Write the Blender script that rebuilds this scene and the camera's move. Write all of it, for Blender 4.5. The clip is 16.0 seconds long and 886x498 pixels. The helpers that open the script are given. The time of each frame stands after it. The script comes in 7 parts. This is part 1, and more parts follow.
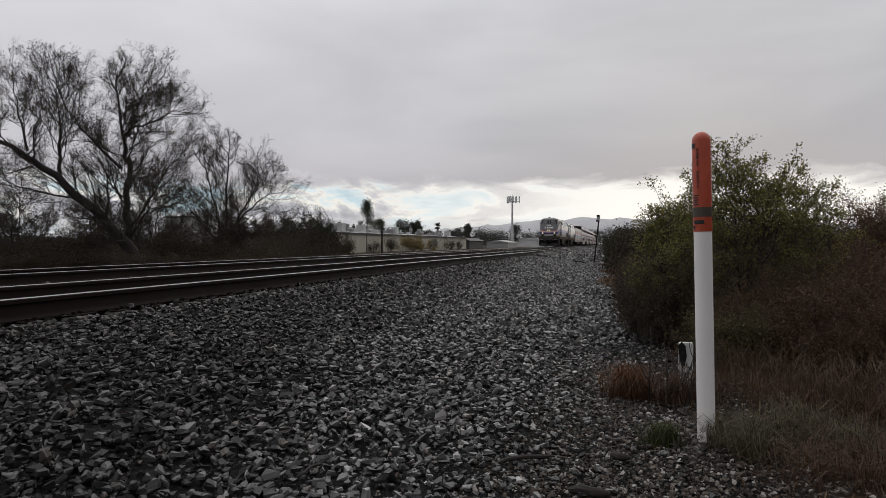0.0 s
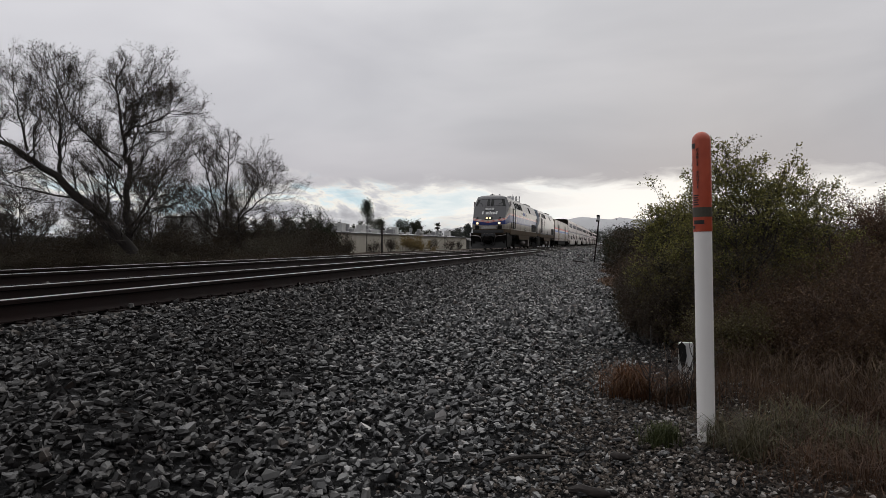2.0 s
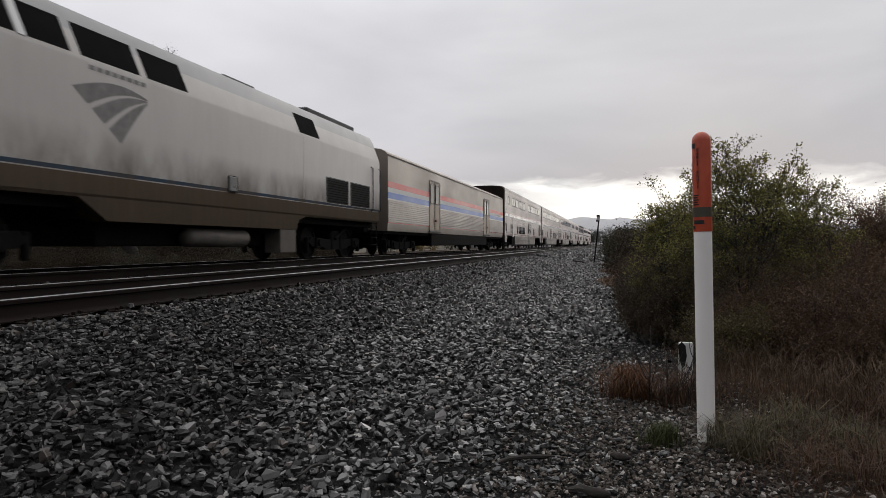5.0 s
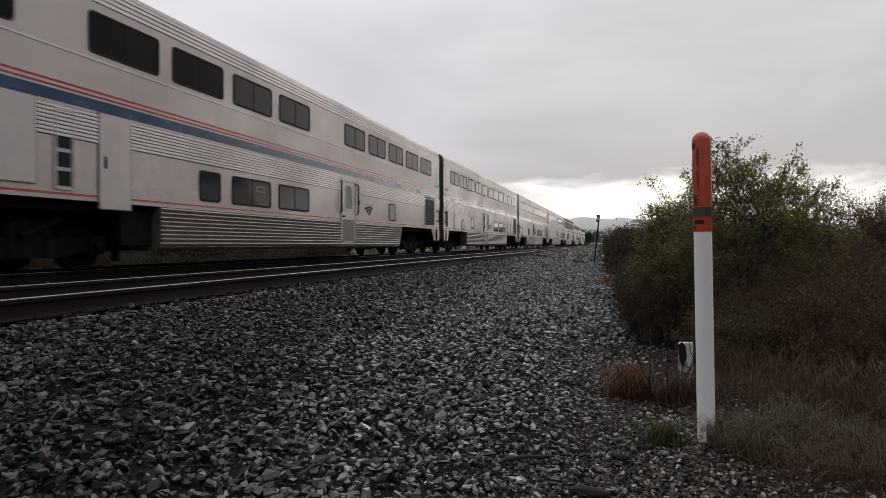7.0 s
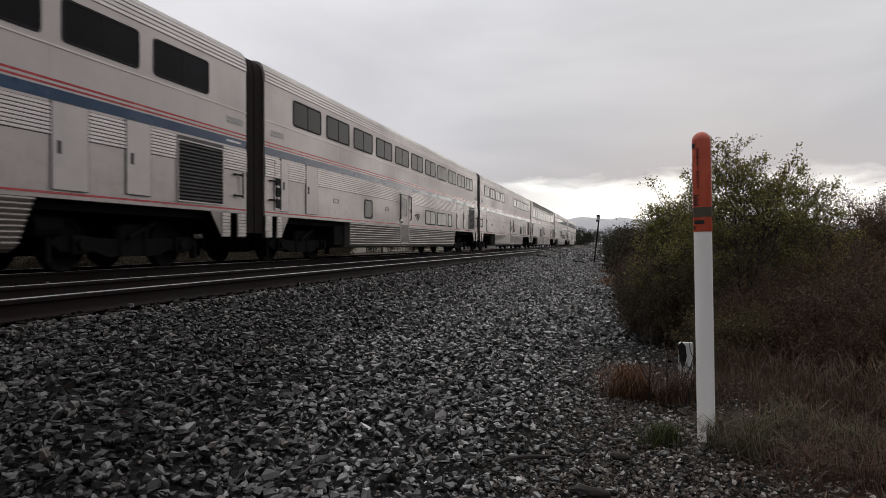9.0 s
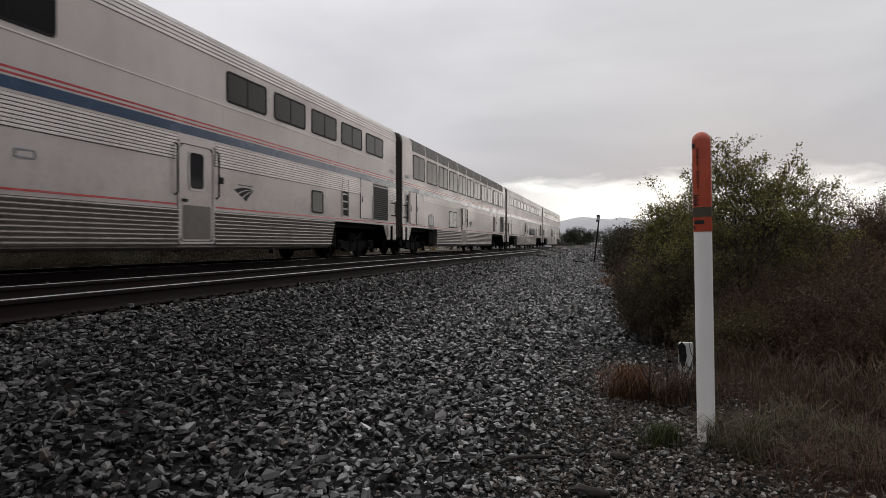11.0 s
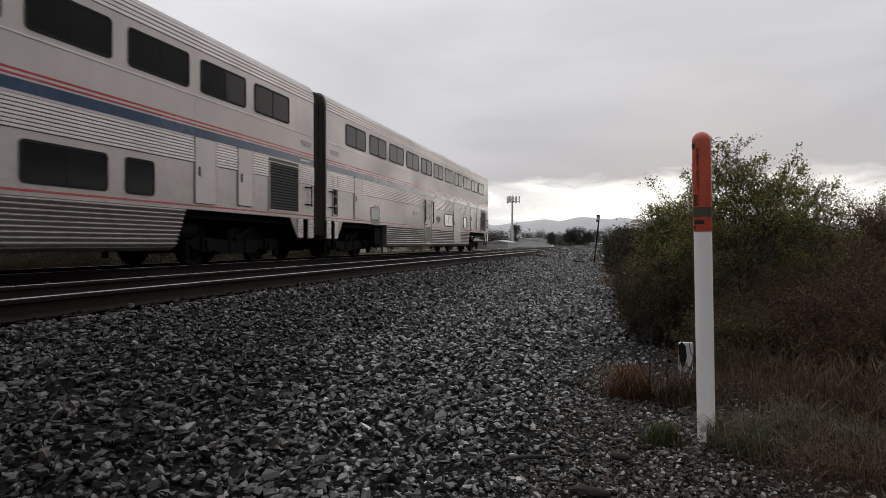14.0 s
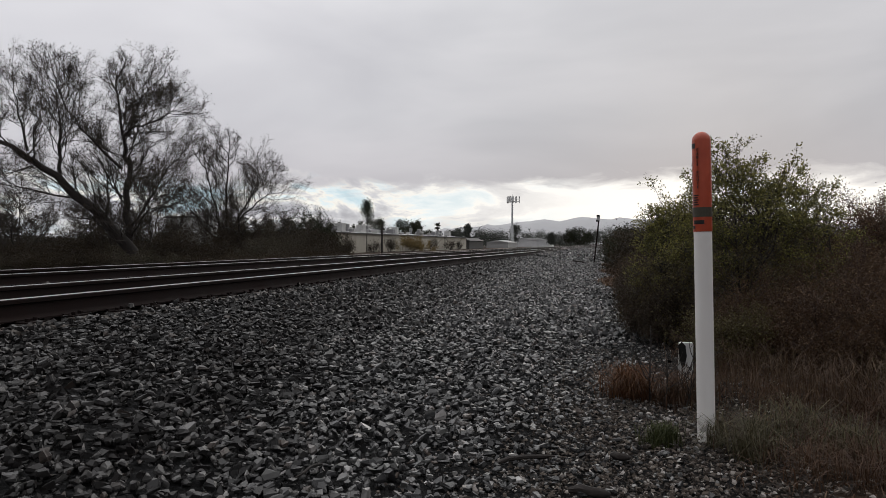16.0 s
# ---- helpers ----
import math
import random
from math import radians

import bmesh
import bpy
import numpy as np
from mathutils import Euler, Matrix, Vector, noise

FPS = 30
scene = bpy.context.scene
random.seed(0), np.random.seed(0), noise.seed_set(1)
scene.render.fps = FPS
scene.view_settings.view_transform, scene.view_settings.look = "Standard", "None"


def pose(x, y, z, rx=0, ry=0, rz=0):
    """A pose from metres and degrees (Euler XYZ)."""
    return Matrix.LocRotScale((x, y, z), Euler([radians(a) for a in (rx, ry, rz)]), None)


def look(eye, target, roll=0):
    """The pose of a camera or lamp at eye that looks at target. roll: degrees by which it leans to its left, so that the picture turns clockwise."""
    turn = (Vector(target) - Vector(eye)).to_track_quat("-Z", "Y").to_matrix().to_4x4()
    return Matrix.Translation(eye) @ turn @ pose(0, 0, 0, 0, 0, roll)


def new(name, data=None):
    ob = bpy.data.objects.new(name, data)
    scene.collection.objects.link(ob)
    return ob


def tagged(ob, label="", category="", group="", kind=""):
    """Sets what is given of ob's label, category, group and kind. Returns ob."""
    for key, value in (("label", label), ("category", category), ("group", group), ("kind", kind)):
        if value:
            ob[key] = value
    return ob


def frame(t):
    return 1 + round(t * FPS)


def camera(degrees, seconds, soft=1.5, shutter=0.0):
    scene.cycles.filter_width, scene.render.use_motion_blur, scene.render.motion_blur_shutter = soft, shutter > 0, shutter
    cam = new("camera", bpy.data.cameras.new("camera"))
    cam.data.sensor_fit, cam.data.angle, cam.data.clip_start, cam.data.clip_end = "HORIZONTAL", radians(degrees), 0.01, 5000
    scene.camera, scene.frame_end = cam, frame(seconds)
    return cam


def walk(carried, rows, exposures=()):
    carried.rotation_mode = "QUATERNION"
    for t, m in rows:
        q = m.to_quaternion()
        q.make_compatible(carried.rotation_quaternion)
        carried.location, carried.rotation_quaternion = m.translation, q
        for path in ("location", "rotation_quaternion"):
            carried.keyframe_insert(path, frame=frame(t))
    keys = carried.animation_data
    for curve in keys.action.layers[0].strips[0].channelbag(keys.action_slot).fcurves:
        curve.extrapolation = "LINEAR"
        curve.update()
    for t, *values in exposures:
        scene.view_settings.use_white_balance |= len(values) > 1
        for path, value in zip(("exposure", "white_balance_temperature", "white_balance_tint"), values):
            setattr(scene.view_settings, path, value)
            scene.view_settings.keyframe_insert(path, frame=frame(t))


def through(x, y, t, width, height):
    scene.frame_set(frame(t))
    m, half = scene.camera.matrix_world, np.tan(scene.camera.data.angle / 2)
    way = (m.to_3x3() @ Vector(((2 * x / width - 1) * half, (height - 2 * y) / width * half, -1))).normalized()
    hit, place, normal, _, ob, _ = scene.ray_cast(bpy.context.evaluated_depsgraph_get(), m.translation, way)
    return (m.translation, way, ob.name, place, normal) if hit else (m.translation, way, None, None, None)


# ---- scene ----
# Axes: y runs along the railway away from the viewer, x to the right of it, z = 0 is the top of the rails.
EYE_Z = 0.466
cam = camera(68.57, 16.0, soft=0.55, shutter=0.12)
walk(cam, [(0.0, pose(0, 0, EYE_Z, 89.552, 0, 14.86)), (16.0, pose(0, 0, EYE_Z, 89.552, 0, 14.86))],
     [(0.0, -0.12), (3.2, -0.10), (5.0, 0.08), (14.5, 0.06), (16.0, -0.02)])

NEAR_X, FAR_X = -5.67, -9.78      # centres of the two tracks
GAUGE = 1.505                     # between the rail heads' centres
CAR_L = 25.91                     # passenger car over its couplers
FRONT_Y = 166.95 - 68.4           # where the train's nose is at the start


def travel(t):
    """Metres that the train has come on at t seconds; it slows down a little."""
    return 24.51 * t - 0.1918 * t * t - 0.009 * max(0.0, t - 8.0) ** 2


# ---- light: an overcast sky with a bright gap low over the hills ----
world = bpy.data.worlds.new("overcast_sky")
scene.world = world
world.use_nodes = True
wn, wl = world.node_tree.nodes, world.node_tree.links


def wmath(op, a, b=0.0, clamp=False):
    n = wn.new("ShaderNodeMath")
    n.operation, n.use_clamp = op, clamp
    for i, v in enumerate((a, b)):
        if hasattr(v, "links"):
            wl.new(v, n.inputs[i])
        else:
            n.inputs[i].default_value = v
    return n.outputs[0]


def wramp(fac, stops):
    n = wn.new("ShaderNodeValToRGB")
    e = n.color_ramp.elements
    while len(e) < len(stops):
        e.new(0.5)
    for el, (p, c) in zip(e, stops):
        el.position, el.color = p, (*c, 1)
    wl.new(fac, n.inputs[0])
    return n.outputs[0]


def wmix(fac, a, b):
    n = wn.new("ShaderNodeMix")
    n.data_type = "RGBA"
    for v, s in ((fac, n.inputs[0]), (a, n.inputs[6]), (b, n.inputs[7])):
        if hasattr(v, "links"):
            wl.new(v, s)
        else:
            s.default_value = v
    return n.outputs[2]


def wnoise(vec, scale, detail=4.0, rough=0.5, distort=0.0):
    n = wn.new("ShaderNodeTexNoise")
    wl.new(vec, n.inputs["Vector"])
    n.inputs["Scale"].default_value, n.inputs["Detail"].default_value = scale, detail
    n.inputs["Roughness"].default_value, n.inputs["Distortion"].default_value = rough, distort
    return n.outputs[0]


sky = wn.new("ShaderNodeTexSky")
sky.sky_type, sky.sun_disc = "NISHITA", False
sky.sun_elevation, sky.sun_rotation = radians(12), radians(8)
coord = wn.new("ShaderNodeTexCoord").outputs["Generated"]
split = wn.new("ShaderNodeSeparateXYZ")
wl.new(coord, split.inputs[0])
stretch = wn.new("ShaderNodeMapping")
stretch.inputs["Scale"].default_value = (1.0, 1.0, 3.2)
wl.new(coord, stretch.inputs[0])
flat = stretch.outputs[0]
big = wnoise(flat, 2.1, 4, 0.5, 0.3)
wisp = wnoise(flat, 9.0, 6, 0.55, 0.6)
# the cloud base: soft grey, lighter and darker in broad patches
height = wmath("ADD", split.outputs[2], wmath("MULTIPLY", wmath("SUBTRACT", big, 0.5), 0.05))
# an overcast sky is about three times as bright overhead as low down
cloud = wramp(wmath("MULTIPLY", height, 1.0, True), [(0.0, (0.60, 0.60, 0.63)), (0.10, (0.49, 0.48, 0.51)), (0.19, (0.55, 0.55, 0.58)),
                                                   (0.33, (0.65, 0.65, 0.68)), (0.50, (1.0, 1.0, 1.02)), (0.75, (1.45, 1.45, 1.47)), (1.0, (1.65, 1.65, 1.66))])
tone = wramp(big, [(0.3, (0.90, 0.90, 0.91)), (0.5, (1.0, 1.0, 1.0)), (0.68, (1.13, 1.12, 1.11))])
mul = wn.new("ShaderNodeMix")
mul.data_type, mul.blend_type = "RGBA", "MULTIPLY"
mul.inputs[0].default_value = 1.0
# the side away from the bright gap is darker
away = wramp(wmath("ADD", wmath("MULTIPLY", split.outputs[1], 0.5), 0.5), [(0.0, (0.50, 0.50, 0.51)), (0.35, (0.72, 0.72, 0.73)), (0.65, (1.0, 1.0, 1.0))])
dim = wn.new("ShaderNodeMix")
dim.data_type, dim.blend_type = "RGBA", "MULTIPLY"
dim.inputs[0].default_value = 1.0
wl.new(cloud, dim.inputs[6])
wl.new(away, dim.inputs[7])
# thinner cloud to the west
west = wramp(wmath("ADD", wmath("MULTIPLY", split.outputs[0], 0.5), 0.5), [(0.10, (1.30, 1.29, 1.29)), (0.26, (1.19, 1.18, 1.18)), (0.42, (1.0, 1.0, 1.0)), (0.62, (0.93, 0.93, 0.935)), (0.9, (0.90, 0.90, 0.905))])
thin_west = wn.new("ShaderNodeMix")
thin_west.data_type, thin_west.blend_type = "RGBA", "MULTIPLY"
thin_west.inputs[0].default_value = 1.0
wl.new(dim.outputs[2], thin_west.inputs[6])
wl.new(west, thin_west.inputs[7])
wl.new(thin_west.outputs[2], mul.inputs[6])
wl.new(tone, mul.inputs[7])
# the gap under the cloud's edge
edge = wmath("ADD", split.outputs[2], wmath("ADD", wmath("MULTIPLY", wmath("SUBTRACT", wisp, 0.5), 0.075), wmath("MULTIPLY", wmath("SUBTRACT", big, 0.5), 0.06)))
gap = wramp(wmath("MULTIPLY", edge, 8.0, True), [(0.0, (1, 1, 1)), (0.66, (0.92, 0.92, 0.92)), (0.74, (0.35, 0.35, 0.35)), (0.83, (0, 0, 0))])
north = wramp(wmath("ADD", wmath("MULTIPLY", split.outputs[1], 0.5), 0.5), [(0.6, (0, 0, 0)), (0.85, (1, 1, 1))])
lean = wn.new("ShaderNodeMapping")
lean.inputs["Rotation"].default_value = (0.0, radians(24), 0.0)
lean.inputs["Scale"].default_value = (1.0, 1.0, 3.0)
wl.new(coord, lean.inputs[0])
slant = lean.outputs[0]
wisps = wramp(wnoise(slant, 7.5, 7, 0.58, 0.5), [(0.36, (0.58, 0.76, 0.84)), (0.44, (0.82, 0.92, 0.95)), (0.485, (1.0, 0.97, 0.90)), (0.53, (0.66, 0.66, 0.69)), (0.60, (0.44, 0.44, 0.48))])
east = wramp(wmath("ADD", wmath("MULTIPLY", split.outputs[0], 1.0), 0.5), [(0.1, (0.0, 0.0, 0.0)), (0.5, (1, 1, 1))])
open_sky = wmix(east, wisps, (1.10, 1.08, 1.045, 1))
# a low grey bank lies before the ridge
low_bank = wramp(wmath("MULTIPLY", wmath("ADD", split.outputs[2], wmath("MULTIPLY", wmath("SUBTRACT", wnoise(flat, 13.0, 5, 0.5, 0.3), 0.5), 0.05)), 10.0, True), [(0.26, (0.75, 0.75, 0.75)), (0.40, (0.0, 0.0, 0.0))])
open_sky = wmix(wmath("MULTIPLY", low_bank, wmath("SUBTRACT", 1.15, east, True)), open_sky, (0.60, 0.605, 0.63, 1))
gate = wmath("MULTIPLY", gap, north)
whole = wmix(gate, mul.outputs[2], open_sky)
back = wn["Background"]
wl.new(whole, back.inputs[0])
back.inputs[1].default_value = 1.0
blue = wn.new("ShaderNodeBackground")
wl.new(sky.outputs[0], blue.inputs[0])
blue.inputs[1].default_value = 0.05
both = wn.new("ShaderNodeMixShader")
both.inputs[0].default_value = 0.04
wl.new(back.outputs[0], both.inputs[1])
wl.new(blue.outputs[0], both.inputs[2])
wl.new(both.outputs[0], wn["World Output"].inputs[0])

sun = new("sun", bpy.data.lights.new("sun", "SUN"))
sun.data.energy, sun.data.angle, sun.data.color = 0.52, radians(50), (1.0, 0.94, 0.86)
sun.matrix_basis = look((8, 60, 14), (0, 0, 0))
# ---- building tools ----
class Shape:
    """Collects points and faces of one mesh."""

    def __init__(self):
        self.v, self.f = [], []

    def add(self, pts, faces):
        n = len(self.v)
        self.v += [tuple(p) for p in pts]
        self.f += [tuple(n + i for i in q) for q in faces]
        return self

    def box(self, x0, x1, y0, y1, z0, z1):
        return self.add([(x, y, z) for z in (z0, z1) for y in (y0, y1) for x in (x0, x1)],
                        [(0, 2, 3, 1), (4, 5, 7, 6), (0, 1, 5, 4), (2, 6, 7, 3), (0, 4, 6, 2), (1, 3, 7, 5)])

    def soft_box(self, x0, x1, y0, y1, z0, z1, r):
        """A box with all its edges chamfered by r."""
        bm = bmesh.new()
        bmesh.ops.create_cube(bm, size=1)
        for v in bm.verts:
            v.co = ((x0 + x1) / 2 + v.co.x * (x1 - x0), (y0 + y1) / 2 + v.co.y * (y1 - y0), (z0 + z1) / 2 + v.co.z * (z1 - z0))
        bmesh.ops.bevel(bm, geom=bm.edges[:], offset=r, segments=2, affect="EDGES", profile=0.5)
        bm.verts.index_update()
        self.add([v.co for v in bm.verts], [[v.index for v in f.verts] for f in bm.faces])
        bm.free()
        return self

    def along(self, prof, y0, y1, caps=True):
        """A closed profile of (x, z), anticlockwise as seen from -y, run along y."""
        n = len(prof)
        self.add([(x, y, z) for y in (y0, y1) for x, z in prof],
                 [(i, (i + 1) % n, n + (i + 1) % n, n + i) for i in range(n)] + ([tuple(range(n - 1, -1, -1)), tuple(range(n, 2 * n))] if caps else []))
        return self

    def across(self, prof, x0, x1):
        """A closed profile of (y, z) run along x."""
        n = len(prof)
        return self.add([(x, y, z) for x in (x0, x1) for y, z in prof],
                        [(i, (i + 1) % n, n + (i + 1) % n, n + i) for i in range(n)] + [tuple(range(n - 1, -1, -1)), tuple(range(n, 2 * n))])

    def tube(self, path, radii, sides=8, caps=True):
        path = [Vector(p) for p in path]
        if not hasattr(radii, "__len__"):
            radii = [radii] * len(path)
        pts, up = [], None
        for i, p in enumerate(path):
            d = (path[min(i + 1, len(path) - 1)] - path[max(i - 1, 0)]).normalized()
            if up is None:
                up = d.orthogonal().normalized()
            up = (up - d * up.dot(d)).normalized()
            w = d.cross(up)
            pts += [p + (up * math.cos(a) + w * math.sin(a)) * radii[i] for a in (2 * math.pi * k / sides for k in range(sides))]
        faces = [(i * sides + k, i * sides + (k + 1) % sides, (i + 1) * sides + (k + 1) % sides, (i + 1) * sides + k)
                 for i in range(len(path) - 1) for k in range(sides)]
        if caps:
            faces += [tuple(range(sides - 1, -1, -1)), tuple((len(path) - 1) * sides + k for k in range(sides))]
        return self.add(pts, faces)

    def plate(self, x, y0, y1, z0, z1, r, thick, ring=0.0, steps=4):
        """A rounded plate, or ring, that faces +x (thick > 0) or -x and stands on the plane x."""
        def outline(o):
            rr, pts = max(r - o, 0.004), []
            for cy, cz, a0 in ((y1 - r, z1 - r, 0), (y0 + r, z1 - r, 90), (y0 + r, z0 + r, 180), (y1 - r, z0 + r, 270)):
                for k in range(steps + 1):
                    a = radians(a0 + 90 * k / steps)
                    pts.append((cy + rr * math.cos(a), cz + rr * math.sin(a)))
            return pts
        a = outline(0)
        n = len(a)
        if ring:
            b = outline(ring)
            pts = [(x, *p) for p in a] + [(x + thick, *p) for p in a] + [(x + thick, *p) for p in b] + [(x, *p) for p in b]
            faces = [(k * n + i, k * n + (i + 1) % n, (k + 1) * n + (i + 1) % n, (k + 1) * n + i) for k in range(3) for i in range(n)]
        else:
            pts = [(x, *p) for p in a] + [(x + thick, *p) for p in a]
            faces = [(i, (i + 1) % n, n + (i + 1) % n, n + i) for i in range(n)] + [tuple(range(n, 2 * n))]
        if thick < 0:
            faces = [q[::-1] for q in faces]
        return self.add(pts, faces)

    def mesh(self, name, *mats, smooth=None):
        me = bpy.data.meshes.new(name)
        me.from_pydata(self.v, [], self.f)
        for m in mats:
            me.materials.append(m)
        if smooth is not None:
            me.polygons.foreach_set("use_smooth", [True] * len(me.polygons))
            me.set_sharp_from_angle(angle=radians(smooth))
        return me


def part(name, shape, material, parent, label="", smooth=None, at=None):
    """One mesh object under a thing or a part; shape may be a Shape or a mesh to share."""
    me = shape.mesh(name, material, smooth=smooth) if isinstance(shape, Shape) else shape
    ob = new(name, me)
    ob.parent = parent
    if at is not None:
        ob.matrix_basis = at
    return tagged(ob, label)


def thing(name, shape, material, label, category, group="", kind="", at=None, smooth=None):
    ob = new(name, shape.mesh(name, material, smooth=smooth) if isinstance(shape, Shape) else shape)
    if at is not None:
        ob.matrix_basis = at
    return tagged(ob, label, category, group, kind)


# ---- materials ----
class Mat:
    """A node material under construction."""

    def __init__(self, name):
        self.m = bpy.data.materials.new(name)
        self.m.use_nodes = True
        self.n, self.l = self.m.node_tree.nodes, self.m.node_tree.links
        self.b = self.n["Principled BSDF"]
        self.xyz = self.n.new("ShaderNodeTexCoord").outputs["Object"]

    def put(self, v, s):
        if hasattr(v, "links"):
            self.l.new(v, s)
        elif hasattr(v, "__len__") and len(v) == 3 and s.type == "RGBA":
            s.default_value = (*v, 1)
        else:
            s.default_value = v

    def noise(self, scale, detail=4.0, rough=0.55, vec=None, stretch=None, distort=0.0):
        v = vec or self.xyz
        if stretch:
            mp = self.n.new("ShaderNodeMapping")
            mp.inputs["Scale"].default_value = stretch
            self.l.new(v, mp.inputs[0])
            v = mp.outputs[0]
        t = self.n.new("ShaderNodeTexNoise")
        self.l.new(v, t.inputs["Vector"])
        t.inputs["Scale"].default_value, t.inputs["Detail"].default_value = scale, detail
        t.inputs["Roughness"].default_value, t.inputs["Distortion"].default_value = rough, distort
        return t.outputs[0]

    def ramp(self, fac, *stops):
        r = self.n.new("ShaderNodeValToRGB")
        e = r.color_ramp.elements
        while len(e) < len(stops):
            e.new(0.5)
        for el, (p, c) in zip(e, stops):
            el.position, el.color = p, (*(c if hasattr(c, "__len__") else (c, c, c)), 1)
        self.l.new(fac, r.inputs[0])
        return r.outputs[0]

    def mix(self, fac, a, b, mode="MIX"):
        x = self.n.new("ShaderNodeMix")
        x.data_type, x.blend_type = "RGBA", mode
        for v, s in ((fac, x.inputs[0]), (a, x.inputs[6]), (b, x.inputs[7])):
            self.put(v, s)
        return x.outputs[2]

    def math(self, op, a, b=0.0, c=0.0, clamp=False):
        x = self.n.new("ShaderNodeMath")
        x.operation, x.use_clamp = op, clamp
        for v, s in zip((a, b, c), x.inputs):
            self.put(v, s)
        return x.outputs[0]

    def between(self, v, lo, hi):
        """1 where lo < v < hi."""
        return self.math("MULTIPLY", self.math("GREATER_THAN", v, lo), self.math("LESS_THAN", v, hi))

    def axes(self):
        s = self.n.new("ShaderNodeSeparateXYZ")
        self.l.new(self.xyz, s.inputs[0])
        return s.outputs

    def island(self):
        return self.n.new("ShaderNodeNewGeometry").outputs["Random Per Island"]

    def random(self):
        return self.n.new("ShaderNodeObjectInfo").outputs["Random"]

    def done(self, color, rough=0.7, metal=0.0, bump=None, strength=0.3, distance=0.01, **more):
        self.put(color, self.b.inputs["Base Color"])
        self.put(rough, self.b.inputs["Roughness"])
        self.put(metal, self.b.inputs["Metallic"])
        for k, v in more.items():
            self.put(v, self.b.inputs[k.replace("_", " ")])
        if bump is not None:
            bp = self.n.new("ShaderNodeBump")
            bp.inputs["Strength"].default_value, bp.inputs["Distance"].default_value = strength, distance
            self.l.new(bump, bp.inputs["Height"])
            self.l.new(bp.outputs[0], self.b.inputs["Normal"])
        return self.m


def plain(name, c, rough=0.6, metal=0.0, vary=0.25, scale=6.0, fine=60.0, bump=0.1, stretch=None, **more):
    """A surface with broad stains and a fine grain."""
    m = Mat(name)
    a, b = m.noise(scale, 4, stretch=stretch), m.noise(fine, 3)
    lo, hi = [x * (1 - vary) for x in c], [min(1, x * (1 + vary)) for x in c]
    col = m.mix(0.35, m.ramp(a, (0.32, lo), (0.68, hi)), m.ramp(b, (0.3, lo), (0.7, hi)))
    r = m.ramp(a, (0.3, max(rough - 0.1, 0.02)), (0.7, min(rough + 0.1, 1)))
    return m.done(col, r, metal, b, bump, 0.004, **more)


def foliage(name, stops, rough=0.65, through=0.35):
    m = Mat(name)
    col = m.ramp(m.island(), *stops)
    col = m.mix(0.35, col, m.ramp(m.noise(1.3), (0.3, stops[0][1]), (0.7, stops[-1][1])))
    m.done(col, rough, 0, Specular_IOR_Level=0.25)
    thin = m.n.new("ShaderNodeBsdfTranslucent")
    m.l.new(col, thin.inputs[0])
    both_ = m.n.new("ShaderNodeMixShader")
    both_.inputs[0].default_value = through
    m.l.new(m.b.outputs[0], both_.inputs[1])
    m.l.new(thin.outputs[0], both_.inputs[2])
    m.l.new(both_.outputs[0], m.n["Material Output"].inputs[0])
    return m.m


M_STEEL = Mat("polished_steel")
M_STEEL = M_STEEL.done(M_STEEL.ramp(M_STEEL.noise(30, 3), (0.3, (0.29, 0.28, 0.275)), (0.7, (0.38, 0.37, 0.36))), 0.34, 1.0)
M_RUST = plain("rusty_rail_steel", (0.0105, 0.0060, 0.0054), 0.85, 0.0, 0.4, 5, 90, 0.4, Specular_IOR_Level=0.15)
M_TIE = plain("weathered_tie_wood", (0.050, 0.041, 0.035), 0.9, 0, 0.4, 7, 60, 0.6, stretch=(0.4, 4, 4))
M_BLACK = plain("black_rubber", (0.012, 0.0115, 0.011), 0.8, Specular_IOR_Level=0.2)
M_UNDER = plain("sooty_underframe", (0.009, 0.008, 0.0075), 0.85, 0.0, 0.5, 4, 40, 0.3, Specular_IOR_Level=0.05)
M_KICK = plain("sooty_door_sheet", (0.105, 0.09, 0.08), 0.5, 0.4, 0.35, 3, 40)
M_DIAPHRAGM = plain("brown_black_rubber", (0.016, 0.0125, 0.011), 0.85, 0.0, 0.35, 2, 30, Specular_IOR_Level=0.05)
M_HOLE = plain("opening_shade_black", (0.005, 0.005, 0.005), 0.9, 0.0, 0.3, 3, 20, 0.0, Specular_IOR_Level=0.05)
M_GROOVE = plain("groove_shade_gasket", (0.07, 0.065, 0.06), 0.8, 0.0, 0.3, 2, 30, 0.1)
M_WHITE = plain("white_plastic", (0.56, 0.56, 0.55), 0.5, 0, 0.06, 3, 40)


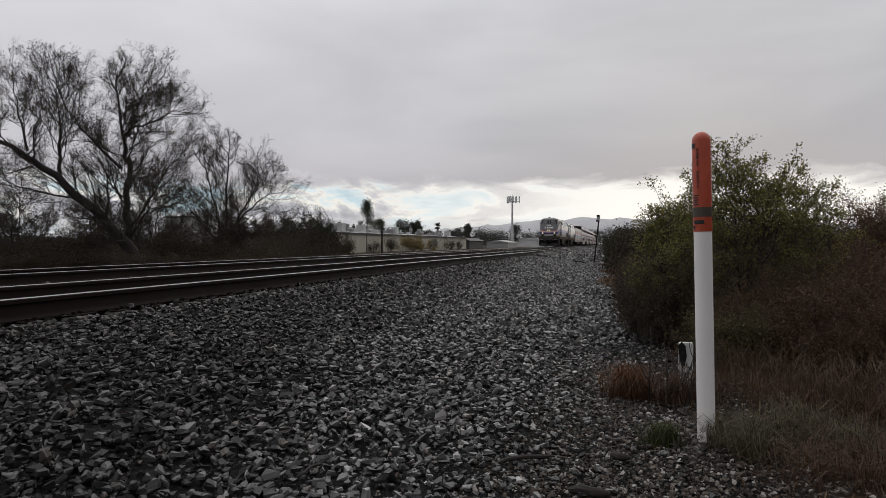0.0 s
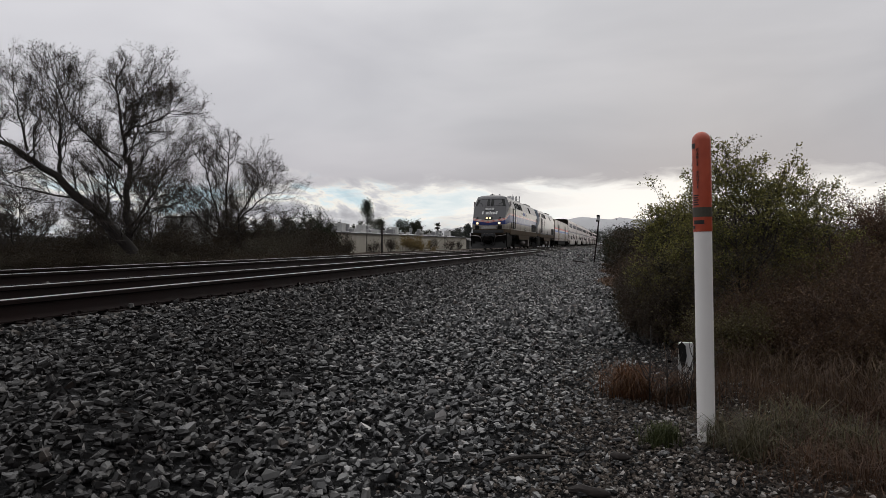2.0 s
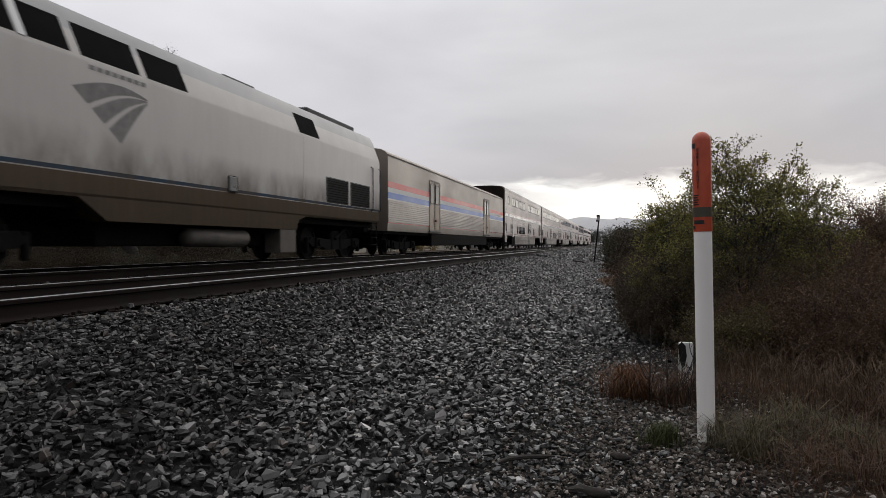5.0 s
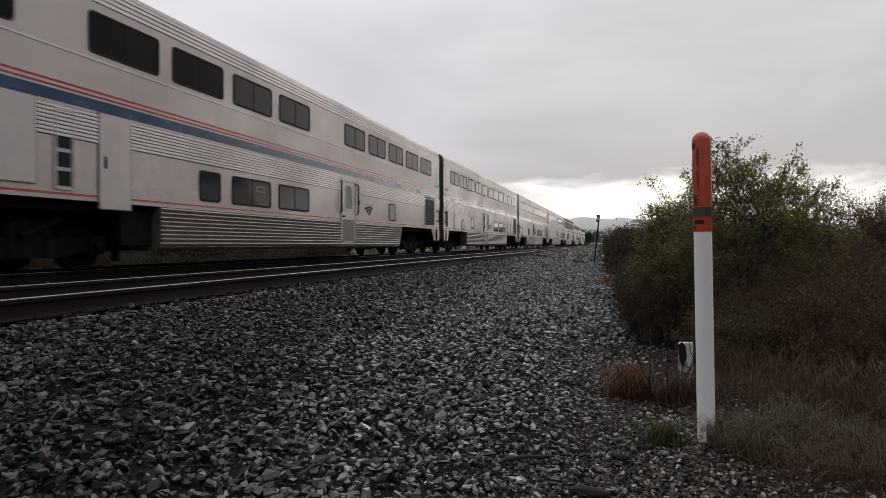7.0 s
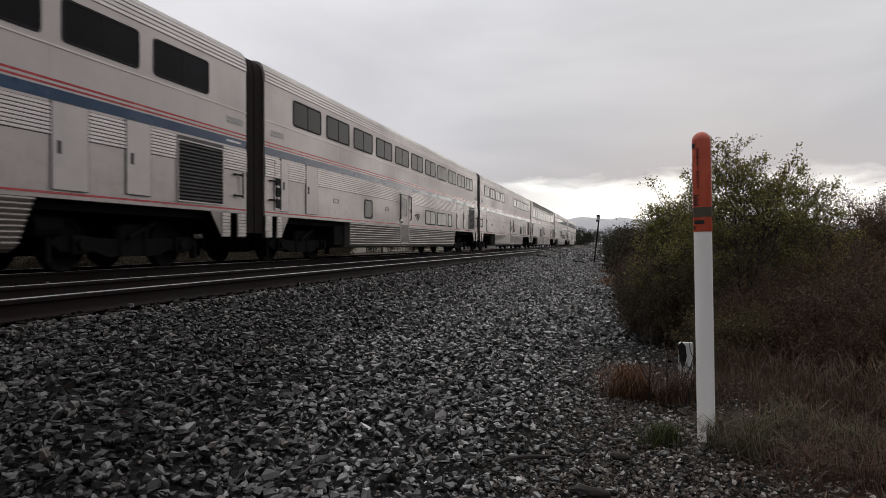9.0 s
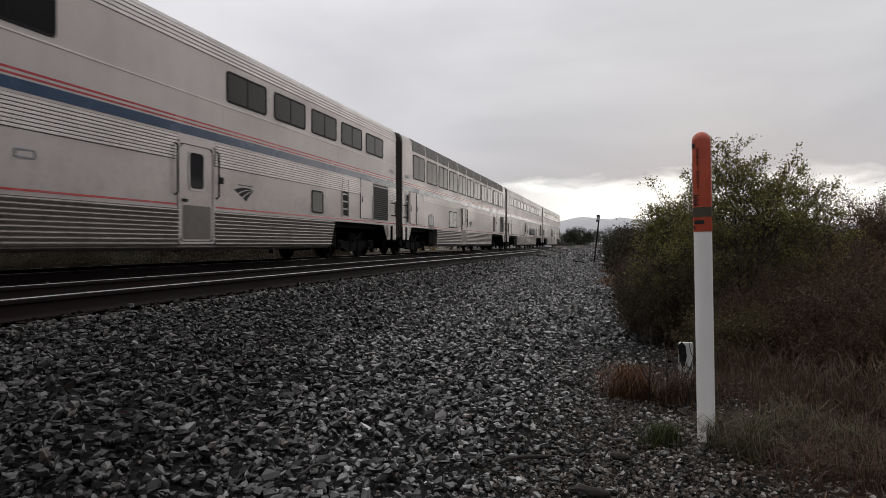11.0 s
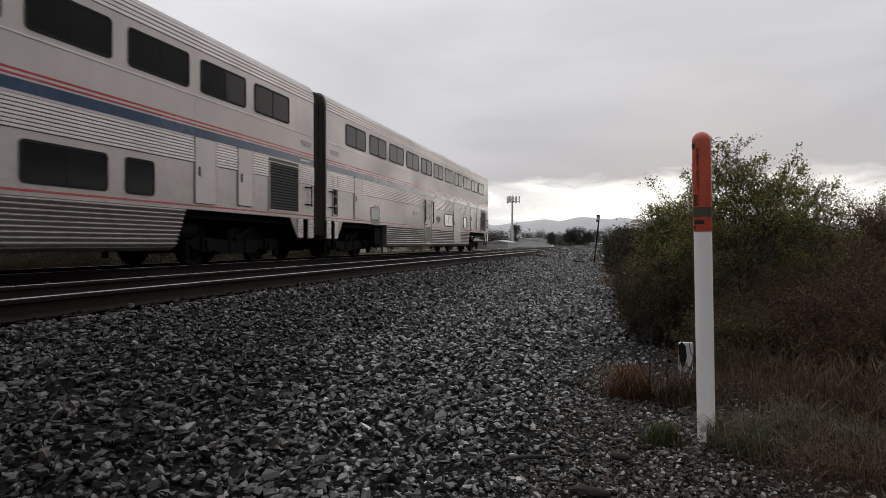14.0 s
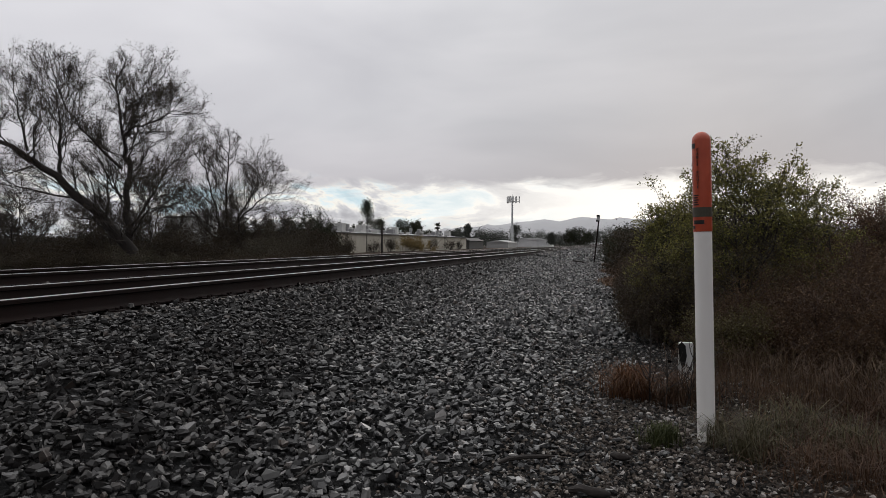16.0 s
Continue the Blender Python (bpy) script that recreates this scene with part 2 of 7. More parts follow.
def m_stainless(name, c=(0.40, 0.356, 0.344), rough=0.42, metal=0.45, grime=(0.22, 0.19, 0.16)):
    """Brushed stainless side sheet with rain streaks and road grime towards the sills."""
    m = Mat(name)
    x, y, z = m.axes()
    broad = m.noise(0.9, 4, stretch=(1, 0.5, 1))
    streak = m.noise(1.6, 6, stretch=(1, 1.0, 0.35))
    fine = m.noise(70, 2, stretch=(1, 0.1, 3))
    col = m.mix(m.ramp(broad, (0.35, 0.0), (0.75, 0.35)), c, [k * 0.78 for k in c])
    dirt = m.math("MULTIPLY", m.ramp(streak, (0.40, 0.0), (0.75, 1.0)), 0.22)
    col = m.mix(dirt, col, grime)
    # darker sheet up on the roof, thin splashed dirt low down
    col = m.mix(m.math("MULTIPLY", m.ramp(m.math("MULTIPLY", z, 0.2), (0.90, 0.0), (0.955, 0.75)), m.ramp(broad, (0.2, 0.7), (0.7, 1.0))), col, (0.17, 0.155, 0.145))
    splash = m.ramp(m.noise(5.5, 6, 0.65), (0.48, 0.0), (0.68, 0.55))
    col = m.mix(m.math("MULTIPLY", splash, m.ramp(m.math("MULTIPLY", z, 0.2), (0.22, 0.8), (0.5, 0.12))), col, grime)
    r = m.ramp(broad, (0.3, rough - 0.08), (0.7, rough + 0.10))
    return m.done(col, r, metal, fine, 0.08, 0.002, Specular_IOR_Level=0.28)


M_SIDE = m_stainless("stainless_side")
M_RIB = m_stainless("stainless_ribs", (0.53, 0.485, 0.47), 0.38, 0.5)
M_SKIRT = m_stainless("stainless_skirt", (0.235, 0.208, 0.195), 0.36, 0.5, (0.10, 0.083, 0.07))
M_PANEL = plain("grey_hatch_paint", (0.41, 0.366, 0.356), 0.42, 0.4, 0.12, 2, 40, Specular_IOR_Level=0.4)
M_RED = plain("red_stripe_film", (0.36, 0.040, 0.045), 0.22, 0, 0.15, 1.2, 50, 0.03, Specular_IOR_Level=0.3)
M_BLUE = plain("blue_stripe_film", (0.014, 0.040, 0.088), 0.22, 0, 0.2, 1.2, 50, 0.03, Specular_IOR_Level=0.3)


def m_tinted(name, dark, light, gloss):
    """Dark tinted glass: a body colour under a thin mirror."""
    m = Mat(name)
    body_ = m.n.new("ShaderNodeBsdfDiffuse")
    m.l.new(m.ramp(m.noise(0.7, 2), (0.35, dark), (0.7, light)), body_.inputs[0])
    shine = m.n.new("ShaderNodeBsdfGlossy")
    shine.inputs["Roughness"].default_value = 0.04
    both_ = m.n.new("ShaderNodeMixShader")
    if gloss > 1:  # an index of refraction
        edge_on = m.n.new("ShaderNodeFresnel")
        edge_on.inputs[0].default_value = gloss
        m.l.new(edge_on.outputs[0], both_.inputs[0])
    else:
        both_.inputs[0].default_value = gloss
    m.l.new(body_.outputs[0], both_.inputs[1])
    m.l.new(shine.outputs[0], both_.inputs[2])
    m.l.new(both_.outputs[0], m.n["Material Output"].inputs[0])
    return m.m


M_GLASS = m_tinted("dark_tinted_glass", (0.006, 0.0048, 0.0054), (0.011, 0.009, 0.010), 1.20)
M_SKYLIGHT = m_tinted("grey_roof_glass", (0.020, 0.018, 0.018), (0.035, 0.031, 0.031), 0.085)
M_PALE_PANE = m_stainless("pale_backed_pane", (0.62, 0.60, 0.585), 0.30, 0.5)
M_NUMBER = plain("grey_lettering", (0.20, 0.20, 0.21), 0.6)
M_LOGO = plain("dark_logo_film", (0.035, 0.034, 0.036), 0.7, Specular_IOR_Level=0.05)
# ---- ground ----
PROFILE = [(-4000, -1.0), (-40, -0.95), (-16, -0.85), (-13.4, -0.75), (-12.1, -0.24), (-4.35, -0.235), (-3.9, -0.30), (-1.6, -0.54), (0.2, -0.575), (1.2, -0.55), (3.0, -0.50), (12.0, -0.40), (60, -0.4), (4000, -0.6)]


def ground_z(x, y=0.0):
    """Height of the ground sheet: two tracks on a low bank, a gravel shoulder, and a flat strip beside it."""
    z = float(np.interp(x, [p[0] for p in PROFILE], [p[1] for p in PROFILE]))
    w = max(0.0, min(1.0, (x + 4.2) / 1.2)) * max(0.0, 1 - abs(y) / 90)
    return z + w * 0.05 * (noise.noise((x * 0.45, y * 0.3, 3.0)) + 0.5 * noise.noise((x * 1.5, y * 1.2, 8.0)))


def m_ground():
    m = Mat("gravelly_soil")
    x, y, z = m.axes()
    # near-black greys paint the shade of the gaps between stones into the ground
    grey = m.ramp(m.noise(26, 5, 0.7), (0.40, (0.004, 0.004, 0.004)), (0.55, (0.010, 0.010, 0.0105)), (0.74, (0.045, 0.045, 0.046)))
    soil = m.ramp(m.noise(9, 6, 0.65), (0.3, (0.010, 0.0060, 0.0038)), (0.5, (0.025, 0.0155, 0.0100)), (0.7, (0.050, 0.033, 0.022)))
    side = m.math("ADD", x, m.math("MULTIPLY", m.math("SUBTRACT", m.noise(0.8, 3), 0.5), 2.2))
    right = m.ramp(m.math("MULTIPLY_ADD", side, 0.1, 0.5), (0.535, 0.0), (0.60, 1.0))
    left = m.ramp(m.math("MULTIPLY_ADD", side, 0.05, 0.9), (0.20, 1.0), (0.26, 0.0))
    col = m.mix(m.math("MAXIMUM", right, left), grey, soil)
    return m.done(col, 0.85, 0, m.noise(40, 5, 0.7), 0.9, 0.03, Specular_IOR_Level=0.08)


M_GROUND = m_ground()
gx = [-4000, -1500, -500, -160, -60, -40, -28, -20, -16, -14.2, -13.4, -12.8, -12.1, -9, -6, -4.7] + [-4.35 + 0.25 * i for i in range(40)] + [6.5, 8, 10, 13, 18, 30, 60, 160, 500, 1500, 4000]
gy = [-3000, -900, -300, -80, -20, -6] + [-2 + 0.4 * i for i in range(56)] + [21, 22.5, 24, 26, 28, 31, 34, 38, 43, 50, 58, 70, 85, 110, 150, 220, 350, 600, 1000, 2000, 4200]
s = Shape()
s.add([(x, y, ground_z(x, y)) for y in gy for x in gx],
      [(j * len(gx) + i, j * len(gx) + i + 1, (j + 1) * len(gx) + i + 1, (j + 1) * len(gx) + i) for j in range(len(gy) - 1) for i in range(len(gx) - 1)])
thing("ground", s, M_GROUND, "damp gravel with painted gap shade and brown soil beside the railway", "ground", kind="structure", smooth=60)

# ---- crushed stone ballast ----
rng = np.random.default_rng(5)


def rock_forms(count, belly=True):
    """A handful of angular shards: an uneven polygon with a smaller, tilted top and a belly."""
    forms = []
    for k in range(count):
        n = int(rng.integers(5, 9))
        ang = np.sort(rng.uniform(0, 2 * math.pi, n) * 0.35 + np.arange(n) * 2 * math.pi / n * 0.65 + 0.3)
        r = rng.uniform(0.40, 0.62, n)
        ring = np.column_stack([np.cos(ang) * r * 1.15, np.sin(ang) * r * 0.85])
        tilt = rng.normal(size=2) * 0.22
        low = np.column_stack([ring * 0.80, np.full(n, -0.20)])
        mid = np.column_stack([ring, rng.uniform(-0.09, 0.05, n)])
        q = ring * rng.uniform(0.58, 0.82) + rng.normal(size=2) * 0.05
        top = np.column_stack([q, 0.14 + q @ tilt])
        if not belly:
            mid[:, 2] -= 0.10
        v = np.concatenate([low, mid, top] if belly else [mid, top])
        f = []
        last = len(v) - n
        for lay in (0, 1) if belly else (0,):
            for i in range(n):
                j = (i + 1) % n
                a, b, c, d = lay * n + i, lay * n + j, (lay + 1) * n + j, (lay + 1) * n + i
                f += [(a, b, c), (a, c, d)]
        f += [(last, last + i, last + i + 1) for i in range(1, n - 1)]
        forms.append((v, np.array(f)))
    return forms


FORMS, FLAT_FORMS = rock_forms(24), rock_forms(16, False)


def stones(xy, size, forms, sink=0.12, tilt=0.24, z_of=ground_z, tall=1.0):
    """Vertex and face arrays of stones lying at the places xy."""
    vs, fs, n = [], [], 0
    for i, (x, y) in enumerate(xy):
        v, f = forms[i % len(forms)]
        e = Euler((rng.normal() * tilt, rng.normal() * tilt, rng.uniform(0, 6.283))).to_matrix()
        sc = size[i]
        p = (v * (sc * rng.uniform(0.75, 1.35), sc * rng.uniform(0.8, 1.2), tall * sc * rng.uniform(0.7, 1.7))) @ np.array(e).T
        p += (x, y, z_of(x, y) + sc * (0.2 * (1 - 2 * sink) + rng.uniform(-0.45, 0.75)))
        vs.append(p)
        fs.append(f + n)
        n += len(v)
    return np.concatenate(vs), np.concatenate(fs)


def tri_mesh(name, v, f, material):
    me = bpy.data.meshes.new(name)
    me.vertices.add(len(v))
    me.vertices.foreach_set("co", v.astype(np.float32).ravel())
    me.loops.add(f.size)
    me.loops.foreach_set("vertex_index", f.astype(np.int32).ravel())
    me.polygons.add(len(f))
    k = f.shape[1]
    me.polygons.foreach_set("loop_start", np.arange(0, f.size, k, dtype=np.int32))
    me.polygons.foreach_set("use_smooth", np.zeros(len(f), dtype=bool))
    me.update(calc_edges=True)
    me.materials.append(material)
    return me


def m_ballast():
    m = Mat("crushed_basalt")
    col = m.ramp(m.island(), (0.0, (0.004, 0.004, 0.0045)), (0.42, (0.010, 0.010, 0.011)), (0.60, (0.055, 0.055, 0.056)), (0.88, (0.205, 0.202, 0.196)),
                 (0.95, (0.11, 0.085, 0.072)), (0.985, (0.42, 0.41, 0.40)))
    col = m.mix(0.25, col, m.ramp(m.noise(45, 4, 0.6), (0.3, (0.006, 0.006, 0.0065)), (0.7, (0.085, 0.084, 0.082))))
    # older, browner stones along the ties, with shade painted in towards track and viewer
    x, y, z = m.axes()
    dimming = m.math("ADD", m.math("MULTIPLY_ADD", x, -0.50, -0.85), m.math("ADD", m.math("MULTIPLY", y, -0.035), m.math("MULTIPLY", m.math("SUBTRACT", 1.0, m.math("MULTIPLY", y, 0.2), 0, True), 0.70)))
    dimming = m.math("ADD", dimming, m.math("MULTIPLY", m.noise(0.55, 3), 0.6))
    col = m.mix(m.ramp(dimming, (0.10, 0.0), (0.70, 0.74)), col, m.mix(0.25, (0.010, 0.008, 0.0072), col))
    rough = m.ramp(m.noise(7, 3), (0.35, 0.24), (0.65, 0.44))
    return m.done(col, rough, 0, m.noise(120, 4, 0.6), 0.35, 0.004, Specular_IOR_Level=m.ramp(dimming, (0.12, 0.45), (0.70, 0.16)))


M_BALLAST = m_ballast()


def scatter(x0, x1, y0, y1, per_m2):
    n = int((x1 - x0) * (y1 - y0) * per_m2)
    return np.column_stack([rng.uniform(x0, x1, n), rng.uniform(y0, y1, n)])


def thin(xy):
    """Fewer stones towards the grassy side, with an uneven border."""
    keep = []
    for x, y in xy:
        edge = float(np.interp(y, [2, 3, 4, 5, 8, 20, 50], [-0.35, -0.15, 0.05, 0.40, 0.30, 0.0, -0.6])) + 0.35 * noise.noise((x, y * 0.8, 1.0))
        keep.append(rng.random() < 1 / (1 + math.exp((x - edge) * 3.6)))
    return xy[np.array(keep)]


fields = []
a = thin(np.concatenate([scatter(-4.6, 1.2, 1.5, 7.0, 950)]))
fields.append((a, rng.uniform(0.030, 0.060, len(a)) * rng.choice([0.6, 1, 1, 1.2], len(a)) * np.interp(a[:, 0], [-1.0, 0.0], [1.0, 0.62]), FORMS))
a = thin(scatter(-4.6, 1.2, -10.0, 1.5, 150))
fields.append((a, rng.uniform(0.05, 0.10, len(a)), FLAT_FORMS))
a = thin(scatter(-4.6, 0.8, 7.0, 16.0, 640))
fields.append((a, rng.uniform(0.034, 0.070, len(a)), FLAT_FORMS))
a = thin(scatter(-4.6, 1.0, 16.0, 36.0, 330))
fields.append((a, rng.uniform(0.042, 0.085, len(a)), FLAT_FORMS))
a = scatter(-4.6, 0.6, 36.0, 110.0, 30)
fields.append((a, rng.uniform(0.10, 0.2, len(a)), FLAT_FORMS))
a = scatter(-12.4, -4.5, 3.0, 30.0, 70)
fields.append((a, rng.uniform(0.05, 0.08, len(a)), FLAT_FORMS))
vs, fs, n = [], [], 0
for xy, size, forms in fields:
    v, f = stones(xy, size, forms, tall=1.0 if forms is FORMS else 1.35)
    vs.append(v)
    fs.append(f + n)
    n += len(v)
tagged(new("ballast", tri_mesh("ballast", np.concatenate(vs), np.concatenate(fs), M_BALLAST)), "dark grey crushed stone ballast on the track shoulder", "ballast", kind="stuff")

# small pale gravel and grit in the strip between ballast and grass
M_GRIT = Mat("brown_grit")
M_GRIT = M_GRIT.done(M_GRIT.ramp(M_GRIT.island(), (0.0, (0.010, 0.0075, 0.0055)), (0.6, (0.044, 0.032, 0.024)), (0.85, (0.11, 0.090, 0.073)), (0.975, (0.32, 0.30, 0.28))), 0.8)
a = scatter(-1.2, 1.6, 1.5, 6.5, 4200)
a = a[[rng.random() < math.exp(-((x - 0.15) / 0.58) ** 2 - 1.0 * max(0.0, y - 4.6)) for x, y in a]]
v, f = stones(a, rng.uniform(0.009, 0.027, len(a)), FLAT_FORMS, sink=-0.3)
tagged(new("gravel_chips", tri_mesh("gravel_chips", v, f, M_GRIT)), "small brown and pale gravel chips on bare soil", "gravel", kind="stuff")

# ---- the two tracks ----
def rail_profile(x):
    h = 0.0365
    right = [(0.076, -0.186), (0.076, -0.175), (0.02, -0.157), (0.009, -0.14), (0.009, -0.052), (0.0345, -0.040), (h, -0.012), (0.026, 0.0)]
    return [(x + a, b) for a, b in right] + [(x - a, b) for a, b in reversed(right)]


def make_track(name, cx, label):
    root = tagged(new(name), label, "railway track", kind="structure")
    for sgn in (-1, 1):
        s = Shape().along(rail_profile(cx + sgn * GAUGE / 2), -500, 1600)
        r = part("rail", s, M_RUST, root, "rusty steel rail with a polished head", smooth=40)
        c = cx + sgn * GAUGE / 2
        t = Shape().along([(c - 0.033, -0.002), (c + 0.033, -0.002), (c + 0.032, 0.0005), (c + 0.029, 0.002), (c - 0.029, 0.002), (c - 0.032, 0.0005)], -500, 1600)
        part("rail_head", t, M_STEEL, r, "bright polished running surface")
    tie = Shape().soft_box(-1.30, 1.30, -0.115, 0.115, -0.40, -0.2, 0.012).mesh("tie", M_TIE)
    plate = Shape()
    for sgn in (-1, 1):
        c = sgn * GAUGE / 2
        plate.soft_box(c - 0.18, c + 0.18, -0.095, 0.095, -0.2, -0.184, 0.004)
        for dx, dy in ((0.10, 0.06), (-0.10, -0.06), (0.145, -0.06)):
            plate.soft_box(c + dx - 0.012, c + dx + 0.03, dy - 0.011, dy + 0.011, -0.184, -0.155, 0.004)
        for dy in (-0.115, 0.105):
            plate.soft_box(c + 0.02, c + 0.10, dy, dy + 0.012, -0.19, -0.168, 0.003)
    plate = plate.mesh("tie_plate", M_RUST)
    jit = random.Random(int(-cx * 100))
    for k in range(150):
        y = -2.0 + 0.495 * k + jit.uniform(-0.02, 0.02)
        t = part("tie", tie, None, root, at=pose(cx + jit.uniform(-0.03, 0.03), y, jit.uniform(-0.006, 0.004), 0, 0, jit.uniform(-0.8, 0.8)))
        part("tie_plate", plate, None, t)
    rest = Shape()
    for k in range(600):
        y = -2.0 + 0.495 * (150 + k)
        rest.box(cx - 1.3, cx + 1.3, y - 0.115, y + 0.115, -0.4, -0.2)
    for k in range(1, 300):
        y = -2.0 - 0.495 * k
        rest.box(cx - 1.3, cx + 1.3, y - 0.115, y + 0.115, -0.4, -0.2)
    tagged(part("far_ties", rest, M_TIE, root), kind="stuff")
    return root


make_track("track_near", NEAR_X, "railway track with rusty rails on weathered wooden ties")
make_track("track_far", FAR_X, "railway track that carries the passenger train")
# ---- the train: every vehicle stands with its front coupler at y = 0, runs towards -y, and is centred on x = 0 ----
HALF = 1.55
CORR = 0.018


def rib_band(s, x, sgn, y0, y1, z0, z1, n):
    """Pressed horizontal ribs on a side sheet."""
    step = (z1 - z0) / n
    for k in range(n):
        a = z0 + k * step
        s.add([(x, y0, a), (x + sgn * CORR, y0, a + step * 0.08), (x + sgn * CORR, y0, a + step * 0.80), (x, y0, a + step * 0.88),
               (x, y1, a), (x + sgn * CORR, y1, a + step * 0.08), (x + sgn * CORR, y1, a + step * 0.80), (x, y1, a + step * 0.88)],
              [(0, 1, 5, 4), (1, 2, 6, 5), (2, 3, 7, 6), (0, 3, 2, 1), (4, 5, 6, 7)])


def skirt_band(s, x, sgn, y0, y1, z0, z1, n):
    """Drawn corrugations: a long face that leans down and a short lip that looks up."""
    step = (z1 - z0) / n
    prof = [(0.0, 0.0), (0.7, 0.22), (1.25, 0.50), (1.45, 0.66), (1.15, 0.82), (0.4, 0.94), (0.0, 1.0)]
    m = len(prof)
    for k in range(n):
        a = z0 + k * step
        s.add([(x + sgn * CORR * p, y, a + step * q) for y in (y0, y1) for p, q in prof],
              [(i, i + 1, m + i + 1, m + i) for i in range(m - 1)] + [tuple(range(m)), tuple(range(2 * m - 1, m - 1, -1))])


def wheel_mesh(r, name):
    s = Shape()
    pts = [(0.0, r + 0.025), (0.03, r + 0.025), (0.04, r), (0.13, r - 0.004), (0.13, r - 0.07), (0.09, r - 0.09), (0.08, 0.15), (0.13, 0.12), (0.13, 0.0)]
    n = 28
    s.add([(px, pr * math.cos(2 * math.pi * k / n), pr * math.sin(2 * math.pi * k / n)) for px, pr in pts for k in range(n)],
          [(i * n + k, i * n + (k + 1) % n, (i + 1) * n + (k + 1) % n, (i + 1) * n + k) for i in range(len(pts) - 1) for k in range(n)] + [tuple(range(n - 1, -1, -1))])
    return s.mesh(name, M_WHEEL, smooth=40)


M_WHEEL = plain("dark_wheel_steel", (0.018, 0.016, 0.015), 0.8, 0.0, 0.3, 5, 60, Specular_IOR_Level=0.05)
M_BOGIE = plain("oily_cast_steel", (0.010, 0.009, 0.0085), 0.85, 0.0, 0.4, 5, 60, 0.3, Specular_IOR_Level=0.05)
WHEEL_CAR, WHEEL_LOCO = wheel_mesh(0.457, "wheel_car"), wheel_mesh(0.508, "wheel_loco")


def bogie_meshes(base, r, name):
    f = Shape()
    for sx in (-1, 1):
        x = sx * 1.02
        f.across([(-base / 2 - 0.55, r + 0.02), (-base / 2 - 0.35, r - 0.12), (-base / 2 + 0.35, r - 0.12), (-base / 4, r - 0.22), (base / 4, r - 0.22), (base / 2 - 0.35, r - 0.12),
                  (base / 2 + 0.35, r - 0.12), (base / 2 + 0.55, r + 0.02), (base / 2 + 0.4, r + 0.16), (0.5, r + 0.10), (-0.5, r + 0.10), (-base / 2 - 0.4, r + 0.16)], x - 0.09, x + 0.09)
        for sy in (-1, 1):
            f.soft_box(x - 0.10, x + 0.16, sy * base / 2 - 0.17, sy * base / 2 + 0.17, r - 0.17, r + 0.15, 0.03)
            f.tube([(x + 0.16, sy * base / 2, r), (x + 0.22, sy * base / 2, r)], 0.10, 12)
            f.tube([(x + 0.02, sy * 0.32, r - 0.2), (x + 0.02, sy * 0.32, r + 0.33)], 0.11, 10)
            f.soft_box(x - 0.05, x + 0.08, sy * base / 2 + sy * 0.56 - 0.05, sy * base / 2 + sy * 0.56 + 0.05, r - 0.3, r + 0.15, 0.02)
        f.tube([(x + 0.14, -0.2, r + 0.12), (x + 0.14, 0.55, r + 0.42)], 0.05, 8)
    f.soft_box(-1.1, 1.1, -0.28, 0.28, r - 0.05, r + 0.38, 0.04)
    return f.mesh(name, M_BOGIE)


BOGIE_CAR, BOGIE_LOCO = bogie_meshes(2.59, 0.457, "bogie_frame_car"), bogie_meshes(2.74, 0.508, "bogie_frame_loco")


def add_bogie(root, y, frame_mesh, wheel, base, r):
    b = part("bogie", frame_mesh, None, root, "dark oily cast steel bogie", at=pose(0, y, 0))
    for dy in (-base / 2, base / 2):
        part("axle", Shape().tube([(-0.76, dy, r), (0.76, dy, r)], 0.085, 10), M_BOGIE, b)
        for sx in (-1, 1):
            part("wheel", wheel, None, b, at=Matrix.Translation((sx * 0.68, dy, r)) @ (pose(0, 0, 0) if sx > 0 else pose(0, 0, 0, 0, 0, 180)))


# -- parts shared by the double-deck cars --
def window_meshes(w, h, mullion, name):
    r = 0.085
    fr = Shape().plate(0, 0, w, 0, h, r, 0.016, ring=0.042).mesh(name + "_frame", M_BLACK)
    pane = Shape()
    pane.plate(0, 0.03, w - 0.03, 0.03, h - 0.03, r - 0.03, 0.007)
    bar = Shape().box(0.004, 0.014, w / 2 - 0.014, w / 2 + 0.014, 0.03, h - 0.03).mesh(name + "_bar", M_BLACK) if mullion else None
    return fr, pane.mesh(name + "_pane", M_GLASS), bar


WIN_BIG = window_meshes(1.68, 0.69, True, "big")
WIN_LOUNGE = window_meshes(1.70, 1.04, True, "lounge")
WIN_LOW = window_meshes(1.68, 0.64, True, "low")
WIN_SMALL = window_meshes(0.74, 0.64, False, "small")
WIN_TALL = window_meshes(1.68, 0.86, True, "tall")


WIN_LOW_PALE = (WIN_LOW[0], Shape().plate(0, 0.03, 1.65, 0.03, 0.61, 0.055, 0.007).mesh("low_pale_pane", M_PALE_PANE), WIN_LOW[2])
WIN_SMALL_PALE = (WIN_SMALL[0], Shape().plate(0, 0.03, 0.71, 0.03, 0.61, 0.055, 0.007).mesh("small_pale_pane", M_PALE_PANE), None)


def add_window(root, kind, y, z, sgn=1, x=HALF):
    at = Matrix.Translation((x, y, z)) if sgn > 0 else Matrix.Translation((-x, y + kind[0].vertices[0].co.y + 0.0, z)) @ pose(0, 0, 0, 0, 0, 180)
    w = part("window", kind[0], None, root, "dark tinted window in a black gasket", at=at)
    part("pane", kind[1], None, w)
    if kind[2]:
        part("bar", kind[2], None, w)
    return w


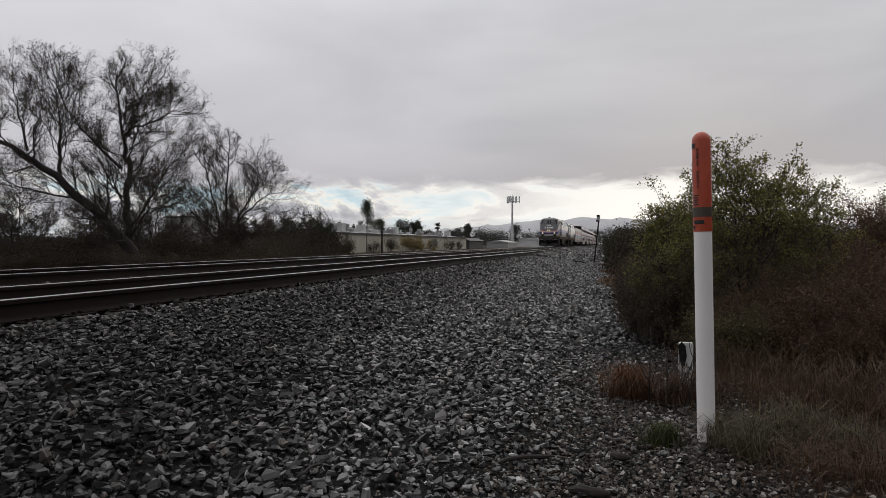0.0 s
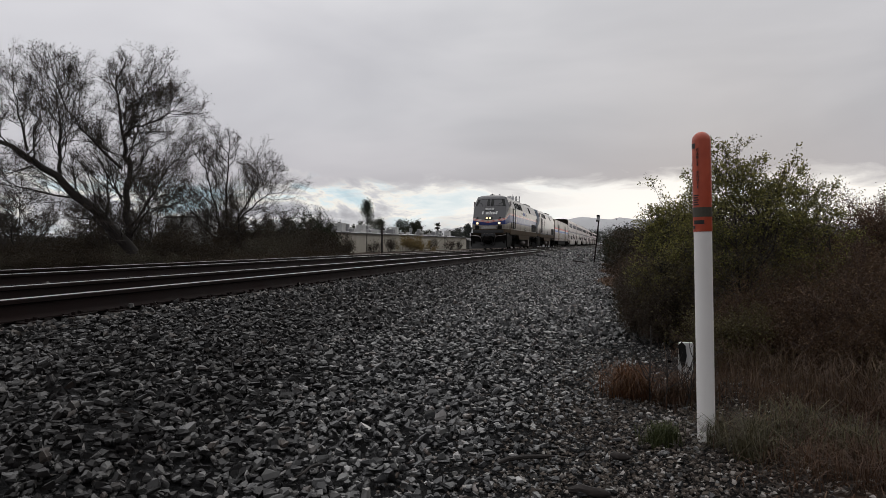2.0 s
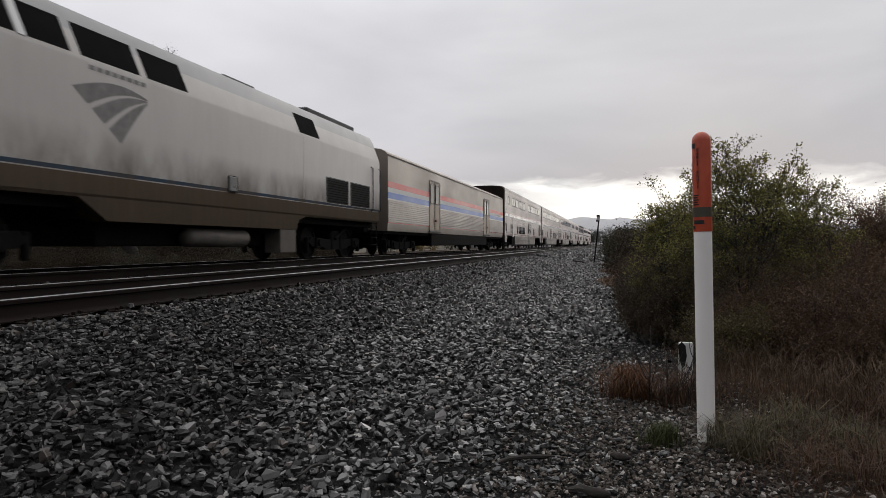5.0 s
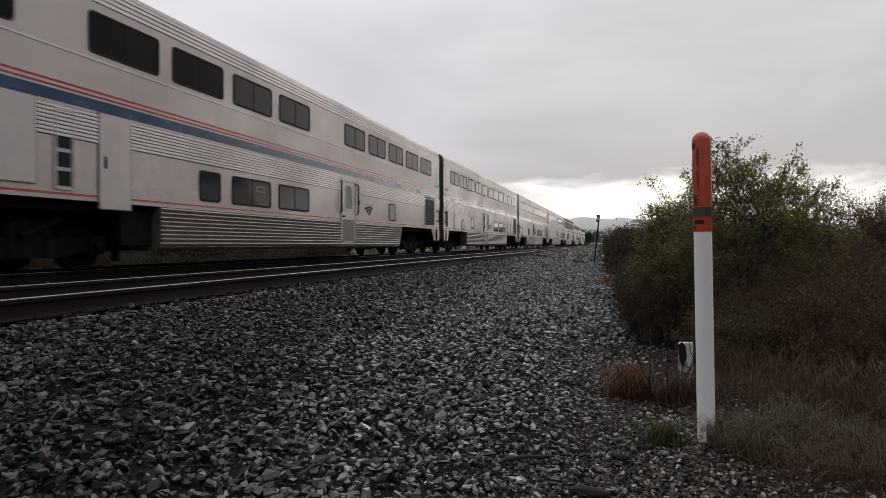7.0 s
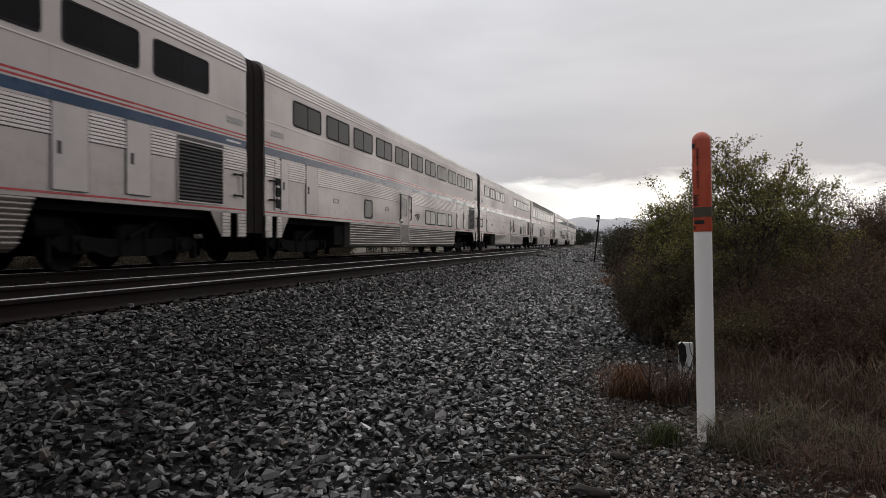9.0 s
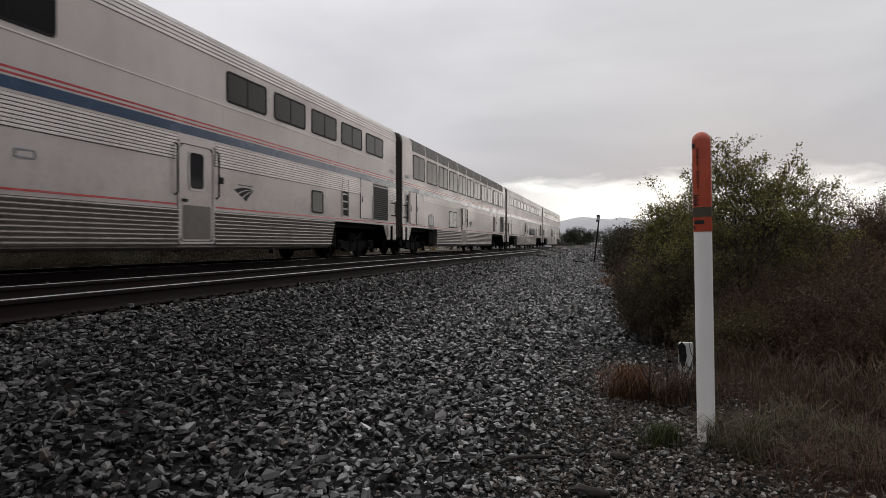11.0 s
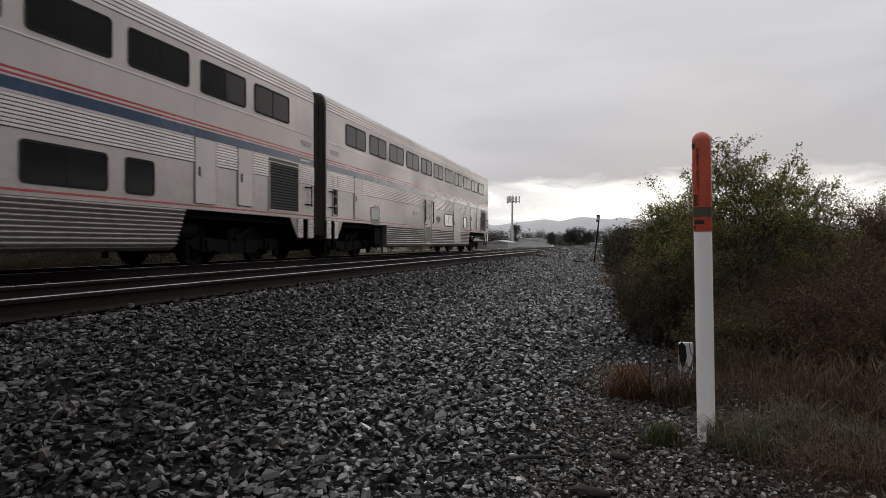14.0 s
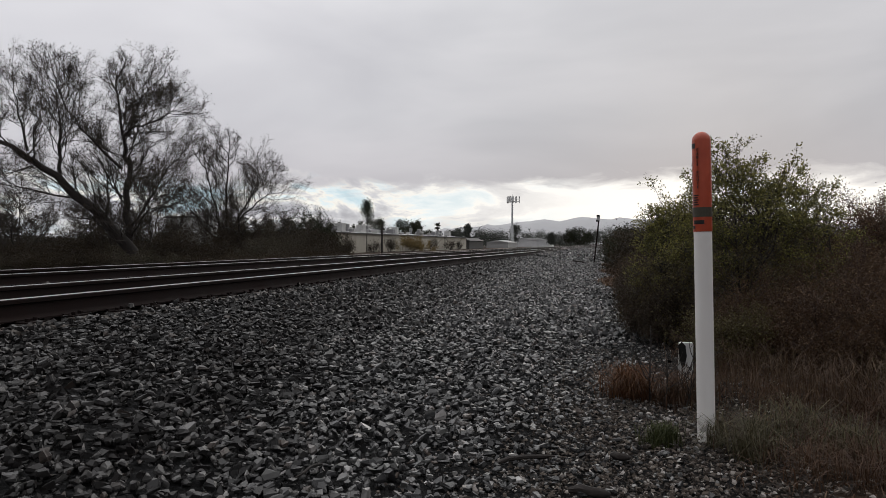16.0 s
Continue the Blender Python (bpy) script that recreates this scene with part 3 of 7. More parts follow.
def logo(root, x, y, z, wide, tall, material):
    """Three curved dark bands that sweep down to one point, under a thin line of bars."""
    s = Shape()
    for lo, hi in ((0.0, 0.30), (0.38, 0.64), (0.73, 1.0)):
        # each band runs from the slanting lower left edge up to the far point
        left, right = [], []
        for k in range(9):
            t = k / 8
            for f, row in ((lo, left), (hi, right)):
                start, tip = (0.62 * f, -0.10 - 0.90 * f), (1.0, -0.02 - 0.05 * f)
                bow = 0.22 * math.sin(math.pi * t * 0.9) * (1 - 0.75 * f)
                row.append((start[0] + (tip[0] - start[0]) * t, start[1] + (tip[1] - start[1]) * t + bow))
        for k in range(8):
            s.add([(x, y + wide * p, z + tall * q) for p, q in (left[k], right[k], right[k + 1], left[k + 1])], [(0, 1, 2, 3)])
    for k in range(8):
        s.add([(x, y + wide * (0.2 + 0.1 * k + p), z + tall * (0.30 + q)) for p, q in ((0, 0), (0.07, 0), (0.07, 0.09), (0, 0.09))], [(0, 1, 2, 3)])
    return part("emblem", s, material, root, "dark emblem of slanted bars")


def car_profile(zb=1.16):
    half = [(HALF, zb), (HALF, 4.42), (1.542, 4.60), (1.505, 4.77), (1.41, 4.885), (1.12, 4.96), (0.6, 4.99), (0.0, 5.0)]
    return half + [(-x, z) for x, z in half[-2::-1]]


def slant(shape, y_end=19.85):
    """Cuts the rear end of a skirt back towards the rails."""
    shape.v = [(x, y + (z - 1.15) * 0.42 if abs(y - y_end) < 1e-6 else y, z) for x, y, z in shape.v]
    return shape


def add_ribs(root, name, y0, y1, breaks, z0, z1, n, material, label=""):
    """Ribbed panels on both sides between the openings."""
    edges = [y0] + [e for b in breaks for e in b] + [y1]
    for a, b in zip(edges[::2], edges[1::2]):
        if b - a > 0.05:
            for sgn in (1, -1):
                s = Shape()
                (skirt_band if z1 < 1.5 else rib_band)(s, sgn * HALF, sgn, a, b, z0, z1, n)
                part(name, slant(s), material, root, label)


M_LOGO_FADED = plain("faded_emblem_film", (0.21, 0.20, 0.195), 0.6, Specular_IOR_Level=0.05)
M_SLAT = plain("dark_grey_louvre", (0.035, 0.033, 0.032), 0.6, Specular_IOR_Level=0.1)
M_TAPE = plain("dirty_grey_tape", (0.24, 0.215, 0.195), 0.7, 0, 0.4, 9, 50)
M_PATCH = plain("pale_patch_sheet", (0.46, 0.445, 0.43), 0.55)
FRONT_SIDE, REAR_SIDE = 0.42, CAR_L - 0.40


def sheet_seams(root):
    s = Shape()
    for y in (4.9, 9.9, 14.05, 20.15):
        s.box(HALF, HALF + 0.003, y, y + 0.012, 3.0, 3.46)
    part("seam", s, M_PANEL, root)
    part("belt_strip", Shape().box(HALF, HALF + 0.010, FRONT_SIDE, REAR_SIDE, 3.462, 3.490), M_RIB, root)


def superliner(name, label, uppers, lowers, door_y, hatches=(), vent=True, ladder=None, lounge=False, mid_breaks=(), number=True, tape=None, uppers_small=(), tail=False):
    """A double-deck car. uppers: window bays taken; lowers: (y, kind)."""
    root = tagged(new(name), label, "railway car", "cars of the passenger train")
    prof = car_profile()
    s = Shape()
    s.along(prof, FRONT_SIDE, REAR_SIDE)
    part("body", s, M_SIDE, root, "stainless steel car body", smooth=30)
    # centre skirt between the bogies
    s = Shape()
    sk = [(HALF - 0.10, 0.34), (HALF - 0.02, 0.40), (HALF - 0.004, 1.2), (-HALF + 0.004, 1.2), (-HALF + 0.02, 0.40), (-HALF + 0.10, 0.34)]
    slant(s.along(sk, 5.62, 19.85))
    part("skirt", s, M_SKIRT, root, "corrugated stainless skirt")
    db = [(door_y - 0.06, door_y + 1.14)] if door_y else []
    add_ribs(root, "skirt_ribs", 5.62, 19.85, db, 0.42, 1.15, 9, M_SKIRT)
    breaks = sorted([(a - 0.02, b + 0.02) for a, b, za, zb in hatches if zb > 2.2] + ([(door_y - 0.08, door_y + 1.16)] if door_y else []) + ([(23.03, 24.60)] if vent else []) + list(mid_breaks))
    if lounge:
        add_ribs(root, "rib_panel", FRONT_SIDE + 0.5, REAR_SIDE - 1, [(0.9, 3.4)] + db, 2.36, 2.60, 3, M_RIB)
    else:
        add_ribs(root, "rib_panel", FRONT_SIDE, REAR_SIDE, breaks, 2.12, 2.60, 8, M_RIB)
    # roof ribs follow the curve of the shoulder
    s = Shape()
    arc = [(HALF, 4.42), (1.545, 4.50), (1.541, 4.585), (1.524, 4.67), (1.50, 4.755), (1.455, 4.825), (1.38, 4.885), (1.24, 4.925)]
    for sgn in (-1, 1):
        for (xa, za), (xb, zb) in zip(arc, arc[1:]):
            if lounge and za < 4.86:
                continue
            n = Vector((zb - za, 0, xa - xb)).normalized() * 0.016
            ka, kb = 0.14, 0.80
            pa, qa, pb, qb = xa + (xb - xa) * ka + n.x, za + (zb - za) * ka + n.z, xa + (xb - xa) * kb + n.x, za + (zb - za) * kb + n.z
            xe, ze = xa + (xb - xa) * 0.90, za + (zb - za) * 0.90
            s.add([(sgn * p, y, q) for y in (FRONT_SIDE, REAR_SIDE) for p, q in ((xa + 0.001, za), (pa, qa), (pb, qb), (xe + 0.001, ze))],
                  [(0, 1, 5, 4), (1, 2, 6, 5), (2, 3, 7, 6), (0, 3, 2, 1), (4, 5, 6, 7)])
    if s.v:
        part("roof_ribs", s, M_RIB, root, "ribbed roof shoulder")
    # stripes
    for z0, z1, m, nm in ((2.935, 2.97, M_RED, "red_stripe"), (2.86, 2.893, M_RED, "red_stripe"), (2.645, 2.825, M_BLUE, "blue_stripe"), (1.225, 1.26, M_RED, "red_stripe")):
        s = Shape()
        for sgn in (-1, 1):
            x0, x1 = sorted((sgn * HALF, sgn * (HALF + 0.004)))
            if z0 < 2 and door_y:
                s.box(x0, x1, FRONT_SIDE, door_y - 0.08, z0, z1)
                s.box(x0, x1, door_y + 1.16, REAR_SIDE, z0, z1)
            else:
                s.box(x0, x1, FRONT_SIDE, REAR_SIDE, z0, z1)
        part(nm, s, m, root)
    if not lounge:
        sheet_seams(root)
    # windows
    for k in uppers:
        if lounge:
            add_window(root, WIN_LOUNGE, 1.83 + 2.068 * k, 3.20)
            add_window(root, WIN_LOUNGE, 1.83 + 2.068 * k + 1.70, 3.20, -1)
        else:
            add_window(root, WIN_BIG, 1.86 + 2.055 * k, 3.58)
            add_window(root, WIN_BIG, 1.86 + 2.055 * k + 1.68, 3.58, -1)
    for y, kind in uppers_small:
        add_window(root, kind, y, 3.60)
    for y, kind in lowers:
        add_window(root, kind, y, 1.345 if kind is not WIN_TALL else 1.30)
    if lounge:
        for k in uppers:
            y = 1.84 + 2.068 * k
            for sgn in (-1, 1):
                g = Shape()
                arc2 = [(1.552, 4.36), (1.544, 4.60), (1.508, 4.77), (1.415, 4.885), (1.12, 4.96)]
                for a, b in ((-0.10, 0.825), (0.855, 1.78)):
                    g.add([(sgn * (p + 0.008), y + e, q + 0.008) for e in (a, b) for p, q in arc2], [(i, i + 1, 6 + i, 5 + i) for i in range(4)])
                part("skylight", g, M_SKYLIGHT, root, "curved dark roof window", smooth=60)
    # a dark backing paints the shade of the grooves between the ribs
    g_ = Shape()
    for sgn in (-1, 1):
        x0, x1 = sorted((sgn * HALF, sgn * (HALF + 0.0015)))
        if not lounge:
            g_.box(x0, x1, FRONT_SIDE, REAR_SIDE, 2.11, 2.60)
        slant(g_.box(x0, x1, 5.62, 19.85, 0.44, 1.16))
    part("groove_sheet", g_, M_GROOVE, root, "dark sheet painting the shade between the ribs")
    # the side door
    if door_y:
        d = part("door", Shape().plate(HALF - 0.002, door_y, door_y + 1.05, 0.52, 2.44, 0.14, 0.014), M_SIDE, root, "stainless side door with an oval-cornered window")
        part("gasket", Shape().plate(HALF, door_y - 0.012, door_y + 1.062, 0.508, 2.452, 0.15, 0.015, ring=0.014), M_BLACK, d)
        part("door_header", Shape().box(HALF, HALF + 0.012, door_y - 0.08, door_y + 1.16, 2.502, 2.63), M_PANEL, d)
        part("kick_plate", Shape().plate(HALF + 0.011, door_y + 0.06, door_y + 0.99, 0.56, 1.24, 0.05, 0.004), M_KICK, d, "grimy dark lower door sheet")
        part("door_handle", Shape().soft_box(HALF + 0.01, HALF + 0.05, door_y + 0.05, door_y + 0.2, 1.30, 1.36, 0.01), M_BLACK, d)
        part("door_frame", Shape().plate(HALF, door_y - 0.06, door_y + 1.11, 0.46, 2.5, 0.09, 0.022, ring=0.05), M_PANEL, d)
        part("door_window", Shape().plate(HALF + 0.012, door_y + 0.29, door_y + 0.74, 1.58, 2.3, 0.09, 0.006), M_GLASS, d)
        part("window_gasket", Shape().plate(HALF + 0.012, door_y + 0.25, door_y + 0.78, 1.54, 2.34, 0.11, 0.012, ring=0.04), M_PANEL, d)
        for e in (-0.14, 1.2):
            part("grab_rail", Shape().tube([(HALF, door_y + e, 1.42), (HALF + 0.07, door_y + e, 1.47), (HALF + 0.07, door_y + e, 2.38), (HALF, door_y + e, 2.43)], 0.022, 6), M_BLACK, d, smooth=60)
        part("lock_box", Shape().soft_box(HALF, HALF + 0.035, door_y + 1.30, door_y + 1.44, 1.76, 1.90, 0.01), M_BLACK, root)
        logo(root, HALF + 0.004, door_y + 1.86, 1.71, 0.80, 0.27, M_LOGO)
    for a, b, za, zb in hatches:
        zb = 2.63 if zb > 2.35 else zb
        h = part("hatch", Shape().plate(HALF - 0.002, a, b, za, zb, 0.02, 0.026), M_PANEL, root, "flat grey service hatch")
        part("gasket", Shape().plate(HALF - 0.002, a - 0.014, b + 0.014, za - 0.014, zb + 0.014, 0.025, 0.024, ring=0.014), M_GROOVE, h)
        part("latch", Shape().soft_box(HALF + 0.016, HALF + 0.035, a + 0.1, a + 0.16, (za + zb) / 2 - 0.12, (za + zb) / 2 + 0.08, 0.006), M_BLACK, h)
    if vent:
        v = part("vent", Shape().plate(HALF, 23.05, 24.58, 1.30, 2.52, 0.03, 0.03, ring=0.05), M_PANEL, root, "black louvred vent")
        part("backing", Shape().box(HALF + 0.0185, HALF + 0.022, 23.08, 24.55, 1.33, 2.49), M_BLACK, v)
        sl = Shape()
        for k in range(16):
            z = 1.36 + 0.071 * k
            sl.add([(HALF + 0.020, ya, z + 0.045) if i == 0 else (HALF + 0.036, ya, z + 0.012 * (i - 1)) for ya in (23.08, 24.55) for i in range(3)],
                   [(0, 1, 4, 3), (1, 2, 5, 4), (0, 3, 5, 2)])
        part("slats", sl, M_SLAT, v)
    for y0 in ([0.92] if ladder is None else ladder):
        s = Shape()
        wide, rungs = (0.40, 5) if y0 > 10 else (0.25, 4)
        for k in range(rungs):
            s.plate(HALF, y0, y0 + wide, 1.36 + 1.16 / rungs * k, 1.36 + 1.16 / rungs * (k + 0.80), 0.02, 0.006)
        lad = part("step_recess", s, M_BLACK, root, "row of dark climbing steps")
        part("step_surround", Shape().plate(HALF, y0 - 0.06, y0 + wide + 0.06, 1.30, 2.54, 0.03, 0.025, ring=0.055), M_PANEL, lad)
    for y0 in (0.62, 25.0):
        for z in (1.55, 2.02):
            part("grab_rail", Shape().tube([(HALF, y0, z), (HALF + 0.06, y0, z), (HALF + 0.06, y0 + 0.3, z), (HALF, y0 + 0.3, z)], 0.020, 6), M_BLACK, root)
        part("grab_rail", Shape().tube([(HALF + 0.05, y0 + 0.3, 1.5), (HALF + 0.05, y0 + 0.3, 2.08)], 0.018, 6), M_BLACK, root)
    # small fittings
    for y in (8.98, 4.4):
        part("vent_plate", Shape().plate(HALF, y, y + 0.36, 1.7, 1.84, 0.03, 0.012, ring=0.03), M_NUMBER, root)
    if tape is not None:
        pt = part("patch", Shape().plate(HALF, tape - 0.1, tape + 0.7, 1.34, 1.74, 0.02, 0.012), M_PATCH, root, "pale taped-over panel")
        part("patch_rim", Shape().plate(HALF, tape - 0.12, tape + 0.72, 1.32, 1.76, 0.02, 0.018, ring=0.025), M_NUMBER, pt)
        part("dirty_sheet", Shape().plate(HALF + 0.002, tape - 0.1, tape + 0.7, 1.13, 1.315, 0.02, 0.006), M_TAPE, pt, "torn grey tape over the red stripe")
    if number:
        for y0 in (0.72, 24.75):
            s = Shape()
            for k in range(5):
                for dz in (0.0, 0.125):
                    s.box(HALF, HALF + 0.003, y0 + 0.13 * k, y0 + 0.09 + 0.13 * k, 3.13 + dz, 3.155 + dz)
                for dy in (0.0, 0.068):
                    s.box(HALF, HALF + 0.003, y0 + dy + 0.13 * k, y0 + dy + 0.022 + 0.13 * k, 3.155, 3.255)
            part("lettering_bars", s, M_NUMBER, root, "grey bars of lettering")
        part("lettering_bars", Shape().box(HALF, HALF + 0.012, 24.72, 25.28, 2.72, 2.765), M_WHITE, root, "small white bar of lettering")
    # ends: corner pieces, diaphragm, step skirts
    for y0, y1 in ((0.44, 0.74), (1.0, 1.22), (24.55, 24.85), (25.15, 25.48)):
        for sgn in (-1, 1):
            x0, x1 = sorted((sgn * (HALF - 0.02), sgn * HALF))
            e = part("end_skirt", Shape().box(x0, x1, y0, y1, 0.62, 1.2), M_SKIRT, root, "short ribbed skirt at the car's end")
            s = Shape()
            rib_band(s, sgn * HALF, sgn, y0, y1, 0.64, 1.15, 7)
            part("ribs", s, M_RIB, e)
            if 1.0 <= y0 < 25:
                g0, g1 = (y1, y1 + 0.42) if y0 < 5 else (y0, y0 - 0.42)
                prof_ = [(g0, 0.62), (g1, 1.18), (g0, 1.18)]
                part("gusset", Shape().across(prof_ if g1 > g0 else prof_[::-1], x0, x1), M_SKIRT, e, "slanted sill bracket")
    for y0, y1, nm in ((0.02, FRONT_SIDE, "front_diaphragm"), (REAR_SIDE, CAR_L - 0.02, "rear_diaphragm"))[:1 if tail else 2]:
        part(nm, Shape().along([(x * 0.975, 0.72 + (z - 1.16) * 1.105) for x, z in prof], y0, y1), M_DIAPHRAGM, root, "black rubber end diaphragm", smooth=30)
    # underframe
    u = Shape()
    u.box(-1.35, 1.35, FRONT_SIDE, 5.6, 1.0, 1.18)
    u.box(-1.35, 1.35, 19.85, REAR_SIDE, 1.0, 1.18)
    u.box(-0.35, 0.35, 0.05, CAR_L - 0.05, 0.78, 1.02)
    u.soft_box(0.9, 1.42, 4.75, 5.55, 0.42, 1.05, 0.03)
    for ya, yb in ((0.9, 5.4), (20.1, 24.9)):
        u.soft_box(-0.55, 0.55, ya, yb, 0.30, 1.0, 0.05)
    u.tube([(1.0, 20.2, 0.75), (1.0, 20.75, 0.75)], 0.2, 12)
    for y in (0.9, 25.0):
        u.tube([(0.5, y, 0.95), (0.55, y - 0.1, 0.5), (0.45, y + 0.1, 0.45)], 0.035, 6)
    part("underframe", u, M_UNDER, root)
    add_bogie(root, 3.20, BOGIE_CAR, WHEEL_CAR, 2.59, 0.457)
    add_bogie(root, 22.40, BOGIE_CAR, WHEEL_CAR, 2.59, 0.457)
    return root


# -- paint schemes of the engines, by place on the body --
def m_engine(name, first):
    m = Mat(name)
    x, y, z = m.axes()
    ax = m.math("ABSOLUTE", x)
    # the bands sink towards the nose and meet in a shallow vee
    dip = m.ramp(m.math("MULTIPLY", y, 0.4, 0, True), (0.30, 1.0), (0.50, 0.72), (0.66, 0.25), (0.80, 0.0))
    vee = m.math("MULTIPLY", m.math("LESS_THAN", y, 1.35), m.math("MULTIPLY", m.math("SUBTRACT", 1.0, m.math("DIVIDE", ax, 1.3), 0, True), 0.20))
    zz = m.math("ADD", z, m.math("ADD", m.math("MULTIPLY", dip, 0.46), vee))
    zb = m.math("ADD", z, m.math("ADD", m.math("MULTIPLY", dip, 0.17), m.math("MULTIPLY", vee, 0.5)))
    dirt = m.ramp(m.noise(1.6, 5, 0.6, stretch=(1, 1, 0.5)), (0.34, 0.0), (0.66, 0.8))
    streak = m.ramp(m.noise(7, 5, 0.6, stretch=(1, 1.2, 0.1)), (0.45, 0.0), (0.75, 0.5))
    silver, gray, blue, red, white = (0.29, 0.265, 0.235), (0.088, 0.088, 0.094), (0.013, 0.030, 0.145), (0.36, 0.050, 0.045), (0.50, 0.48, 0.45)
    if first:
        col = silver
        col = m.mix(m.math("MULTIPLY", m.math("GREATER_THAN", zb, 2.20), m.math("LESS_THAN", zz, 2.80)), col, blue)
        col = m.mix(m.between(zz, 2.80, 2.97), col, white)
        col = m.mix(m.between(zz, 2.815, 2.86), col, red)
        col = m.mix(m.between(zz, 2.90, 2.945), col, red)
        # the grey cap: the roof and the whole face above the bands
        face = m.math("MULTIPLY", m.math("GREATER_THAN", zz, 2.97), m.math("GREATER_THAN", z, m.math("MULTIPLY_ADD", y, 0.75, 1.85)))
        col = m.mix(m.math("MAXIMUM", m.math("GREATER_THAN", z, 3.44), face), col, gray)
        col = m.mix(m.between(z, 1.715, 1.742), col, white)
        col = m.mix(m.between(z, 1.655, 1.682), col, white)
    else:
        navy = (0.026, 0.052, 0.085)
        col = m.mix(m.math("GREATER_THAN", z, 3.9), (0.40, 0.38, 0.36), (0.30, 0.30, 0.30))
        cab = m.math("GREATER_THAN", m.math("SUBTRACT", z, 2.05), m.math("MULTIPLY", m.math("POWER", m.math("MULTIPLY", y, 0.42), 2.2), 1.0))
        col = m.mix(cab, col, navy)
        col = m.mix(m.between(z, 1.62, 1.69), col, navy)
    sill = m.math("MULTIPLY", m.math("LESS_THAN", z, 1.645 if first else 1.60), 0.95)
    col = m.mix(sill, col, m.ramp(m.math("MULTIPLY", z, 0.5), (0.42, (0.036, 0.025, 0.016)), (0.62, (0.048, 0.034, 0.022)), (0.80, (0.062, 0.044, 0.028))))
    rusty = m.math("MULTIPLY", m.ramp(m.math("ABSOLUTE", m.math("SUBTRACT", y, 2.6)), (0.3, 0.8), (1.2, 0.0)), m.ramp(m.math("MULTIPLY", z, 0.25), (0.51, 1.0), (0.57, 0.0)))
    col = m.mix(m.math("MULTIPLY", rusty, m.ramp(m.noise(3.0, 4), (0.3, 0.3), (0.6, 1.0))), col, (0.085, 0.055, 0.033))
    col = m.mix(m.math("MULTIPLY", dirt, m.ramp(m.math("MULTIPLY", z, 0.25), (0.42, 1.0), (0.60, 0.08))), col, (0.075, 0.054, 0.036))
    col = m.mix(m.math("MULTIPLY", streak, 0.3), col, m.mix(0.5, col, (0.20, 0.17, 0.14)))
    low = m.ramp(m.math("MULTIPLY", z, 0.25), (0.41, 1.0), (0.60, 0.0))
    gloss = m.mix(low, m.ramp(m.noise(2.2), (0.3, 0.28), (0.7, 0.42)), (0.8, 0.8, 0.8))
    return m.done(col, gloss, 0.05, m.noise(50, 2), 0.05, 0.003, Specular_IOR_Level=m.ramp(low, (0.0, 0.26), (1.0, 0.03)))


def glow(name, c, power):
    m = Mat(name)
    return m.done(c, 0.2, 0, Emission_Color=c, Emission_Strength=power)


M_LAMP = glow("lit_headlight", (1.0, 0.66, 0.36), 2.6)
M_LENS = plain("dark_lamp_housing", (0.03, 0.03, 0.032), 0.3)
M_BUMPER = plain("grey_bumper_paint", (0.036, 0.036, 0.037), 0.7, 0.0, 0.3, 3, 40)
M_PLOW = plain("worn_plow_steel", (0.013, 0.0125, 0.012), 0.75, 0.0, 0.5, 2, 30, 0.2)
M_TANK = plain("grimy_grey_steel", (0.085, 0.075, 0.066), 0.6, 0.0, 0.35, 3, 40, Specular_IOR_Level=0.2)
M_SAND = plain("white_trim_paint", (0.42, 0.42, 0.41), 0.5, 0, 0.2, 3, 40, Specular_IOR_Level=0.15)
M_ENGINE_A, M_ENGINE_B = m_engine("engine_paint_banded", True), m_engine("engine_paint_navy", False)
M_WIND = m_tinted("cab_glass", (0.02, 0.021, 0.021), (0.035, 0.035, 0.034), 1.30)


def flat_text(words, size, material, parent, at, label, name="lettering"):
    cu = bpy.data.curves.new(name, "FONT")
    cu.body, cu.size, cu.extrude, cu.align_x = words, size, 0.002, "CENTER"
    cu.materials.append(material)
    ob = new(name, cu)
    ob.parent, ob.matrix_basis = parent, at
    return tagged(ob, label)


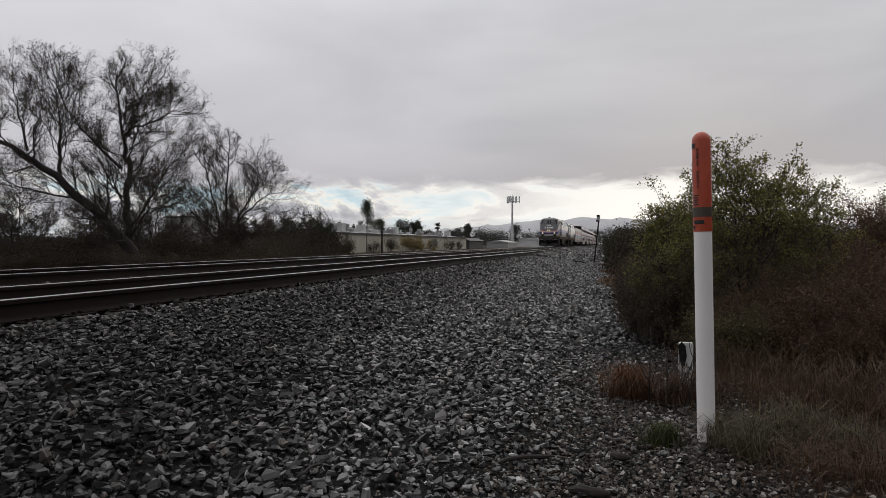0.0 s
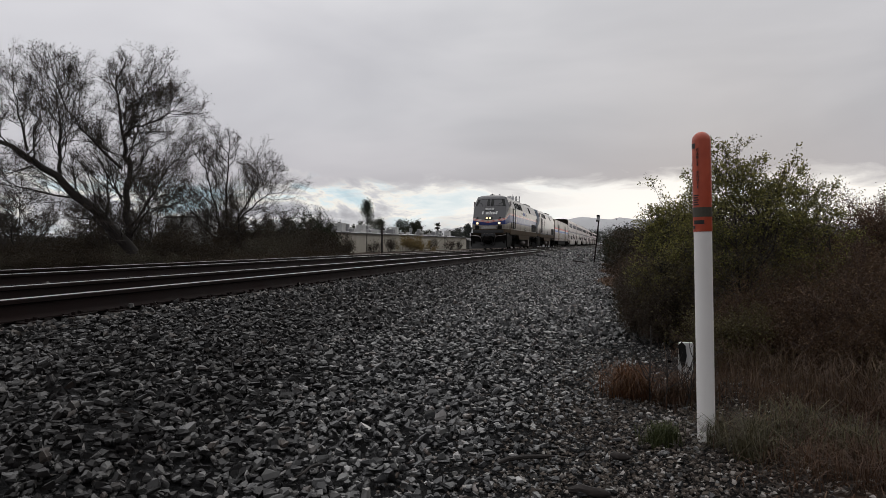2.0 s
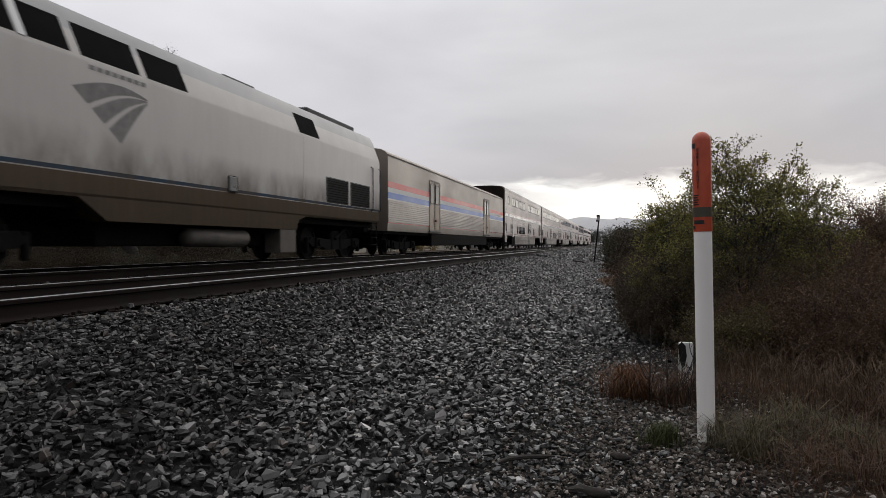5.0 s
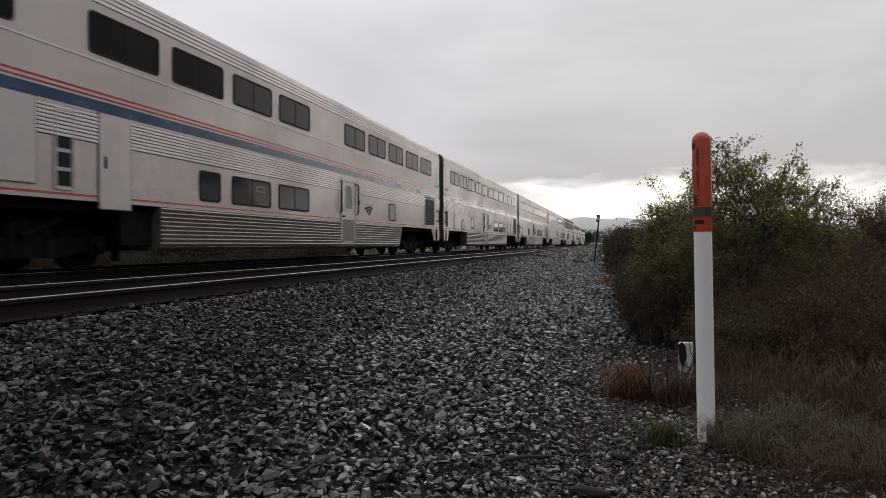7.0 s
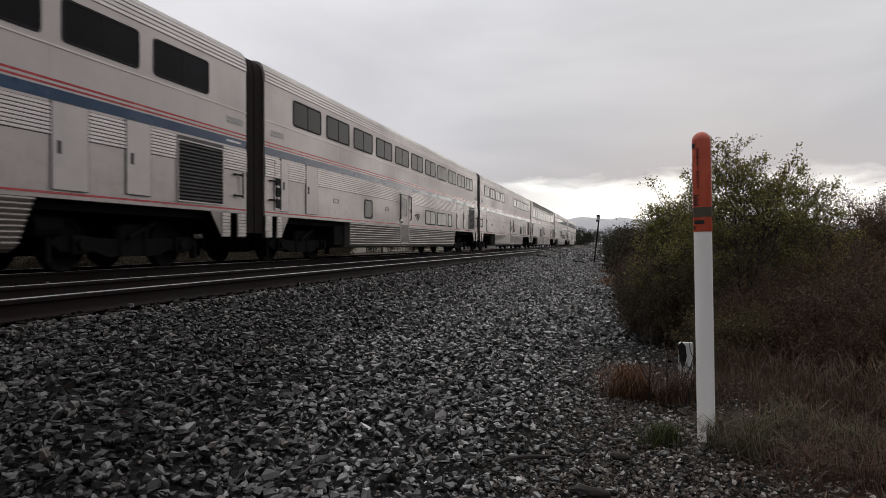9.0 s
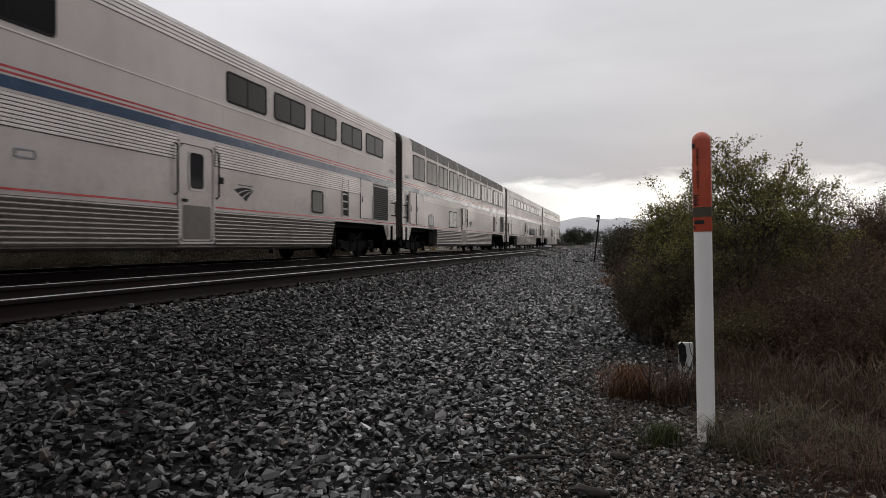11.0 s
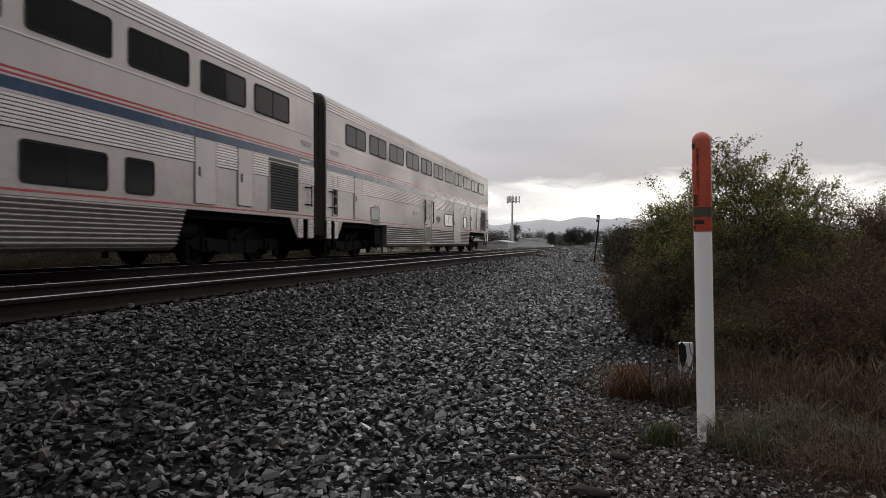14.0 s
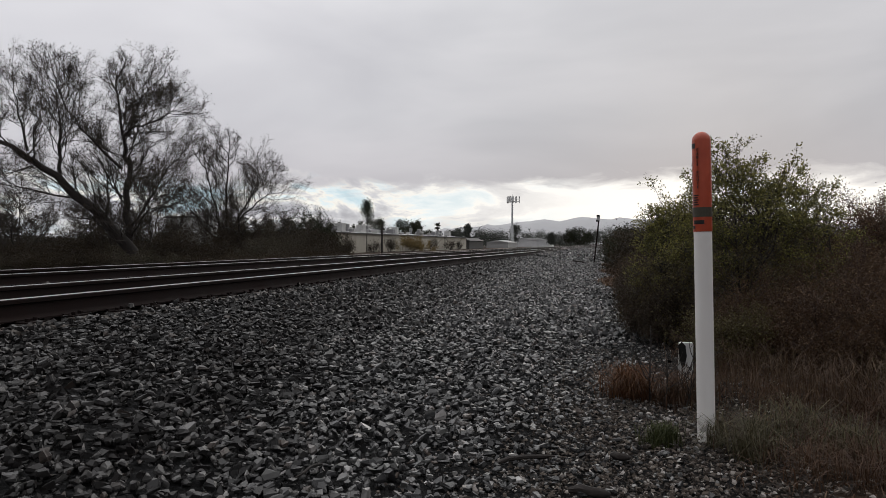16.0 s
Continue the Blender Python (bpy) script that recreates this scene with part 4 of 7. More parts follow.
def locomotive(name, label, paint, first):
    root = tagged(new(name), label, "locomotive", "engines of the passenger train")
    END = 20.45
    # body: sections along y for the hood, levels of z for the nose, in one closed mesh
    half = [(1.49, 1.22), (1.52, 1.28), (1.52, 3.40), (1.50, 3.47), (1.25, 4.14), (1.15, 4.30), (0.88, 4.42), (0.0, 4.50)]
    ring = half + [(-x, z) for x, z in half[-2::-1]]
    nr = len(ring)
    # nose: for each level the middle, the front corner and where the side begins
    def nose(x, z):
        """How far behind the coupler the face lies at this place of the section."""
        face = float(np.interp(z, [1.2, 2.1, 2.45, 3.5, 4.10, 4.18, 4.25, 4.31, 4.37, 4.42, 4.46, 4.50], [0.60, 0.56, 0.74, 1.43, 1.83, 1.89, 1.97, 2.06, 2.18, 2.32, 2.50, 2.80]))
        return face + 0.13 * min(abs(x) / 1.2, 1) ** 2
    s = Shape()
    cols = []
    us = [0.0, 0.25, 0.5, 0.72, 0.84, 0.93, 1.0]
    levels = [1.22, 1.75, 2.1, 2.45, 2.8, 3.15, 3.47, 3.62, 4.0, 4.10, 4.18, 4.25, 4.31, 4.37, 4.42, 4.46, 4.49]
    for z in levels:
        w = float(np.interp(z, [1.28, 1.42, 3.40, 3.47, 4.14, 4.30, 4.42, 4.50], [1.45, 1.52, 1.52, 1.50, 1.25, 1.15, 0.88, 0.3]))
        row = []
        for u in us:
            wc = w * 0.86
            if u <= 0.72:
                x = wc * u / 0.72
                y = nose(x, z)
            else:
                k = (u - 0.72) / 0.28
                x = wc + (w - wc) * k
                y = nose(wc, z) + (2.25 - nose(wc, z)) * k ** 1.3 if nose(wc, z) < 2.2 else nose(wc, z) + 0.1 * k
            row.append((x, y, z))
        cols.append([(-x, y, z) for x, y, z in row[:0:-1]] + row)
    n = len(cols[0])
    s.add([p for row in cols for p in row], [(j * n + i, j * n + i + 1, (j + 1) * n + i + 1, (j + 1) * n + i) for j in range(len(cols) - 1) for i in range(n - 1)])
    body = part("nose", s, paint, root, "sloping painted nose with a raked windscreen", smooth=38)
    s = Shape().along(ring, 2.8, END)
    s.add([(x, y, min(z, lid)) for y, lid in ((2.2, 4.35), (2.45, 4.43), (2.8, 4.6)) for x, z in ring], [(j * nr + i, j * nr + i + 1, (j + 1) * nr + i + 1, (j + 1) * nr + i) for j in range(2) for i in range(nr - 1)])
    part("body", s, paint, root, "grimy painted engine hood", smooth=20)
    # lower body between the bogies, with a sloping front
    s = Shape()
    s.across([(6.8, 1.24), (7.43, 0.85), (14.15, 0.85), (14.3, 1.12), (14.76, 1.24)], 1.10, 1.512)
    s.across([(6.8, 1.24), (7.43, 0.85), (14.15, 0.85), (14.3, 1.12), (14.76, 1.24)], -1.512, -1.10)
    s.box(-1.1, 1.1, 7.5, 14.2, 0.9, 1.3)
    part("tank_cover", s, paint, root, "brown dirty lower body panel")
    u = Shape()
    u.box(-1.25, 1.25, 1.2, END, 1.05, 1.36)
    u.soft_box(-1.0, 1.0, 7.7, 13.2, 0.42, 0.9, 0.05)
    u.box(-0.3, 0.3, 0.05, END + 0.4, 0.78, 1.1)
    part("underframe", u, M_UNDER, root)
    part("air_tank", Shape().tube([(1.22, 9.8, 0.60), (1.22, 9.9, 0.60), (1.22, 12.0, 0.60), (1.22, 12.1, 0.60)], [0.1, 0.2, 0.2, 0.1], 14), M_TANK, root, "grey air tank", smooth=50)
    part("equipment_box", Shape().soft_box(1.05, 1.50, 13.3, 14.15, 0.24, 0.86, 0.02), M_TANK, root, "grimy grey equipment box")
    # windscreen panes lie on the raked face
    for sx in (-1, 1):
        pts = []
        for z, xa, xb in ((3.55, 0.07, 1.22), (4.08, 0.07, 1.08)):
            pts += [(sx * xa, nose(xa, z) - 0.012, z), (sx * xb, nose(xb, z) - 0.012, z)]
        w = Shape().add(pts + [(x, y + 0.03, z) for x, y, z in pts], [(0, 1, 3, 2) if sx > 0 else (0, 2, 3, 1), (0, 4, 5, 1), (1, 5, 7, 3), (3, 7, 6, 2), (2, 6, 4, 0)])
        win = part("windscreen", w, M_WIND, root, "raked windscreen pane")
        fr = Shape()
        loop = [Vector(pts[i]) + Vector((0, -0.006, 0)) for i in (0, 1, 3, 2)]
        for i in range(4):
            fr.tube([loop[i], loop[(i + 1) % 4]], 0.014, 6)
        part("gasket", fr, M_BLACK, win)
        c = (Vector(pts[0]) + Vector(pts[1])) / 2
        part("wiper", Shape().tube([c + Vector((0, -0.05, -0.05)), c + Vector((sx * 0.06, 0.09, 0.16)), c + Vector((sx * 0.30, 0.19, 0.30))], 0.014, 5), M_BLACK, win)
    # lamps: a pair in the middle and one at each corner
    hb = Shape().soft_box(-0.32, 0.32, nose(0, 2.5) - 0.08, nose(0, 2.5) + 0.25, 2.40, 2.64, 0.06)
    box_ = part("headlight_housing", hb, M_LENS, root, "black twin headlight housing")
    lit = M_LAMP if first else M_LENS
    for sx in (-0.135, 0.135):
        part("headlight", Shape().tube([(sx, nose(0, 2.5) - 0.06, 2.52), (sx, nose(0, 2.5) - 0.105, 2.52)], 0.072, 16), lit, box_, "lit round headlight", smooth=40)
    for sx in (-0.88, 0.88):
        y = nose(0.88, 2.12)
        d = part("ditch_light", Shape().tube([(sx, y + 0.10, 2.12), (sx, y - 0.06, 2.12)], [0.115, 0.11], 16), M_SAND if first else M_LENS, root, "round corner light", smooth=40)
        part("lens", Shape().tube([(sx, y - 0.06, 2.12), (sx, y - 0.085, 2.12)], 0.072, 16), lit, d, smooth=40)
    for sx in (-0.92, 0.92):
        y = nose(0.92, 2.52)
        part("horn_cover", Shape().tube([(sx, y + 0.1, 2.52), (sx, y - 0.03, 2.52)], [0.10, 0.09], 14), M_LENS, root, smooth=40)
    yb = nose(0, 3.28) - 0.03
    nb = part("number_board", Shape().add([(x, y, z) for z, y in ((3.18, nose(0, 3.18) - 0.03), (3.40, nose(0, 3.40) - 0.03)) for x in (-0.36, 0.36)] + [(x, y + 0.12, z) for z, y in ((3.18, nose(0, 3.18)), (3.40, nose(0, 3.40))) for x in (-0.36, 0.36)],
              [(0, 1, 3, 2), (0, 2, 6, 4), (1, 5, 7, 3), (2, 3, 7, 6), (0, 4, 5, 1)]), M_SAND if first else M_LENS, root, "pale framed number board")
    fr = Shape()
    rim = [Vector((x, nose(0, z) - 0.035, z)) for x, z in ((-0.37, 3.17), (0.37, 3.17), (0.37, 3.41), (-0.37, 3.41))]
    for i in range(4):
        fr.tube([rim[i], rim[(i + 1) % 4]], 0.016, 6)
    part("rim", fr, M_LENS, nb)
    b = Shape()
    for k in range(3):
        x = -0.17 + 0.13 * k
        b.add([(x + dx, nose(0, z) - 0.036, z) for z in (3.22, 3.36) for dx in (0, 0.085)], [(0, 1, 3, 2)])
    part("lettering_bars", b, M_NUMBER, nb, "grey bars of lettering")
    if first:
        # the operator's word on the nose and on the flank, as plain bars of its size
        b = Shape()
        for k, (w, t) in enumerate(((0.20, 0.17), (0.19, 0.12), (0.08, 0.16), (0.08, 0.12), (0.12, 0.12), (0.13, 0.17))):
            w *= 1.42
            x = -0.62 + 1.42 * sum((0.22, 0.21, 0.10, 0.10, 0.14)[:k])
            za, zb = 2.84, 2.84 + 1.25 * t + 0.03
            b.add([(x, nose(x, za) - 0.012, za), (x + w * 0.85, nose(x, za) - 0.012, za), (x + w * 0.85 + 0.04, nose(x, zb) - 0.012, zb), (x + 0.04, nose(x, zb) - 0.012, zb)], [(0, 1, 2, 3)])
        part("lettering_bars", b, M_WHITE, root, "white bars of slanted lettering")
        b = Shape()
        for k, (w, t) in enumerate(((0.30, 0.36), (0.34, 0.26), (0.14, 0.33), (0.15, 0.26), (0.22, 0.26), (0.22, 0.36))):
            y = 9.75 + sum((0.34, 0.38, 0.18, 0.18, 0.26)[:k])
            b.box(1.52, 1.525, y, y + w, 3.06, 3.06 + t)
        part("lettering_bars", b, plain("faded_blue_letters", (0.07, 0.085, 0.24), 0.6), root, "faded blue bars of lettering")
        pale = plain("pale_numerals", (0.72, 0.70, 0.67), 0.6)
        side = Matrix(((0, 0, 1, 0), (1, 0, 0, 0), (0, 1, 0, 0), (0, 0, 0, 1)))
        flat_text("184", 0.63, pale, root, Matrix.Translation((1.534, 5.12, 2.27)) @ side, "pale engine numerals")
        flat_text("1971", 0.26, M_LOGO, root, Matrix.Translation((1.524, 9.05, 3.10)) @ side, "grey date numerals")
        flat_text("2011", 0.22, M_LOGO, root, Matrix.Translation((1.524, 12.15, 3.10)) @ side, "grey date numerals")
        for k in range(4):
            z = 1.70 + 0.055 * k
            part("bumper_line", Shape().add([(x, nose(x, z) - 0.012, q) for q in (z, z + 0.026) for x in (-0.6, -0.3, 0, 0.3, 0.6)], [(i, i + 1, 6 + i, 5 + i) for i in range(4)]), M_WHITE, root)
    else:
        logo(root, 1.524, 6.7, 3.05, 1.7, 0.85, M_LOGO_FADED)
    for sx in (-1, 1):
        y = nose(0.95, 1.8)
        part("grille", Shape().soft_box(*sorted((sx * 0.72, sx * 1.08)), y - 0.03, y + 0.2, 1.64, 1.95, 0.02), M_BLACK, root, "black square corner grille")
    # bumper, coupler, plow and handrails
    f = Shape()
    f.soft_box(-1.22, 1.22, 0.54, 0.95, 1.34, 1.58, 0.03)
    part("bumper", f, M_BUMPER, root, "grey anticlimber bumper")
    c = part("coupler", Shape().soft_box(-0.14, 0.14, -0.02, 0.9, 0.78, 1.0, 0.04).soft_box(-0.22, 0.2, -0.05, 0.22, 0.70, 1.06, 0.07), M_UNDER, root)
    part("coupler_pocket", Shape().soft_box(-0.55, 0.55, 0.46, 0.9, 1.02, 1.30, 0.05), M_LENS, root)
    for sx in (-0.45, -0.3, 0.32, 0.48):
        part("hose", Shape().tube([(sx, 0.6, 1.1), (sx * 1.1, 0.35, 0.75), (sx * 1.2, 0.32, 0.45), (sx * 0.8, 0.4, 0.35)], 0.03, 6), M_BLACK, root, smooth=50)
    for sx in (-1, 1):
        part("pilot_side", Shape().across([(0.80, 0.30), (1.15, 0.22), (2.9, 0.26), (3.42, 0.62), (3.50, 1.30), (0.80, 1.38)], *sorted((sx * 1.36, sx * 1.46))), M_UNDER, root, "sooty side plate behind the plow")
    part("pilot", Shape().box(-1.3, 1.3, 0.75, 1.4, 0.5, 1.3), M_UNDER, root, "black pilot plate")
    pl = Shape()
    for sx in (-1, 1):
        pts = [(0.0, 0.25, 0.12), (sx * 1.38, 0.70, 0.12), (sx * 1.38, 0.86, 0.55), (sx * 1.38, 0.82, 0.72), (sx * 0.45, 0.52, 0.62), (0.0, 0.48, 0.42)]
        pl.add(pts + [(x, y + 0.04, z) for x, y, z in pts], [tuple(range(6)) if sx > 0 else tuple(range(5, -1, -1)), tuple(range(11, 5, -1)) if sx > 0 else tuple(range(6, 12))])
    part("plow", pl, M_PLOW, root, "worn grey steel snow plow")
    for sx in (-1, 1):
        part("handrail", Shape().tube([(sx * 1.42, 0.55, 1.22), (sx * 1.30, 0.32, 1.17), (sx * 0.62, 0.28, 1.08), (sx * 0.60, 0.48, 0.92)], 0.018, 6), M_PANEL, root, smooth=50)
    # flank: cab door, ladder, openings in the roof slope, rear vents
    for sg in (1, -1):
        X = 1.52
        def slope_panel(y0, y1, z0, z1, off):
            pts = []
            for z in (z0, z1):
                x = float(np.interp(z, [3.47, 4.14], [1.50, 1.25]))
                pts += [(sg * (x + off), y0 + (z - z0) * -0.10, z + off * 0.5), (sg * (x + off), y1 + (z - z0) * -0.10, z + off * 0.5)]
            inner = [(x - sg * 0.02, y, z - 0.012) for x, y, z in pts]
            return Shape().add(pts + inner, [(0, 1, 3, 2) if sg > 0 else (0, 2, 3, 1), (0, 4, 5, 1), (1, 5, 7, 3), (3, 7, 6, 2), (2, 6, 4, 0)])
        for a, b in ((4.95, 5.72), (5.92, 6.70), (6.92, 8.25), (8.45, 9.6), (14.4, 15.6)):
            # a flat panel whose near-black colour paints the dark inside an opening
            part("roof_opening", slope_panel(a, b, 3.50, 4.04, 0.008), M_HOLE, root, "black panel painted as the dark of a roof opening")
            if a < 6:
                part("frame_strip", slope_panel(a - 0.17, a - 0.02, 3.48, 4.06, 0.012), M_WHITE, root)
        part("cab_window", slope_panel(2.75, 3.5, 3.50, 3.95, 0.010), M_WIND, root, "cab side window")
        part("side_panel", slope_panel(3.75, 4.7, 3.50, 4.0, 0.006), paint, root)
        m = Shape().soft_box(*sorted((sg * 1.42, sg * 1.56)), 2.40, 2.48, 3.52, 3.95, 0.02)
        part("mirror", m, M_PANEL, root, "pale folding mirror")
        x0, x1 = sorted((sg * X, sg * (X + 0.012)))
        d = part("cab_door", Shape().box(x0, x1, 3.62, 4.3, 1.72, 3.42), paint, root, "cab door")
        for y in (3.52, 4.40):
            part("handrail", Shape().tube([(sg * X, y, 1.75), (sg * (X + 0.08), y, 1.8), (sg * (X + 0.08), y, 3.35), (sg * X, y, 3.42)], 0.03, 6), M_BLACK, root, smooth=50)
        part("door_step", Shape().box(*sorted((sg * X, sg * (X + 0.02))), 3.66, 4.26, 1.74, 2.3), M_BLACK, d)
        st = Shape()
        for k in range(4):
            z = 0.42 + 0.26 * k
            st.soft_box(*sorted((sg * 1.30, sg * 1.50)), 3.68, 4.24, z, z + 0.03, 0.008)
        for y in (3.68, 4.22):
            st.box(*sorted((sg * 1.47, sg * 1.50)), y, y + 0.03, 0.40, 1.4)
        part("step_ladder", st, M_UNDER, root, "steel step ladder")
        g = part("louvre", Shape().box(*sorted((sg * X, sg * (X + 0.012))), 2.65, 3.25, 1.74, 2.22), M_BLACK, root, "small black side grille")
        for a, b in ((15.98, 17.6), (17.8, 19.45)):
            v = part("radiator_vent", Shape().plate(sg * X, a, b, 1.68, 2.46, 0.02, sg * 0.02, ring=0.05), M_LENS, root, "black radiator vent")
            part("backing", Shape().box(*sorted((sg * X, sg * (X + 0.004))), a + 0.03, b - 0.03, 1.70, 2.44), M_BLACK, v)
            sl = Shape()
            for k in range(9):
                z = 1.74 + 0.075 * k
                sl.box(*sorted((sg * (X + 0.004), sg * (X + 0.016))), a + 0.04, b - 0.04, z, z + 0.02)
            part("slats", sl, M_UNDER, v)
        for y in (19.62, 20.35):
            part("handrail", Shape().tube([(sg * X, y, 1.6), (sg * (X + 0.08), y, 1.65), (sg * (X + 0.08), y, 3.1), (sg * X, y, 3.15)], 0.02, 6), M_LENS, root, smooth=50)
        part("rear_door", Shape().box(*sorted((sg * X, sg * (X + 0.01))), 19.7, 20.3, 1.7, 3.2), paint, root)
        part("filler_cap", Shape().soft_box(*sorted((sg * X, sg * (X + 0.03))), 10.95, 11.3, 1.62, 1.98, 0.03), M_LENS, root)
        st = Shape()
        for k in range(4):
            z = 0.42 + 0.26 * k
            st.soft_box(*sorted((sg * 1.30, sg * 1.50)), 19.75, 20.25, z, z + 0.03, 0.008)
        for y in (19.75, 20.22):
            st.box(*sorted((sg * 1.47, sg * 1.50)), y, y + 0.03, 0.40, 1.4)
        part("step_ladder", st, M_UNDER, root, "steel step ladder")
        part("body_seam", Shape().box(*sorted((sg * X, sg * (X + 0.004))), 14.55, 14.58, 1.72, 3.42), M_PANEL, root)
    # roof gear
    part("horn", Shape().soft_box(-0.35, 0.1, 3.0, 3.3, 4.42, 4.56, 0.03).tube([(-0.1, 3.3, 4.57), (-0.1, 2.9, 4.57)], [0.03, 0.07], 10), M_LENS, root, "roof horn cluster")
    part("roof_antenna", Shape().tube([(0.55, 2.75, 4.40), (0.55, 2.75, 4.55)], 0.05, 8), M_LENS, root)
    part("roof_hatch", Shape().soft_box(-0.6, 0.6, 12.2, 13.6, 4.42, 4.60, 0.04), M_BUMPER, root)
    part("exhaust_hood", Shape().soft_box(-0.9, 0.9, 16.0, 19.6, 4.36, 4.56, 0.05), M_BUMPER, root)
    part("rear_diaphragm", Shape().soft_box(-0.6, 0.6, END, END + 0.35, 1.1, 3.4, 0.05), M_BLACK, root)
    add_bogie(root, 4.35, BOGIE_LOCO, WHEEL_LOCO, 2.74, 0.508)
    add_bogie(root, 17.6, BOGIE_LOCO, WHEEL_LOCO, 2.74, 0.508)
    return root


M_DOOR = plain("dented_brown_steel", (0.205, 0.160, 0.118), 0.45, 0.4, 0.6, 1.7, 12, 0.4)


M_SCRAPE = plain("faded_red_scrape", (0.25, 0.10, 0.085), 0.6, 0, 0.4, 9, 40)


def baggage_car():
    root = tagged(new("baggage_car"), "silver baggage car with red, white and blue bands", "railway car", "cars of the passenger train")
    L = 26.6
    y0, y1 = 0.45, L - 0.45
    half = [(1.50, 0.96), (1.53, 1.3), (1.53, 3.78), (1.47, 3.92), (1.25, 4.04), (0.7, 4.12), (0.0, 4.14)]
    ring = half + [(-x, z) for x, z in half[-2::-1]]
    part("body", Shape().along(ring, y0, y1), m_stainless("baggage_sheet", (0.25, 0.217, 0.188), 0.42, 0.45), root, "plain silver side sheet", smooth=30)
    band_red, band_blue = plain("broad_red_band", (0.50, 0.040, 0.034), 0.38, 0, 0.15, 1.5, 40), plain("broad_blue_band", (0.018, 0.105, 0.42), 0.38, 0, 0.15, 1.5, 40)
    doors = ((6.0, 7.9), (18.7, 20.6))
    spans = [(y0, doors[0][0]), (doors[0][1], doors[1][0]), (doors[1][1], y1)]
    for z0, z1, m, nm in ((2.60, 2.83, band_red, "red_band"), (2.42, 2.60, M_WHITE, "white_band"), (2.19, 2.42, band_blue, "blue_band"), (2.13, 2.19, M_WHITE, "white_band"), (1.25, 1.285, M_RED, "red_line")):
        for sg in (-1, 1):
            for a, b in spans:
                part(nm, Shape().box(*sorted((sg * 1.53, sg * 1.535)), a, b, z0, z1), m, root)
    s = Shape()
    for a, b in spans:
        for sg in (-1, 1):
            rib_band(s, sg * 1.53, sg, a, b, 1.30, 2.11, 10)
    part("side_ribs", s, M_SKIRT, root)
    for a, b in doors:
        for sg in (-1, 1):
            X = sg * 1.53
            d = part("sliding_door", Shape().plate(X - sg * 0.004, a + 0.06, b - 0.06, 1.12, 3.34, 0.03, sg * 0.016), M_DOOR, root, "dented silver double door")
            part("door_frame", Shape().plate(X, a, b, 1.06, 3.42, 0.12, sg * 0.026, ring=0.06), M_KICK, d)
            part("sill", Shape().box(*sorted((X, X + sg * 0.05)), a - 0.05, b + 0.05, 1.0, 1.06), M_BUMPER, d)
            for c in (a + 0.55, b - 0.75):
                part("scrape", Shape().plate(X + sg * 0.011, c, c + 0.26, 1.42, 1.66, 0.10, sg * 0.003), M_SCRAPE, d, "faded reddish scrape")
            part("door_latch", Shape().soft_box(*sorted((X + sg * 0.01, X + sg * 0.05)), (a + b) / 2 + 0.06, (a + b) / 2 + 0.30, 1.52, 1.58, 0.01), M_BLACK, d)
            part("centre_strip", Shape().box(*sorted((X, X + sg * 0.024)), (a + b) / 2 - 0.03, (a + b) / 2 + 0.03, 1.14, 3.32), M_BLACK, d)
            for c in (a + 0.22, (a + b) / 2 + 0.15):
                part("door_window", Shape().plate(X + sg * 0.01, c, c + 0.56, 2.36, 3.22, 0.12, sg * 0.012), M_GLASS, d)
                part("window_rim", Shape().plate(X + sg * 0.01, c - 0.05, c + 0.61, 2.31, 3.27, 0.15, sg * 0.024, ring=0.04), M_KICK, d)
    s = Shape()
    for k in range(7):
        s.box(1.53, 1.5375, L - 2.9 + 0.2 * k, L - 2.75 + 0.2 * k, 2.46, 2.54)
    part("lettering_bars", s, M_NUMBER, root, "grey bars of lettering")
    part("gutter", Shape().box(1.50, 1.56, y0, y1, 3.80, 3.83).box(-1.56, -1.50, y0, y1, 3.80, 3.83), M_KICK, root)
    u = Shape()
    u.box(-1.35, 1.35, y0, y1, 0.85, 0.97)
    u.soft_box(-1.48, 1.48, 6.6, 20.0, 0.38, 0.96, 0.05)
    u.box(-0.3, 0.3, 0.05, L - 0.05, 0.75, 1.0)
    part("underframe", u, M_UNDER, root, "black enclosed underframe")
    for a, b, nm in ((0.05, y0, "front_diaphragm"), (y1, L - 0.05, "rear_diaphragm")):
        part(nm, Shape().soft_box(-0.75, 0.75, a, b, 0.9, 3.5, 0.06), M_BLACK, root)
    add_bogie(root, 3.35, BOGIE_CAR, WHEEL_CAR, 2.59, 0.457)
    add_bogie(root, L - 3.35, BOGIE_CAR, WHEEL_CAR, 2.59, 0.457)
    return root


engine_a = locomotive("locomotive", "silver diesel engine with blue band, red stripes and lit headlights", M_ENGINE_A, True)
engine_b = locomotive("locomotive", "silver diesel engine with a navy cab and dark emblem", M_ENGINE_B, False)
baggage = baggage_car()

